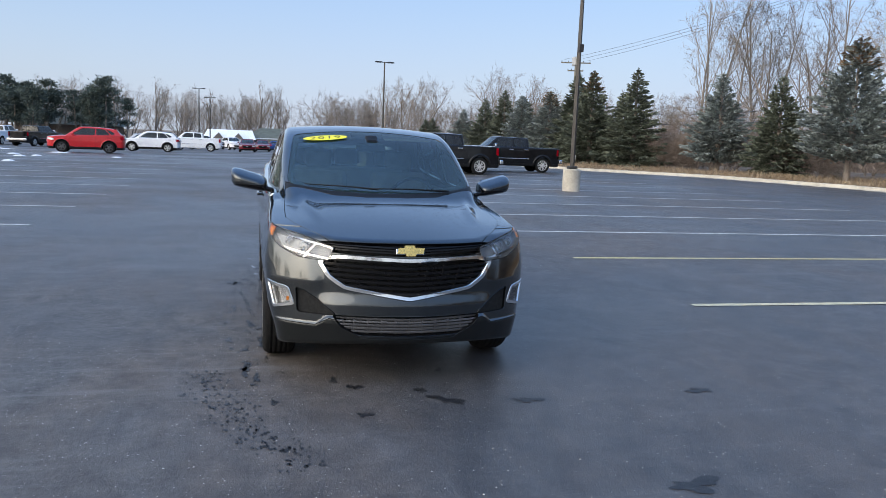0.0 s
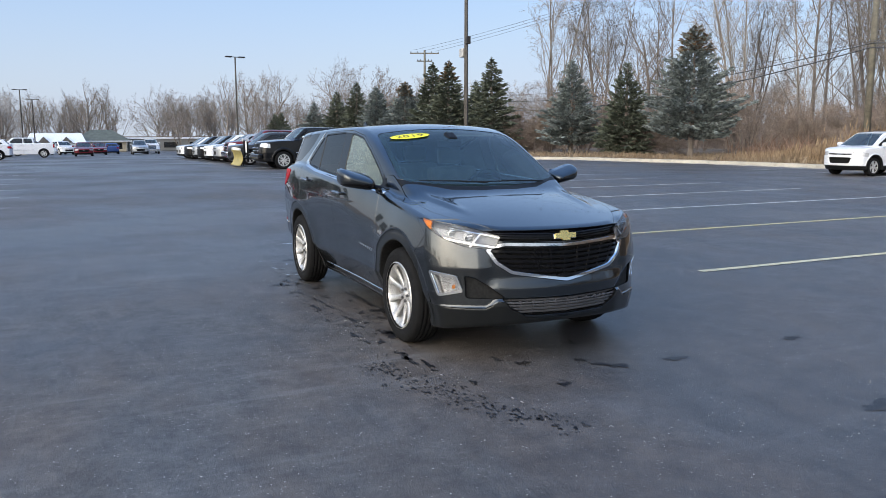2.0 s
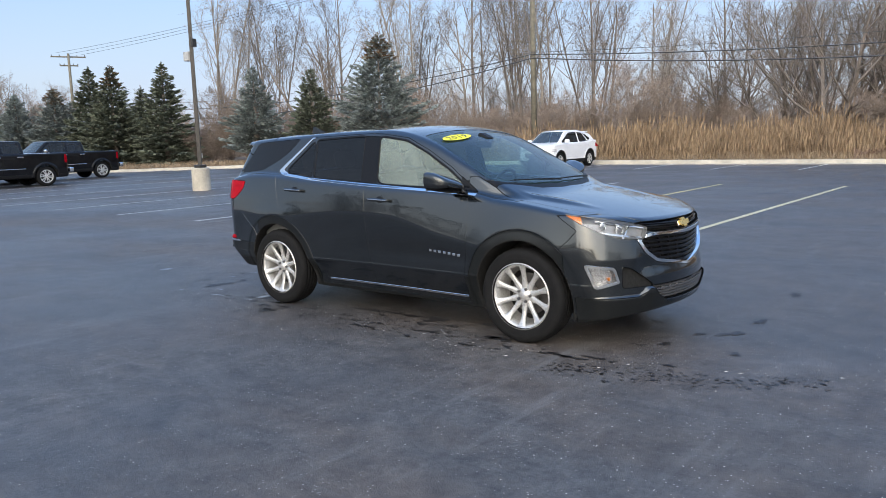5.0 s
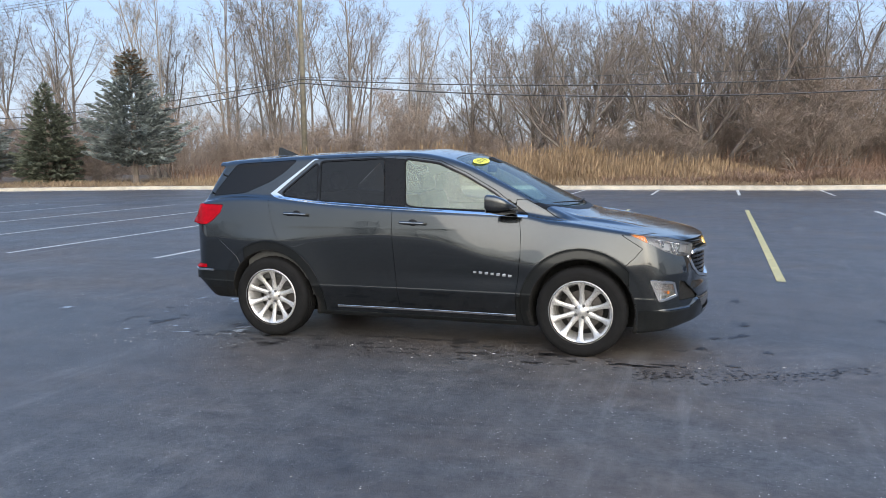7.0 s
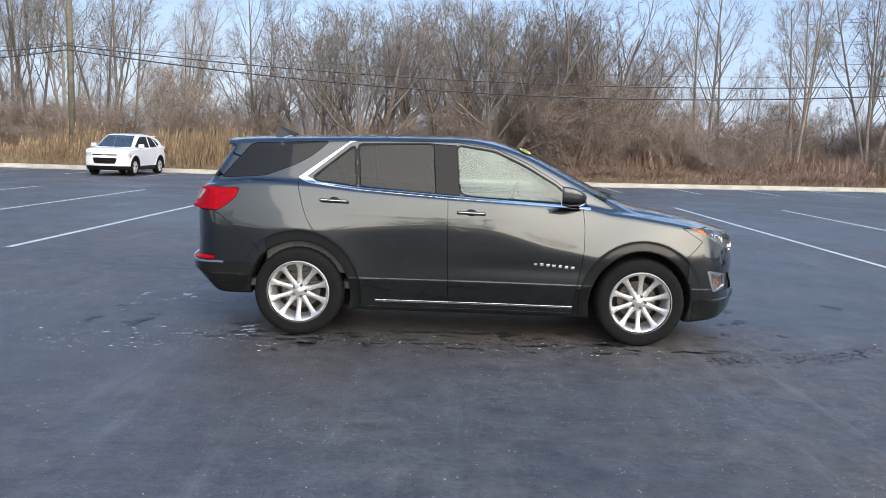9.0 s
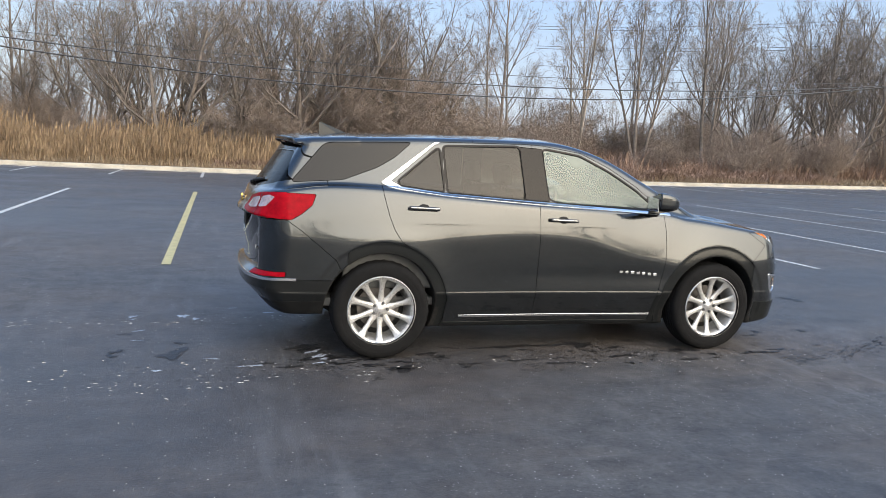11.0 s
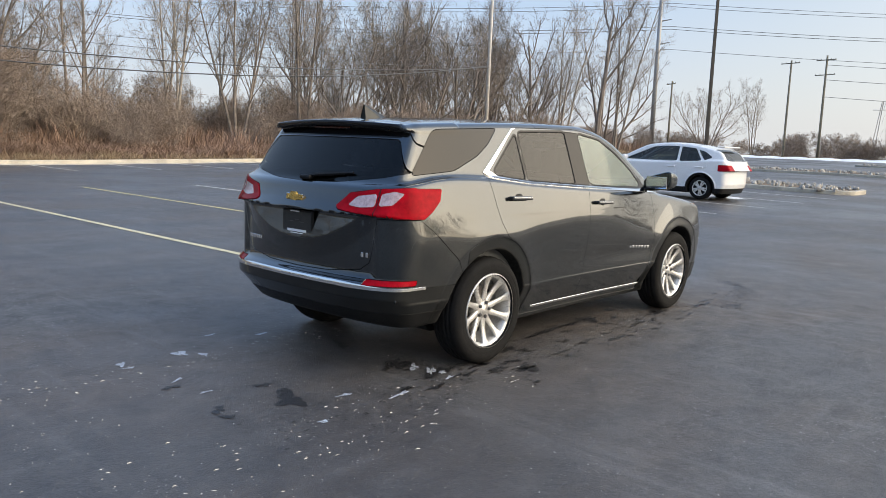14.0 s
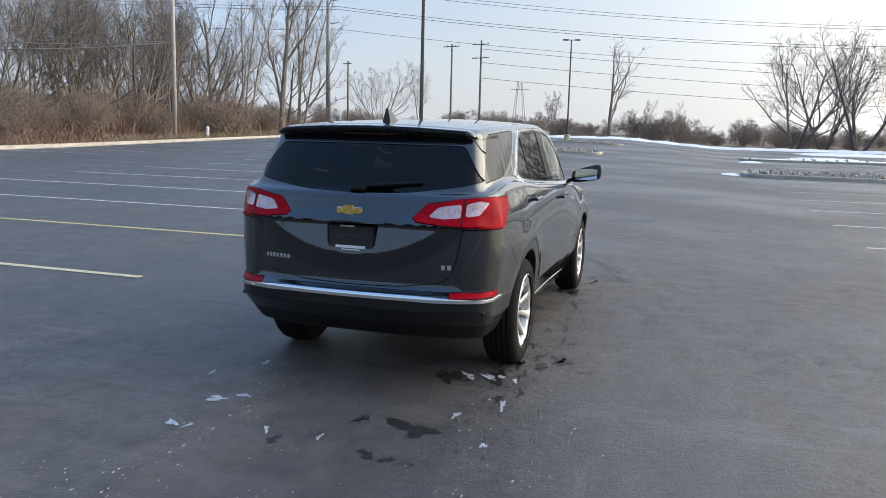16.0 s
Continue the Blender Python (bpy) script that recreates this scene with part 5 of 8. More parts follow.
def sh_piece(half, fn):
    return clip(half, fn(*half[0].T, half[1]))


def lamp_wall(mesh, depth):
    """The wall of an opening: from its edge inwards."""
    V, N, T = mesh
    p = panel(mesh, depth)
    k = len(V)
    t = p[2][len(T):]
    return weld((p[0], -p[1], t[:, ::-1]))


def bisect(f, lo, hi):
    for _ in range(30):
        m = (lo + hi) / 2
        if f(m) < 0:
            lo = m
        else:
            hi = m
    return (lo + hi) / 2


def at_field(x, y, z):
    return float(hero_field(np.array([x]), np.array([y]), np.array([z]))[0])


def solve_y(x, z):
    return bisect(lambda y: at_field(x, y, z), 0.3, 1.3)


def solve_z(x, y):
    return bisect(lambda z: at_field(x, y, z), 0.8, 2.0)


def solve_x(y, z):
    """The tail's surface."""
    return -bisect(lambda d: at_field(-d, y, z), 2.9, 4.2)


def disc_poly(a, b, n):
    return [(a * math.cos(2 * math.pi * k / n), b * math.sin(2 * math.pi * k / n), 0) for k in range(n)], [tuple(range(n))]


def inside(car):
    """Dashboard, seats, wheel and trim behind the glass."""
    part("dashboard", box((0.55, 1.36, 0.20), (-0.66, 0, 0.985), 0.06, (0, 8, 0)), TRIM_IN, car, "dark grey dashboard")
    part("cabin_floor", box((2.7, 1.5, 0.06), (-2.0, 0, 0.40), 0.01), TRIM_IN, car)
    for s in (1, -1):
        part("inner_door_trim", box((2.3, 0.05, 0.60), (-1.85, s * 0.755, 0.80), 0.02), TRIM_IN, car)
    part("load_cover", box((0.75, 1.30, 0.04), (-3.05, 0, 0.98), 0.015), TRIM_IN, car)

    def seat(x, y, w):
        s = part("seat", box((0.50, w, 0.16), (x + 0.18, y, 0.60), 0.05), CLOTH, car, "dark cloth seat")
        part("backrest", box((0.13, w, 0.62), (x - 0.12, y, 0.93), 0.05, (0, -14, 0)), CLOTH, s)
        n = 1 if w < 0.7 else 3
        for k in range(n):
            yy = y + (k - (n - 1) / 2) * 0.42
            part("headrest", box((0.09, 0.25, 0.17), (x - 0.24, yy, 1.335), 0.04, (0, -12, 0), 3), CLOTH, s)
            for q in (-0.05, 0.05):
                part("headrest_post", mesh_of("post", *tube([(x - 0.215, yy + q, 1.18), (x - 0.235, yy + q, 1.30)], 0.006, 6), STEEL), None, s)
    seat(-1.45, 0.37, 0.52)
    seat(-1.45, -0.37, 0.52)
    seat(-2.42, 0.0, 1.34)
    sw = part("steering_wheel", mesh_of("steering_wheel", *ring_mesh(0.185, 0.016, 32, 8), BLACK_PLASTIC, True), None, car, "black steering wheel")
    sw.matrix_basis = pose(-0.985, 0.37, 1.045, 0, 0, 0) @ pose(0, 0, 0, 0, -66, 0)
    part("wheel_boss", box((0.11, 0.13, 0.05), (0, 0, -0.01), 0.02), BLACK_PLASTIC, sw)
    part("wheel_spoke", box((0.035, 0.33, 0.02), (0, 0, -0.01), 0.008), BLACK_PLASTIC, sw)
    part("rear_view_mirror", box((0.03, 0.24, 0.065), (-0.93, 0.0, 1.455), 0.014), BLACK_PLASTIC, car, "black rear view mirror")
    part("mirror_housing", box((0.12, 0.10, 0.05), (-0.90, 0.0, 1.515), 0.02, (0, 26, 0)), BLACK_PLASTIC, car)
    for s in (1, -1):
        part("sun_visor", box((0.16, 0.40, 0.02), (-1.17, s * 0.34, 1.545), 0.008, (0, 12, 0)), HEADLINER, car)


def ring_mesh(R, r, n, m):
    v, f = [], []
    for i in range(n):
        a = 2 * math.pi * i / n
        for k in range(m):
            b = 2 * math.pi * k / m
            v.append(((R + r * math.cos(b)) * math.cos(a), (R + r * math.cos(b)) * math.sin(a), r * math.sin(b)))
            f.append((i * m + k, ((i + 1) % n) * m + k, ((i + 1) % n) * m + (k + 1) % m, i * m + (k + 1) % m))
    return v, f


build_hero()


def hood_drops(n, seed):
    """Low beads of water lying on the hood."""
    r = random.Random(seed)
    V, F = [], []
    for _ in range(n):
        x, y = r.uniform(-0.05, 0.60), r.uniform(0.02, 0.56)
        q = r.uniform(0.002, 0.0055)
        z = solve_z(x, y)
        e = 0.01
        sx, sy = (solve_z(x + e, y) - z) / e, (solve_z(x, y + e) - z) / e
        b = len(V)
        for rad, h in ((1.0, 0.0), (0.8, 0.28), (0.4, 0.45)):
            for k in range(8):
                a = k * math.pi / 4
                dx, dy = q * rad * math.cos(a), q * rad * 0.8 * math.sin(a)
                V.append((x + dx, y + dy, z + sx * dx + sy * dy + 0.0003 + q * h))
        for m in (0, 8):
            F += [(b + m + k, b + m + (k + 1) % 8, b + m + 8 + (k + 1) % 8, b + m + 8 + k) for k in range(8)]
        F.append(tuple(range(b + 16, b + 24)))
    drops = part("water_drops", mesh_of("water_drops", V, F, simple("water_beads", (0.03, 0.035, 0.04), 0.05, vary=0.1, coat=1.0), True))
    drops.matrix_basis = pose(0.01, 0.02, 0, 0, 0, 0.5)
    tagged(drops, "beads of water lying on the grey hood", "water", kind="stuff")


hood_drops(150, 5)


# ---- trees, brush and reeds ----
class Sticks:
    """Collects tapered sticks and thin twigs into one mesh."""

    def __init__(self, seed):
        self.r = np.random.RandomState(seed)
        self.v, self.f, self.n = [], [], 0
        self.main = []

    def stick(self, pts, rad, sides, main=False):
        pts = np.asarray(pts, float)
        k = len(pts)
        d = np.gradient(pts, axis=0)
        d /= np.maximum(np.linalg.norm(d, axis=1), 1e-9)[:, None]
        ref = np.where(np.abs(d[:, 2:3]) > 0.9, np.array([[1.0, 0, 0]]), np.array([[0, 0, 1.0]]))
        a = np.cross(d, ref)
        a /= np.maximum(np.linalg.norm(a, axis=1), 1e-9)[:, None]
        b = np.cross(d, a)
        t = np.arange(sides) * 2 * math.pi / sides
        ring = pts[:, None] + (a[:, None] * np.cos(t)[None, :, None] + b[:, None] * np.sin(t)[None, :, None]) * np.asarray(rad)[:, None, None]
        self.v.append(ring.reshape(-1, 3))
        i = np.arange(k - 1)[:, None] * sides
        j = np.arange(sides)[None]
        q = np.stack([i + j, i + (j + 1) % sides, i + sides + (j + 1) % sides, i + sides + j], -1).reshape(-1, 4) + self.n
        self.f.append(q[:, [0, 1, 2]])
        self.f.append(q[:, [0, 2, 3]])
        self.main += [main, main]
        self.n += k * sides

    def twigs(self, P, D, L, w):
        """Thin pointed twigs from P along D."""
        s = np.cross(D, self.r.normal(size=D.shape))
        s /= np.maximum(np.linalg.norm(s, axis=1), 1e-9)[:, None]
        m = len(P)
        tip = P + D * L[:, None]
        self.v.append(np.stack([P - s * w[:, None], P + s * w[:, None], tip], 1).reshape(-1, 3))
        self.f.append(np.arange(3 * m).reshape(m, 3) + self.n)
        self.main.append(False)
        self.n += 3 * m

    def meshes(self, name, mat):
        """The trunks, and all the branches and twigs."""
        v, out = np.concatenate(self.v), []
        for want in (True, False):
            f = np.concatenate([q for q, m in zip(self.f, self.main) if m == want])
            used, inv = np.unique(f, return_inverse=True)
            out.append(fast_mesh(name, v[used], inv.reshape(-1, 3), mat))
        return out


def grow(st, p, d, length, rad, level, spec):
    """One limb with its branches: p start, d heading."""
    r = st.r
    steps = (7, 5, 4, 3)[level]
    pts, q, h = [p], np.array(p, float), np.array(d, float)
    for k in range(steps):
        h = h + r.normal(size=3) * spec["wobble"][level] + np.array((0, 0, spec["up"][level]))
        h /= np.linalg.norm(h)
        q = q + h * length / steps
        pts.append(q.copy())
    pts = np.array(pts)
    st.stick(pts, rad * (1 - (1 - spec["taper"]) * np.linspace(0, 1, steps + 1)), (7, 5, 3, 3)[level], level == 0)
    if level == spec["depth"]:
        m = spec["twigs"]
        t = r.uniform(0.15, 1.0, m)
        i = np.minimum((t * steps).astype(int), steps - 1)
        f = (t * steps - i)[:, None]
        P = pts[i] * (1 - f) + pts[i + 1] * f
        D = h[None] * 0.8 + r.normal(size=(m, 3)) * 0.55 + np.array((0, 0, 0.25))
        D /= np.linalg.norm(D, axis=1)[:, None]
        L = r.uniform(0.4, 1.0, m) * spec["twig_len"]
        st.twigs(P, D, L, np.full(m, spec["twig_w"]))
        # a second order of twigs
        P2 = np.repeat(P + D * (L * 0.45)[:, None], 2, 0)
        D2 = np.repeat(D, 2, 0) + r.normal(size=(2 * m, 3)) * 0.6
        D2 /= np.linalg.norm(D2, axis=1)[:, None]
        st.twigs(P2, D2, np.repeat(L, 2) * 0.55, np.full(2 * m, spec["twig_w"] * 0.7))
        return
    n = spec["kids"][level]
    for k in range(n):
        t = spec["first"][level] + (1 - spec["first"][level]) * (k + r.uniform(0, 0.9)) / n
        i = min(int(t * steps), steps - 1)
        f = t * steps - i
        base = pts[i] * (1 - f) + pts[i + 1] * f
        a = r.uniform(0, 2 * math.pi)
        ax = np.array((math.cos(a), math.sin(a), 0))
        along = pts[i + 1] - pts[i]
        along /= np.linalg.norm(along)
        side = ax - along * ax.dot(along)
        side /= max(np.linalg.norm(side), 1e-6)
        an = radians(spec["angle"][level] + r.uniform(-10, 10))
        nd = along * math.cos(an) + side * math.sin(an)
        grow(st, base, nd, length * spec["ratio"][level] * (1.15 - 0.6 * t) * r.uniform(0.8, 1.15), rad * spec["thin"][level] * (1.1 - 0.55 * t), level + 1, spec)


POPLAR = dict(depth=3, kids=(10, 5, 4), first=(0.28, 0.25, 0.2), angle=(34, 32, 34), ratio=(0.42, 0.46, 0.5), thin=(0.38, 0.45, 0.5), wobble=(0.035, 0.10, 0.16, 0.2), up=(0.02, 0.13, 0.09, 0.05), taper=0.25, twigs=3, twig_len=0.9, twig_w=0.009)
SPREAD = dict(depth=3, kids=(6, 5, 4), first=(0.16, 0.25, 0.2), angle=(36, 34, 36), ratio=(0.66, 0.52, 0.5), thin=(0.5, 0.5, 0.5), wobble=(0.06, 0.11, 0.16, 0.2), up=(0.03, 0.10, 0.09, 0.05), taper=0.3, twigs=3, twig_len=0.8, twig_w=0.009)
THICKET = dict(depth=2, kids=(8, 6), first=(0.12, 0.2), angle=(36, 42), ratio=(0.55, 0.5), thin=(0.5, 0.5), wobble=(0.12, 0.2, 0.25), up=(0.02, 0.0, 0.0), taper=0.3, twigs=7, twig_len=0.8, twig_w=0.010)


def bare_tree_mesh(seed, height, spec, stems, trunk, spread, mat):
    st = Sticks(seed)
    for k in range(stems):
        a = 2 * math.pi * k / max(stems, 1) + st.r.uniform(-0.5, 0.5)
        lean = spread * st.r.uniform(0.5, 1.2) * (stems > 1) + 0.02
        d = np.array((math.cos(a) * lean, math.sin(a) * lean, 1.0))
        p = np.array((math.cos(a), math.sin(a), 0)) * (0.25 * (stems > 1)) + np.array((0, 0, -0.25))
        grow(st, p, d / np.linalg.norm(d), height * st.r.uniform(0.78, 1.0), trunk * st.r.uniform(0.7, 1.0), 0, spec)
    return st.meshes("bare_tree", mat)


TREE_KINDS = {}
for key, args in dict(
    poplar_a=(1, 13.0, POPLAR, 1, 0.17, 0.0, BARK_PALE), poplar_b=(2, 14.0, POPLAR, 3, 0.14, 0.16, BARK_PALE), poplar_c=(3, 12.0, POPLAR, 4, 0.12, 0.22, BARK),
    poplar_d=(4, 13.5, POPLAR, 2, 0.16, 0.12, BARK), spread_a=(5, 8.6, SPREAD, 3, 0.16, 0.40, BARK), spread_b=(6, 8.0, SPREAD, 5, 0.12, 0.45, BARK),
    spread_c=(7, 9.0, SPREAD, 1, 0.22, 0.0, BARK), thicket_a=(8, 4.2, THICKET, 9, 0.045, 0.55, BRUSH), thicket_b=(9, 3.4, THICKET, 11, 0.04, 0.75, BRUSH), thicket_c=(10, 5.2, THICKET, 8, 0.05, 0.4, BRUSH),
).items():
    TREE_KINDS[key] = bare_tree_mesh(*args)

TREE_LABEL = {"p": "tall slim leafless tree with fine upright twigs", "s": "spreading leafless tree with tangled brown twigs", "t": "low leafless thicket of brown stems"}


def put_tree(kind, x, y, scale=1.0, turn=0.0, height=1.0):
    tall = kind[0] != "t"
    z = float(ground_z(np.array(x), np.array(y)))
    t = thing("bare_tree" if tall else "bare_shrub", TREE_LABEL[kind[0]], "tree" if tall else "shrub", "bare trees beyond the kerb" if tall else "thickets beyond the kerb", (x, y, z), turn)
    t.scale = (scale, scale, scale * height)
    part("trunk" if tall else "base", TREE_KINDS[kind][0], None, t)
    part("crown", TREE_KINDS[kind][1], None, t)
    return t


rt = random.Random(11)
# tall clumps behind the spruces and along the west of the wood
for x, y, k, s in ((-57, 37, "poplar_b", 1.15), (-53, 40, "poplar_c", 1.15), (-60, 42, "poplar_a", 1.2), (-47, 42, "poplar_d", 1.05), (-44, 38, "spread_a", 1.2), (-40, 44, "poplar_c", 1.0), (-37, 40, "poplar_b", 0.98),
                   (-33, 43, "poplar_d", 1.05), (-30, 38, "poplar_a", 0.9), (-28, 42, "poplar_c", 1.05), (-25, 40, "poplar_b", 0.95), (-24, 46, "poplar_d", 1.0), (-34, 50, "poplar_b", 1.1), (-28, 52, "poplar_c", 1.1),
                   (-22, 52, "poplar_a", 1.0), (-19, 44, "poplar_b", 0.75), (-16, 50, "poplar_d", 0.9), (-14, 43, "spread_b", 0.9), (-12, 50, "poplar_c", 0.85), (-10, 41, "spread_a", 0.95),
                   (-7, 39, "spread_b", 1.0), (-4.5, 42, "spread_c", 1.0), (-2.5, 38, "spread_a", 1.0), (0.5, 40, "spread_b", 1.05), (3, 37.5, "spread_a", 0.95), (5.5, 40, "spread_c", 0.9), (7.5, 38, "spread_b", 0.85), (-6, 46, "poplar_c", 0.8),
                   (-1, 47, "poplar_d", 0.85), (4, 46, "spread_a", 1.1), (9.5, 43, "spread_b", 0.9),
                   (15.5, 48, "poplar_d", 1.0), (17.5, 51, "poplar_a", 1.0), (21, 46, "poplar_b", 1.0), (25.5, 45, "poplar_c", 1.1), (24, 52, "poplar_a", 1.05), (29.5, 42.5, "poplar_d", 1.0), (33, 48, "poplar_b", 1.0),
                   (36, 44, "spread_b", 1.05), (39, 41, "spread_a", 1.1), (43, 47, "poplar_c", 1.0), (46, 42, "spread_b", 1.2), (-117.8, 21.7, "spread_a", 1.32), (-115, 36.5, "spread_b", 1.45), (-110, 43.5, "spread_a", 1.15), (-124, 12, "spread_b", 1.0), (-119.5, 23.6, "spread_b", 1.3), (-117, 38.6, "spread_a", 1.3), (-112, 40.5, "spread_c", 1.2), (-121, 18.5, "spread_c", 1.1), (-106, 47, "spread_b", 1.2), (50, 50, "poplar_b", 1.0), (53, 44, "poplar_c", 1.0), (58, 47, "spread_a", 1.4), (62, 52, "poplar_d", 1.05),
                   (66, 44.5, "poplar_b", 1.15), (72, 43.5, "spread_c", 1.9), (75, 42.8, "poplar_b", 1.2), (78, 46, "spread_a", 1.3), (68, 50, "spread_c", 1.6), (74, 52, "spread_b", 1.1), (80, 56, "spread_a", 1.0), (31, 56, "poplar_b", 1.0), (40, 58, "poplar_d", 1.05), (55, 60, "poplar_c", 1.1),
                   (34.5, 45, "spread_b", 1.25), (41, 44, "spread_c", 1.35), (44.5, 45, "spread_a", 1.3), (48, 46, "spread_b", 1.35), (51.5, 47, "spread_a", 1.35), (56, 50, "spread_b", 1.3), (60, 49, "poplar_d", 1.1), (64, 48, "spread_a", 1.3), (37.5, 52, "poplar_d", 0.95), (47, 54, "poplar_b", 1.0)):
    put_tree(k, x, y, s, rt.uniform(0, 360), rt.uniform(0.94, 1.06))
# far and filling trees
for i in range(70):
    x = rt.uniform(-95, 105)
    y = float(kerb_y(x)) + rt.uniform(26, 75)
    put_tree(rt.choice(("poplar_a", "poplar_b", "poplar_c", "poplar_d")), x, y, rt.uniform(0.5, 0.7), rt.uniform(0, 360))
for i in range(110):
    x = rt.uniform(-26, 75)
    y = float(kerb_y(x)) + rt.uniform(4.5, 15) + (3.5 if x < -2 else 0)
    put_tree(rt.choice(("thicket_a", "thicket_b", "thicket_c")), x, y, rt.uniform(0.6, 1.05) * (0.68 if x > 9 else 1.0), rt.uniform(0, 360))
for i in range(34):
    x = rt.uniform(-72, -22)
    y = float(kerb_y(x)) + rt.uniform(9, 24)
    put_tree(rt.choice(("thicket_a", "thicket_b", "thicket_c")), x, y, rt.uniform(0.6, 1.0), rt.uniform(0, 360))
for i in range(40):
    x = rt.uniform(-100, -10)
    put_tree(rt.choice(("poplar_a", "poplar_c", "spread_a", "spread_b")), x, float(kerb_y(x)) + rt.uniform(34, 70), rt.uniform(0.55, 0.9), rt.uniform(0, 360))
for i in range(60):
    x = rt.uniform(2, 72)
    put_tree(rt.choice(("thicket_a", "thicket_b", "thicket_c")), x, float(kerb_y(x)) + rt.uniform(16, 32), rt.uniform(0.6, 0.95), rt.uniform(0, 360))
# hazy rows to the west and east
for i in range(90):
    a = rt.uniform(158, 198)
    d = rt.uniform(150, 200)
    put_tree(rt.choice(("spread_a", "spread_b", "spread_c")), 5 + d * math.cos(radians(a)), d * math.sin(radians(a)), rt.uniform(0.8, 1.25), rt.uniform(0, 360))
# more tangled crowns in the middle of the wood
for i in range(10):
    x = rt.uniform(-12, 7)
    put_tree(rt.choice(("spread_a", "spread_b")), x, float(kerb_y(x)) + rt.uniform(8, 15), rt.uniform(0.85, 1.2), rt.uniform(0, 360))
# the wood that mirrors in the car from the south
for i in range(46):
    a = rt.uniform(-138, -48)
    d = rt.uniform(74, 95)
    put_tree(rt.choice(("spread_a", "spread_b", "spread_c", "poplar_c")), d * math.cos(radians(a)), d * math.sin(radians(a)), rt.uniform(0.8, 1.2), rt.uniform(0, 360))
for az, d, k, s in ((6.5, 140, "spread_c", 1.65), (-5.8, 128, "spread_a", 1.9), (-7.5, 132, "spread_b", 1.7), (-9.5, 126, "spread_a", 2.0), (-12, 130, "poplar_c", 1.3), (-14, 126, "spread_c", 1.7), (1.8, 150, "poplar_a", 0.6), (4.0, 160, "poplar_b", 0.5),
                    (10.5, 170, "poplar_c", 0.7), (20, 150, "poplar_b", 0.9), (23, 140, "spread_b", 1.2), (-17, 120, "spread_b", 1.9), (-20, 125, "spread_a", 1.8)):
    put_tree(k, -7.5 + d * math.cos(radians(az)), -2.5 + d * math.sin(radians(az)), s, rt.uniform(0, 360))
for i in range(150):
    az = rt.uniform(-26, 32)
    d = rt.uniform(128, 175)
    put_tree(rt.choice(("thicket_a", "thicket_b", "thicket_c")), -7.5 + d * math.cos(radians(az)), -2.5 + d * math.sin(radians(az)), rt.uniform(0.5, 0.95), rt.uniform(0, 360))


def needle_mat(name, color):
    m, n, l, p = node_mat(name)
    g = n.new("ShaderNodeNewGeometry")
    c = mix_rgb(n, l, g.outputs["Random Per Island"], tuple(v * 0.55 for v in color), tuple(v * 1.45 for v in color))
    big = noise_of(n, l, 0.9, 3.0)
    c = mix_rgb(n, l, big, mix_rgb(n, l, 0.5, c, (0.02, 0.028, 0.02)), c)
    l.new(c, p.inputs["Base Color"])
    p.inputs["Roughness"].default_value = 0.75
    return m


NEEDLE_BLUE = needle_mat("blue_spruce_needles", (0.26, 0.30, 0.295))
NEEDLE_GREEN = needle_mat("green_spruce_needles", (0.150, 0.172, 0.128))
NEEDLE_PINE_HAZED = needle_mat("hazed_pine_needles", (0.070, 0.095, 0.082))
NEEDLE_BROWN = needle_mat("browned_needles", (0.17, 0.105, 0.06))


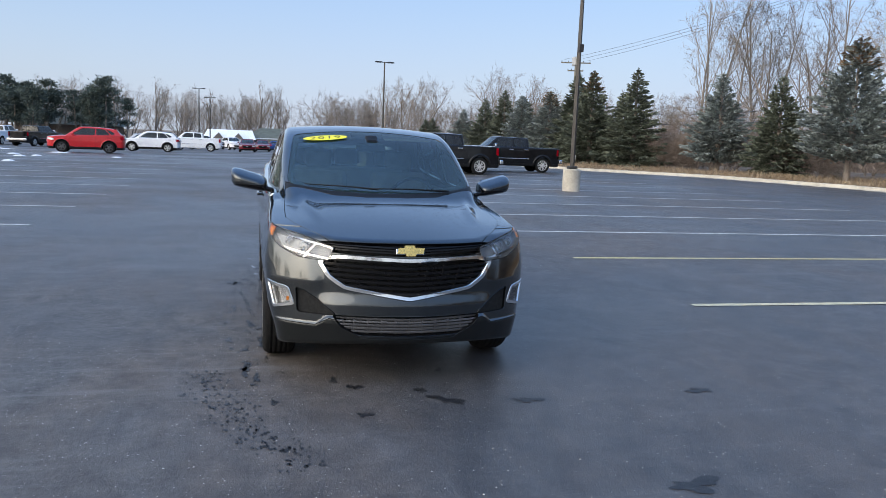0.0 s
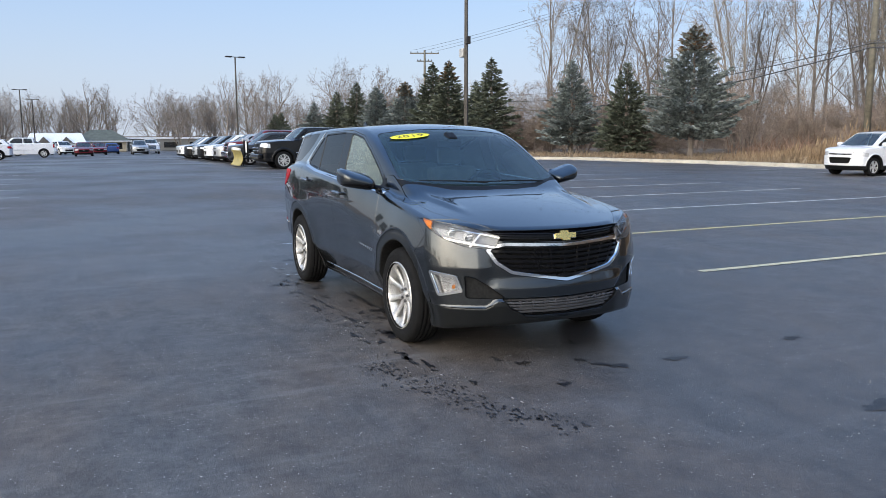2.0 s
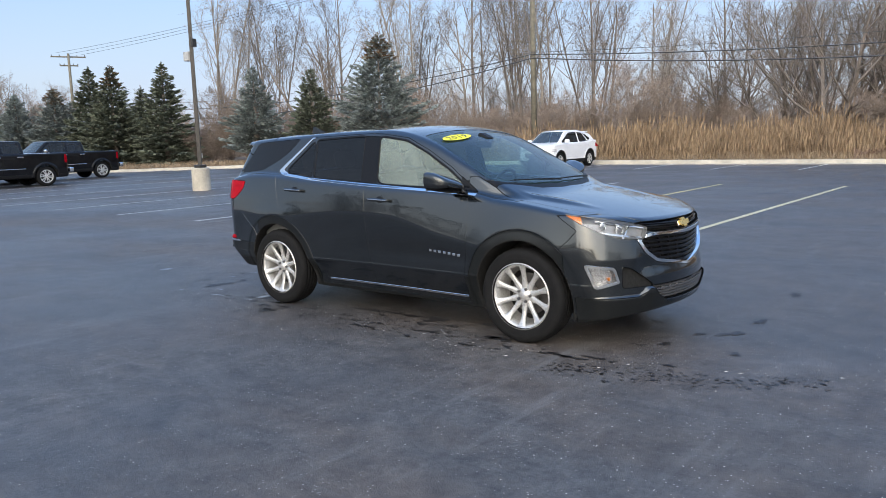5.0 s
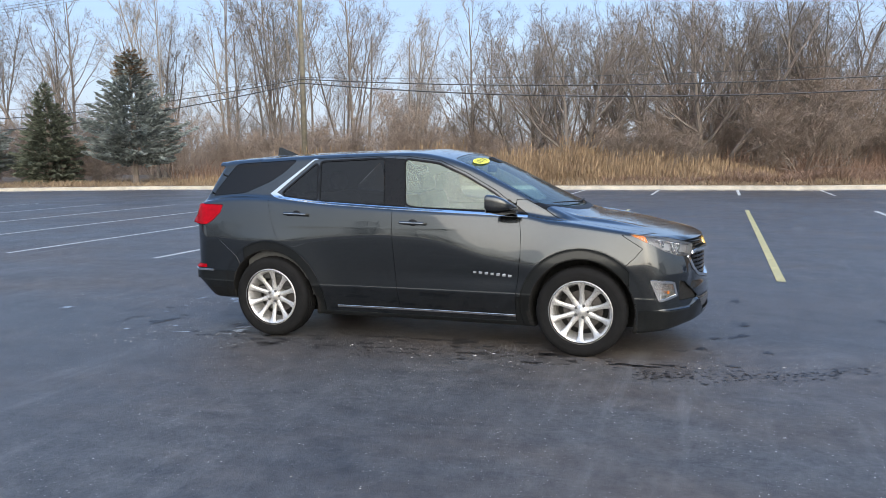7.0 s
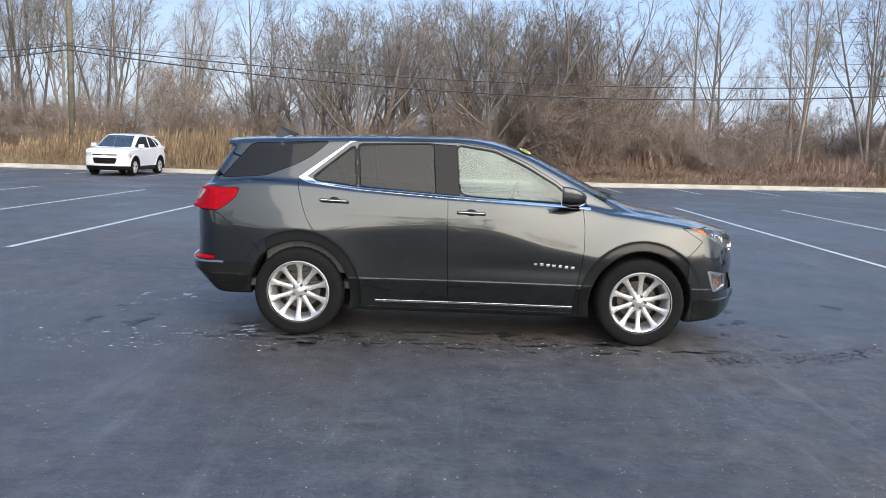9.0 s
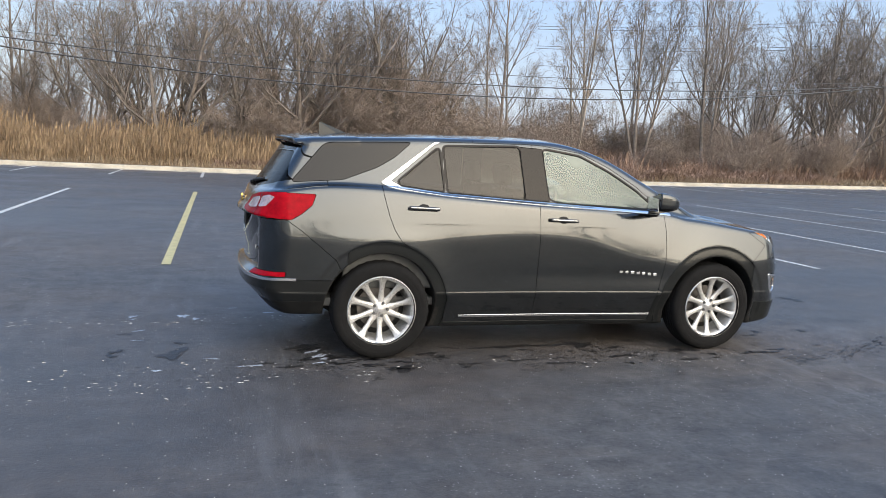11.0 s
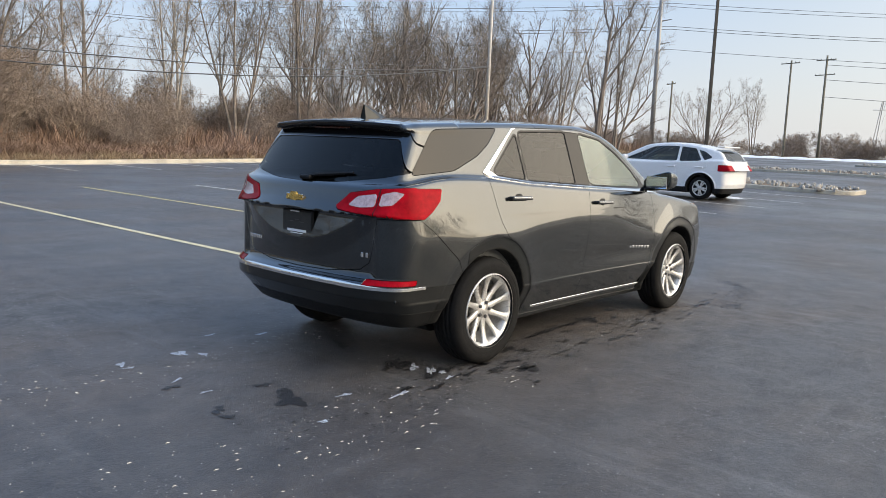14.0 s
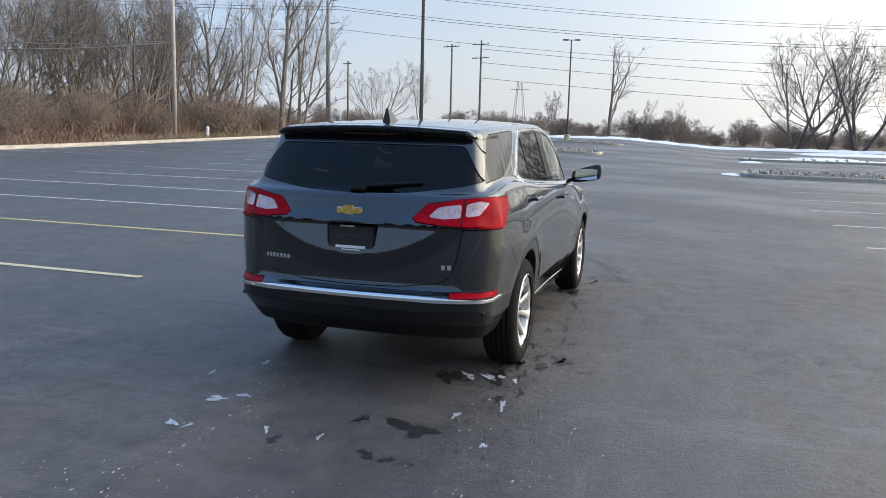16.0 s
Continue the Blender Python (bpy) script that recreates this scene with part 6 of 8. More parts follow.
def spruce_meshes(seed, h, base_r, droop, gap=0.5):
    """A trunk, and a crown of needle sprays on tiers of boughs."""
    r = np.random.RandomState(seed)
    tv, tf = tube([(0, 0, -0.2), (0, 0, gap + 0.3), (0, 0, h * 0.6), (0, 0, h * 0.97)], [0.17, 0.15, 0.08, 0.015], 7)
    P, D, S = [], [], []
    z = gap
    while z < h * 0.97:
        u = (z - gap) / (h - gap)
        R = base_r * ((1 - u) ** 0.95) * min(1.0, 0.72 + 2.2 * u) * r.uniform(0.85, 1.10) + 0.05
        n = int(max(4, 13 * (1 - u) + 4))
        a0 = r.uniform(0, 6.28)
        for k in range(n):
            a = a0 + 2 * math.pi * k / n + r.normal() * 0.22
            L = R * r.uniform(0.58, 1.18)
            rise = 0.42 * u - droop * (1 - u) + r.normal() * 0.08
            m = max(4, int(L * 24))
            t = np.sqrt(r.uniform(0.04, 1.0, m))
            x = np.stack([np.cos(a) * L * t, np.sin(a) * L * t, z + L * t * rise + 0.20 * L * t * t], 1)
            wid = 0.25 * L * (1.12 - t) + 0.04
            off = r.normal(size=m) * wid * 0.6
            x[:, 0] += -np.sin(a) * off
            x[:, 1] += np.cos(a) * off
            x[:, 2] += r.normal(size=m) * 0.035 - np.abs(off) * 0.25
            d = np.stack([np.cos(a) + 0.6 * np.sign(off) * -np.sin(a), np.sin(a) + 0.6 * np.sign(off) * np.cos(a), np.full(m, rise + 0.10)], 1) + r.normal(size=(m, 3)) * 0.28
            P.append(x), D.append(d), S.append(np.full(m, 0.14 + 0.07 * (1 - u)) * r.uniform(0.7, 1.3, m))
        z += 0.15 + 0.15 * (1 - u) * r.uniform(0.7, 1.3)
    # the upright leader
    m = 26
    t = r.uniform(0, 1, m)
    P.append(np.stack([r.normal(size=m) * 0.03, r.normal(size=m) * 0.03, h * 0.93 + t * h * 0.07], 1))
    D.append(np.stack([r.normal(size=m) * 0.5, r.normal(size=m) * 0.5, np.full(m, 0.8)], 1))
    S.append(np.full(m, 0.13) * (1.1 - 0.6 * t))
    P, D, S = np.concatenate(P), np.concatenate(D), np.concatenate(S)
    D /= np.linalg.norm(D, axis=1)[:, None]
    m = len(P)
    side = np.cross(D, r.normal(size=(m, 3)))
    side /= np.linalg.norm(side, axis=1)[:, None]
    up = np.cross(side, D)
    tip, back = P + D * S[:, None], P - D * (S * 0.5)[:, None]
    V, F = [], []
    for axis in (side, up):
        a, b = P + axis * (S * 0.30)[:, None] - D * (S * 0.1)[:, None], P - axis * (S * 0.30)[:, None] - D * (S * 0.1)[:, None]
        base = sum(len(v) for v in V)
        V.append(np.stack([back, a, tip, b], 1).reshape(-1, 3))
        q = np.arange(4 * m).reshape(m, 4) + base
        F.append(q)
    return mesh_of("spruce_trunk", tv, tf, BARK), (np.concatenate(V), np.concatenate(F))


SPRUCES = []
for seed, h, br, mat, droop, gap in ((21, 7.6, 3.2, NEEDLE_BLUE, 0.06, 1.25), (22, 6.6, 2.3, NEEDLE_BLUE, 0.12, 0.75), (23, 6.6, 2.3, NEEDLE_GREEN, 0.26, 0.35), (24, 7.4, 2.1, NEEDLE_GREEN, 0.30, 0.25), (25, 7.0, 2.1, NEEDLE_GREEN, 0.18, 0.3)):
    trunk, (cv_, cf_) = spruce_meshes(seed, h, br, droop, gap)
    SPRUCES.append((trunk, fast_mesh("spruce_crown", cv_, cf_, mat), h, cv_, cf_))


def put_spruce(i, x, y, height, label, brown=False):
    trunk, crown, h, _, _ = SPRUCES[i]
    z = float(ground_z(np.array(x), np.array(y)))
    t = thing("spruce_tree", label, "tree", "spruces along the kerb", (x, y, z), rt.uniform(0, 360))
    wide = 1.05 if not i else 1.34 if x < -48 else 1.16
    t.scale = (height / h * wide, height / h * wide, height / h)
    part("trunk", trunk, None, t)
    part("crown", crown, None, t, "drooping needle boughs")
    if brown:
        cv, cf = SPRUCES[i][3], SPRUCES[i][4]
        sel = (cv[cf[:, 0]][:, 2] > h * 0.78) & ((cf[:, 0] // 4) % 2 == 0)
        used, inv = np.unique(cf[sel], return_inverse=True)
        part("browned_top", fast_mesh("browned_top", cv[used] * np.array((1.12, 1.12, 1.01)), inv.reshape(-1, 4), NEEDLE_BROWN), None, t, "browned needles at the top")


for i, x, y, h, lab, br in ((0, -30.6, 29.9, 7.7, "broad blue-grey spruce on a short bare trunk", True), (2, -37.6, 30.6, 6.2, "green spruce with sparse boughs", False), (1, -42.0, 29.2, 6.6, "dense blue-grey spruce on a short trunk", False),
                            (3, -49.0, 26.5, 7.4, "tall slender green spruce", False), (4, -53.2, 24.8, 7.4, "green spruce with a browned top", True), (3, -57.4, 25.3, 7.8, "dark green spruce in the row", False), (1, -62.3, 24.7, 6.4, "blue-grey spruce in the row", True),
                            (1, -67, 23.6, 6.3, "blue-grey spruce in the row", False), (4, -71.6, 25.5, 6.4, "green spruce in the row", False), (3, -76, 24.7, 7.4, "green spruce in the row", False), (4, -81, 24, 6.8, "green spruce in the row", False), (1, -85, 22.5, 5.8, "blue-grey spruce in the row", False), (2, -90, 19, 4.6, "small green spruce in the row", False), (2, -95, 21, 5, "small green spruce in the row", False),
                            (4, -55.6, 28.6, 6.0, "green spruce behind the row", False), (1, -65.2, 27.4, 5.4, "blue-grey spruce behind the row", False), (2, -70.0, 28.2, 6.0, "dark green spruce behind the row", False), (1, -74.4, 28.4, 5.8, "blue-grey spruce behind the row", False), (2, -79.5, 28.0, 5.6, "dark green spruce behind the row", False), (4, -85.5, 27, 5.4, "green spruce behind the row", False)):
    put_spruce(i, x, y, h, lab, br)
def pine_meshes(seed, h):
    """A tall bare trunk under a loose crown of needle clumps."""
    r = np.random.RandomState(seed)
    lean = r.normal(size=2) * 0.3
    trunk = tube([(0, 0, -0.2), (lean[0] * 0.5, lean[1] * 0.5, h * 0.5), (lean[0], lean[1], h * 0.95)], [0.22, 0.16, 0.05], 7)
    P, D = [], []
    for k in range(24):
        u = r.uniform(0.0, 1.0) ** 0.8
        a, q = r.uniform(0, 6.28), r.uniform(0.3, 1.0) * (0.35 + 1.9 * math.sin(math.pi * (0.12 + 0.83 * u)))
        c = np.array((lean[0] + math.cos(a) * q, lean[1] + math.sin(a) * q, h * (0.36 + 0.62 * u)))
        size = np.array((0.95, 0.95, 0.50)) * r.uniform(0.7, 1.25)
        o = r.normal(size=(130, 3)) * 0.6
        P.append(c + o * size)
        D.append(o + np.array((0, 0, 0.5)) + r.normal(size=(130, 3)) * 0.5)
    P, D = np.concatenate(P), np.concatenate(D)
    D /= np.linalg.norm(D, axis=1)[:, None]
    side = np.cross(D, r.normal(size=D.shape))
    side /= np.linalg.norm(side, axis=1)[:, None]
    S = r.uniform(0.16, 0.36, len(P))[:, None]
    V = np.stack([P - D * S * 0.5, P + side * S * 0.35, P + D * S, P - side * S * 0.35], 1).reshape(-1, 3)
    return mesh_of("pine_trunk", *trunk, BARK), fast_mesh("pine_crown", V, np.arange(len(V)).reshape(-1, 4), NEEDLE_PINE_HAZED)


PINES = [pine_meshes(61 + k, h) for k, h in enumerate((10.5, 12.0, 11.2))]
# the far pines in the west, haze painted into their needle colour
for k in range(34):
    az = rt.uniform(-172, -158)
    d = rt.uniform(128, 155)
    x, y = 5 + d * math.cos(radians(az)), d * math.sin(radians(az))
    trunk, crown = PINES[k % 3]
    t = thing("pine_tree", "far pine tree in green paled for haze, with a bare lower trunk", "tree", "far pines", (x, y, gzf(x, y)), rt.uniform(0, 360))
    s = rt.uniform(0.55, 0.84)
    t.scale = (s * 1.1, s * 1.1, s)
    part("trunk", trunk, None, t)
    part("crown", crown, None, t)


def blades(n, area, height, lean, width, seed, plume=False):
    """Dry stalks over an area given as a function of the random numbers."""
    r = np.random.RandomState(seed)
    x, y, hs = area(r, n)
    z = ground_z(x, y)
    a = r.uniform(0, 6.28, n)
    h = height * hs * r.uniform(0.55, 1.1, n)
    le = lean * r.normal(size=(n, 2))
    w = width * r.uniform(0.6, 1.5, n)
    p = np.stack([x, y, z], 1)
    s = np.stack([np.cos(a) * w, np.sin(a) * w, 0 * a], 1)
    mid = p + np.stack([le[:, 0] * h * 0.4, le[:, 1] * h * 0.4, h * 0.6], 1)
    tip = p + np.stack([le[:, 0] * h, le[:, 1] * h, h], 1)
    V = np.stack([p - s, p + s, mid + s * 0.8, mid - s * 0.8, tip], 1).reshape(-1, 3)
    k = np.arange(n)[:, None] * 5
    T = np.concatenate([k + [[0, 1, 2]], k + [[0, 2, 3]], k + [[3, 2, 4]]])
    if plume:
        m = n // 3
        q = tip[:m]
        sp = np.stack([np.cos(a[:m]) * 0.03, np.sin(a[:m]) * 0.03, 0 * a[:m]], 1)
        V2 = np.stack([q - np.array((0, 0, 0.10)), q + sp, q + np.array((0.03, 0, 0.26)), q - sp], 1).reshape(-1, 3)
        kk = np.arange(m)[:, None] * 4 + len(V)
        T = np.concatenate([T, kk + [[0, 1, 2]], kk + [[0, 2, 3]]])
        V = np.concatenate([V, V2])
    return V, T


def grass_mat(name, a, b):
    m, n, l, p = node_mat(name)
    g = n.new("ShaderNodeNewGeometry")
    c = mix_rgb(n, l, g.outputs["Random Per Island"], a, b)
    big = noise_of(n, l, 0.35, 4.0)
    c = mix_rgb(n, l, big, mix_rgb(n, l, 0.45, c, (0.12, 0.075, 0.045)), c)
    l.new(c, p.inputs["Base Color"])
    p.inputs["Roughness"].default_value = 0.85
    return m


REEDS = grass_mat("dry_reeds", (0.20, 0.130, 0.075), (0.44, 0.32, 0.20))
DEAD_GRASS = grass_mat("dead_grass", (0.20, 0.14, 0.09), (0.40, 0.31, 0.20))
LITTER = grass_mat("russet_undergrowth", (0.18, 0.108, 0.080), (0.37, 0.25, 0.185))


def reed_area(r, n):
    x = r.uniform(-27, 3.5, n)
    y = kerb_y(x) + 2.0 + r.uniform(0, 1, n) ** 1.3 * 6.5
    hs = np.clip((x + 27) / 7, 0.25, 1) * np.clip((4.5 - x) / 7, 0.35, 1) * (0.70 + 0.22 * np.sin(x * 1.3) * np.sin(x * 0.47 + 1) + 0.16 * np.sin(x * 3.7 + y * 2.1) + 0.10 * np.sin(x * 8.3 - y * 3.0)) * np.clip((y - kerb_y(x) - 1.2) / 2.0, 0.5, 1)
    return x, y, hs


def verge_area(x0, x1, d0, d1):
    def f(r, n):
        x = r.uniform(x0, x1, n)
        y = kerb_y(x) + d0 + r.uniform(0, 1, n) ** 1.5 * (d1 - d0)
        return x, y, 0.5 + 0.5 * np.abs(np.sin(x * 0.9) * np.cos(y * 0.7 + x * 0.2))
    return f


for nm, data, mat, lab in (
    ("reeds", blades(30000, reed_area, 1.75, 0.24, 0.013, 31, True), REEDS, "tall dry golden reeds beyond the kerb"),
    ("dead_grass", blades(22000, verge_area(-60, 10, 0.3, 7), 0.42, 0.5, 0.012, 32), DEAD_GRASS, "matted dead grass on the verge"),
    ("dead_grass", blades(24000, verge_area(0, 85, 0.3, 9), 0.42, 0.6, 0.014, 33), DEAD_GRASS, "matted dead grass on the verge"),
    ("undergrowth", blades(30000, verge_area(-4, 32, 1.6, 9), 0.75, 0.7, 0.018, 34), LITTER, "russet winter undergrowth below the trees"),
    ("undergrowth", blades(26000, verge_area(-30, 90, 6, 18), 1.7, 0.4, 0.020, 35), LITTER, "brown winter undergrowth in the wood"),
):
    tagged(part(nm, fast_mesh(nm, data[0], data[1], mat)), lab, "grass", kind="stuff")
# a far low bank of brush closes the view under the crowns
bank = blades(36000, verge_area(-80, 115, 30, 62), 4.6, 0.28, 0.022, 36)
tagged(part("far_brush", fast_mesh("far_brush", bank[0], bank[1], BRUSH)), "far bank of bare grey-brown brush behind the trees", "shrub", kind="stuff")


# ---- poles and wires ----
def lamp_post(x, y, h, label, base=True, heads=2, turn=0.0, gear=False, group="lamp posts"):
    z = gzf(x, y)
    t = thing("lamp_post", label, "lamp post", group, (x, y, z), turn)
    b = 0.75 if base else 0.02
    if base:
        v, f = lathe([(0.0, 0.0), (0.30, 0.0), (0.30, 0.70), (0.285, 0.74), (0.26, 0.75), (0.0, 0.75)], 28)
        part("concrete_base", mesh_of("concrete_base", v, f, CONCRETE, False), None, t, "stained round concrete base")
        part("base_plate", box((0.30, 0.30, 0.10), (0, 0, 0.80), 0.03), POLE_PAINT, t)
    part("pole", mesh_of("pole", *tube([(0, 0, b), (0, 0, b + 1), (0, 0, h)], [0.085, 0.083, 0.060], 4), POLE_PAINT), None, t, "square dark bronze pole")
    for s in ((-1, 1) if heads == 2 else (1,)):
        hd = part("lamp_head", box((0.55, 0.32, 0.10), (s * 0.55, 0, h - 0.02), 0.03), POLE_PAINT, t, "flat dark lamp head")
        part("diffuser", box((0.40, 0.24, 0.015), (s * 0.55, 0, h - 0.076), 0.004), simple("lamp_diffuser", (0.6, 0.6, 0.58), 0.3), hd)
        part("arm", box((0.34, 0.06, 0.06), (s * 0.20, 0, h - 0.03), 0.01), POLE_PAINT, t)
    if gear:
        part("junction_box", box((0.16, 0.12, 0.26), (0.0, -0.14, 4.75), 0.02), POLE_PAINT, t)
        part("camera_box", box((0.20, 0.28, 0.30), (0.0, 0.22, 4.35), 0.03), simple("grey_box", (0.42, 0.42, 0.41), 0.5), t, "grey camera box")
        part("notice", box((0.012, 0.10, 0.14), (0.075, 0.0, 1.15), 0.002), INK_WHITE, t, "small white notice")
    return t


lamp_post(-19.40, 9.45, 9.6, "dark square lamp post on a round concrete base", turn=90, gear=True)
lamp_post(24.45, 9.63, 9.6, "dark square lamp post on a round concrete base", turn=90)
lamp_post(68, 10.3, 9.6, "dark twin-headed lamp post in the east of the lot", turn=100)
lamp_post(-62, 9.4, 8.3, "dark twin-headed lamp post behind the parked cars", turn=100)
lamp_post(-105, -8.9, 8.0, "far dark lamp post", turn=90)
lamp_post(-112, -7.9, 7.2, "far dark lamp post", turn=90)


def wooden_pole(x, y, h, label, arms=((0.4, 1.2),), r=0.15, turn=0.0, lean=0.0, mat=None):
    z = float(ground_z(np.array(x), np.array(y)))
    t = thing("utility_pole", label, "utility pole", "utility poles", (x, y, z), turn)
    part("pole", mesh_of("pole", *tube([(0, 0, -0.2), (lean * h * 0.5, 0, h * 0.5), (lean * h, 0, h)], [r, r * 0.88, r * 0.68], 10), mat or POLE_WOOD, True), None, t, "round weathered wooden pole")
    for drop, half in arms:
        a = part("crossarm", box((half * 2, 0.10, 0.12), (lean * h, 0.16, h - drop), 0.01), POLE_WOOD, t, "wooden crossarm")
        for q in (-0.95, -0.5, 0.5, 0.95):
            ins = part("insulator", mesh_of("insulator", *lathe([(0.0, 0.0), (0.035, 0.0), (0.045, 0.05), (0.02, 0.09), (0.04, 0.12), (0.0, 0.15)], 10), STEEL, True), None, a)
            ins.location = (lean * h + q * half, 0.16, h - drop + 0.06)
    return t


wooden_pole(-20.56, 31.66, 12.3, "tall bare wooden utility pole beyond the kerb", ((0.3, 1.1),), 0.17, 20)
wooden_pole(-71, 30.5, 10.3, "wooden utility pole with two crossarms", ((0.3, 1.5), (1.1, 0.8)), 0.16, 70)
wooden_pole(40, 33.9, 13.0, "pale leaning pole beside the kerb", (), 0.15, 0, 0.012, simple("pale_pole", (0.42, 0.40, 0.37), 0.8))
wooden_pole(107, 34.5, 13.5, "far wooden pole with a crossarm", ((0.4, 1.5),), 0.17, 70)
wooden_pole(109, 30.5, 14.2, "far wooden pole with two crossarms", ((0.6, 1.5), (2.6, 1.5)), 0.19, 70)
wooden_pole(95, 46, 9.8, "far weathered wooden pole", ((0.4, 1.0),), 0.15, 60)
steel_pole = wooden_pole(125, 64, 31, "tall grey steel transmission pole", (), 0.45, 0, 0, simple("grey_steel_pole", (0.30, 0.31, 0.32), 0.5, 0.4))
for dz in (4, 8, 12):
    part("davit_arm", mesh_of("davit_arm", *tube([(0, 0, 31 - dz), (1.6, -1.4, 31 - dz + 0.5)], [0.14, 0.06], 6), STEEL), None, steel_pole)


def wire(a, b, sag, r=0.014, steps=24):
    pts = []
    for k in range(steps + 1):
        t = k / steps
        pts.append((a[0] + (b[0] - a[0]) * t, a[1] + (b[1] - a[1]) * t, a[2] + (b[2] - a[2]) * t - sag * 4 * t * (1 - t)))
    return tagged(part("wire", mesh_of("wire", *tube(pts, r, 4, False), STEEL)), "thin dark overhead wire", "wire", "overhead wires")


P0, P1, P2 = (-20.56, 31.5), (-71, 30.5), (40, 33.8)
for z0, zw, ze, sag, west, r in ((5.80, 5.6, 7.17, 1.67, 1.5, 0.026), (5.60, 5.1, 7.26, 2.2, 1.9, 0.030), (5.90, 5.8, 7.25, 1.22, 1.1, 0.012)):
    wire((*P0, z0), (*P1, zw), west, r)
    wire((*P0, z0), (*P2, ze), sag, r)
for k, dy in enumerate((-0.9, 0.0, 0.9)):
    wire((-20.56 + dy, 31.6, 12.2), (-71, 30.5 + dy * 1.4, 10.2), 0.5, 0.012)
    wire((-20.56 + dy, 31.6, 12.2), (40, 34.0 + dy, 12.6), 1.0, 0.010)
for k, (h, r) in enumerate(((27.5, 0.035), (26.9, 0.035), (23.5, 0.04), (23.0, 0.04), (19.5, 0.035))):
    wire((126.5, 62.6, h), (190, -60, h - 1.5), 2.2, r)
    wire((126.5, 62.6, h), (60, 150, h), 2.0, r)
for k, z in enumerate((13.9, 11.9, 9.6)):
    wire((109, 30.5, z), (150, -70, z - 2.5), 1.2, 0.03)
# far lattice tower, its steel made pale to paint in the haze
HAZED_STEEL = simple("hazed_lattice_steel", (0.40, 0.41, 0.42), 0.6, 0.3, vary=0.1)
tw = thing("lattice_tower", "far lattice tower in grey steel paled for haze", "tower", at=(330, 74, 0))
for sx in (-1, 1):
    for sy in (-1, 1):
        part("leg", mesh_of("leg", *tube([(sx * 3, sy * 3, 0), (sx * 0.8, sy * 0.8, 23)], 0.16, 4), HAZED_STEEL), None, tw)
for h in (5, 10, 15, 20):
    part("brace", mesh_of("brace", *tube([(-3 + h * 0.095, 0, h), (3 - h * 0.095, 0, h + 3)], 0.10, 4), HAZED_STEEL), None, tw)
part("crossarm", mesh_of("crossarm", *tube([(0, -4, 20), (0, 4, 20)], 0.12, 4), HAZED_STEEL), None, tw)


# ---- parked vehicles ----
# the pale film brightens parked windscreens, painting in reflected sky
SCREEN = glass_mat("parked_windscreen", (0.42, 0.58, 0.60), dirt_sheen=0.10, ior=1.75, film_color=(0.40, 0.48, 0.50))
TINT = glass_mat("parked_car_glass", (0.20, 0.24, 0.24))
RIM_DARK = simple("dark_alloy", (0.10, 0.10, 0.105), 0.35, 0.6, vary=0.2)
KINDS = dict(
    # front, rear: overhang ends from the middle; ws0, ws1: windscreen foot and head; bl0, bl1: rear glass foot and head
    small_suv=dict(quarter=1, front=2.12, rear=-2.12, w=0.88, roof=1.64, belt=1.06, hood=1.07, nose=0.90, wb=2.55, tyre=0.335, ws0=1.36, ws1=0.34, bl0=-2.06, bl1=-1.45, floor=0.21, arch=0.40, arc=0.095),
    suv=dict(quarter=1, front=2.38, rear=-2.38, w=0.94, roof=1.70, belt=1.12, hood=1.10, nose=0.96, wb=2.82, tyre=0.37, ws0=1.24, ws1=0.30, bl0=-2.28, bl1=-1.70, floor=0.23, arch=0.43, arc=0.055),
    hatch=dict(front=2.08, rear=-2.08, w=0.88, roof=1.60, belt=1.03, hood=1.04, nose=0.82, wb=2.60, tyre=0.325, ws0=1.58, ws1=0.30, bl0=-2.05, bl1=-1.60, floor=0.18, arch=0.385, arc=0.105, quarter=1),
    sedan=dict(front=2.40, rear=-2.40, w=0.91, roof=1.46, belt=0.96, hood=0.98, nose=0.78, wb=2.80, tyre=0.33, ws0=1.05, ws1=0.25, bl0=-2.05, bl1=-1.15, floor=0.20, arch=0.39),
    pickup=dict(front=2.93, rear=-2.93, w=1.01, roof=1.89, belt=1.33, hood=1.32, nose=1.18, wb=3.65, tyre=0.40, ws0=1.42, ws1=0.70, bl0=-1.12, bl1=-1.02, floor=0.34, arch=0.47, bed=1.34),
)


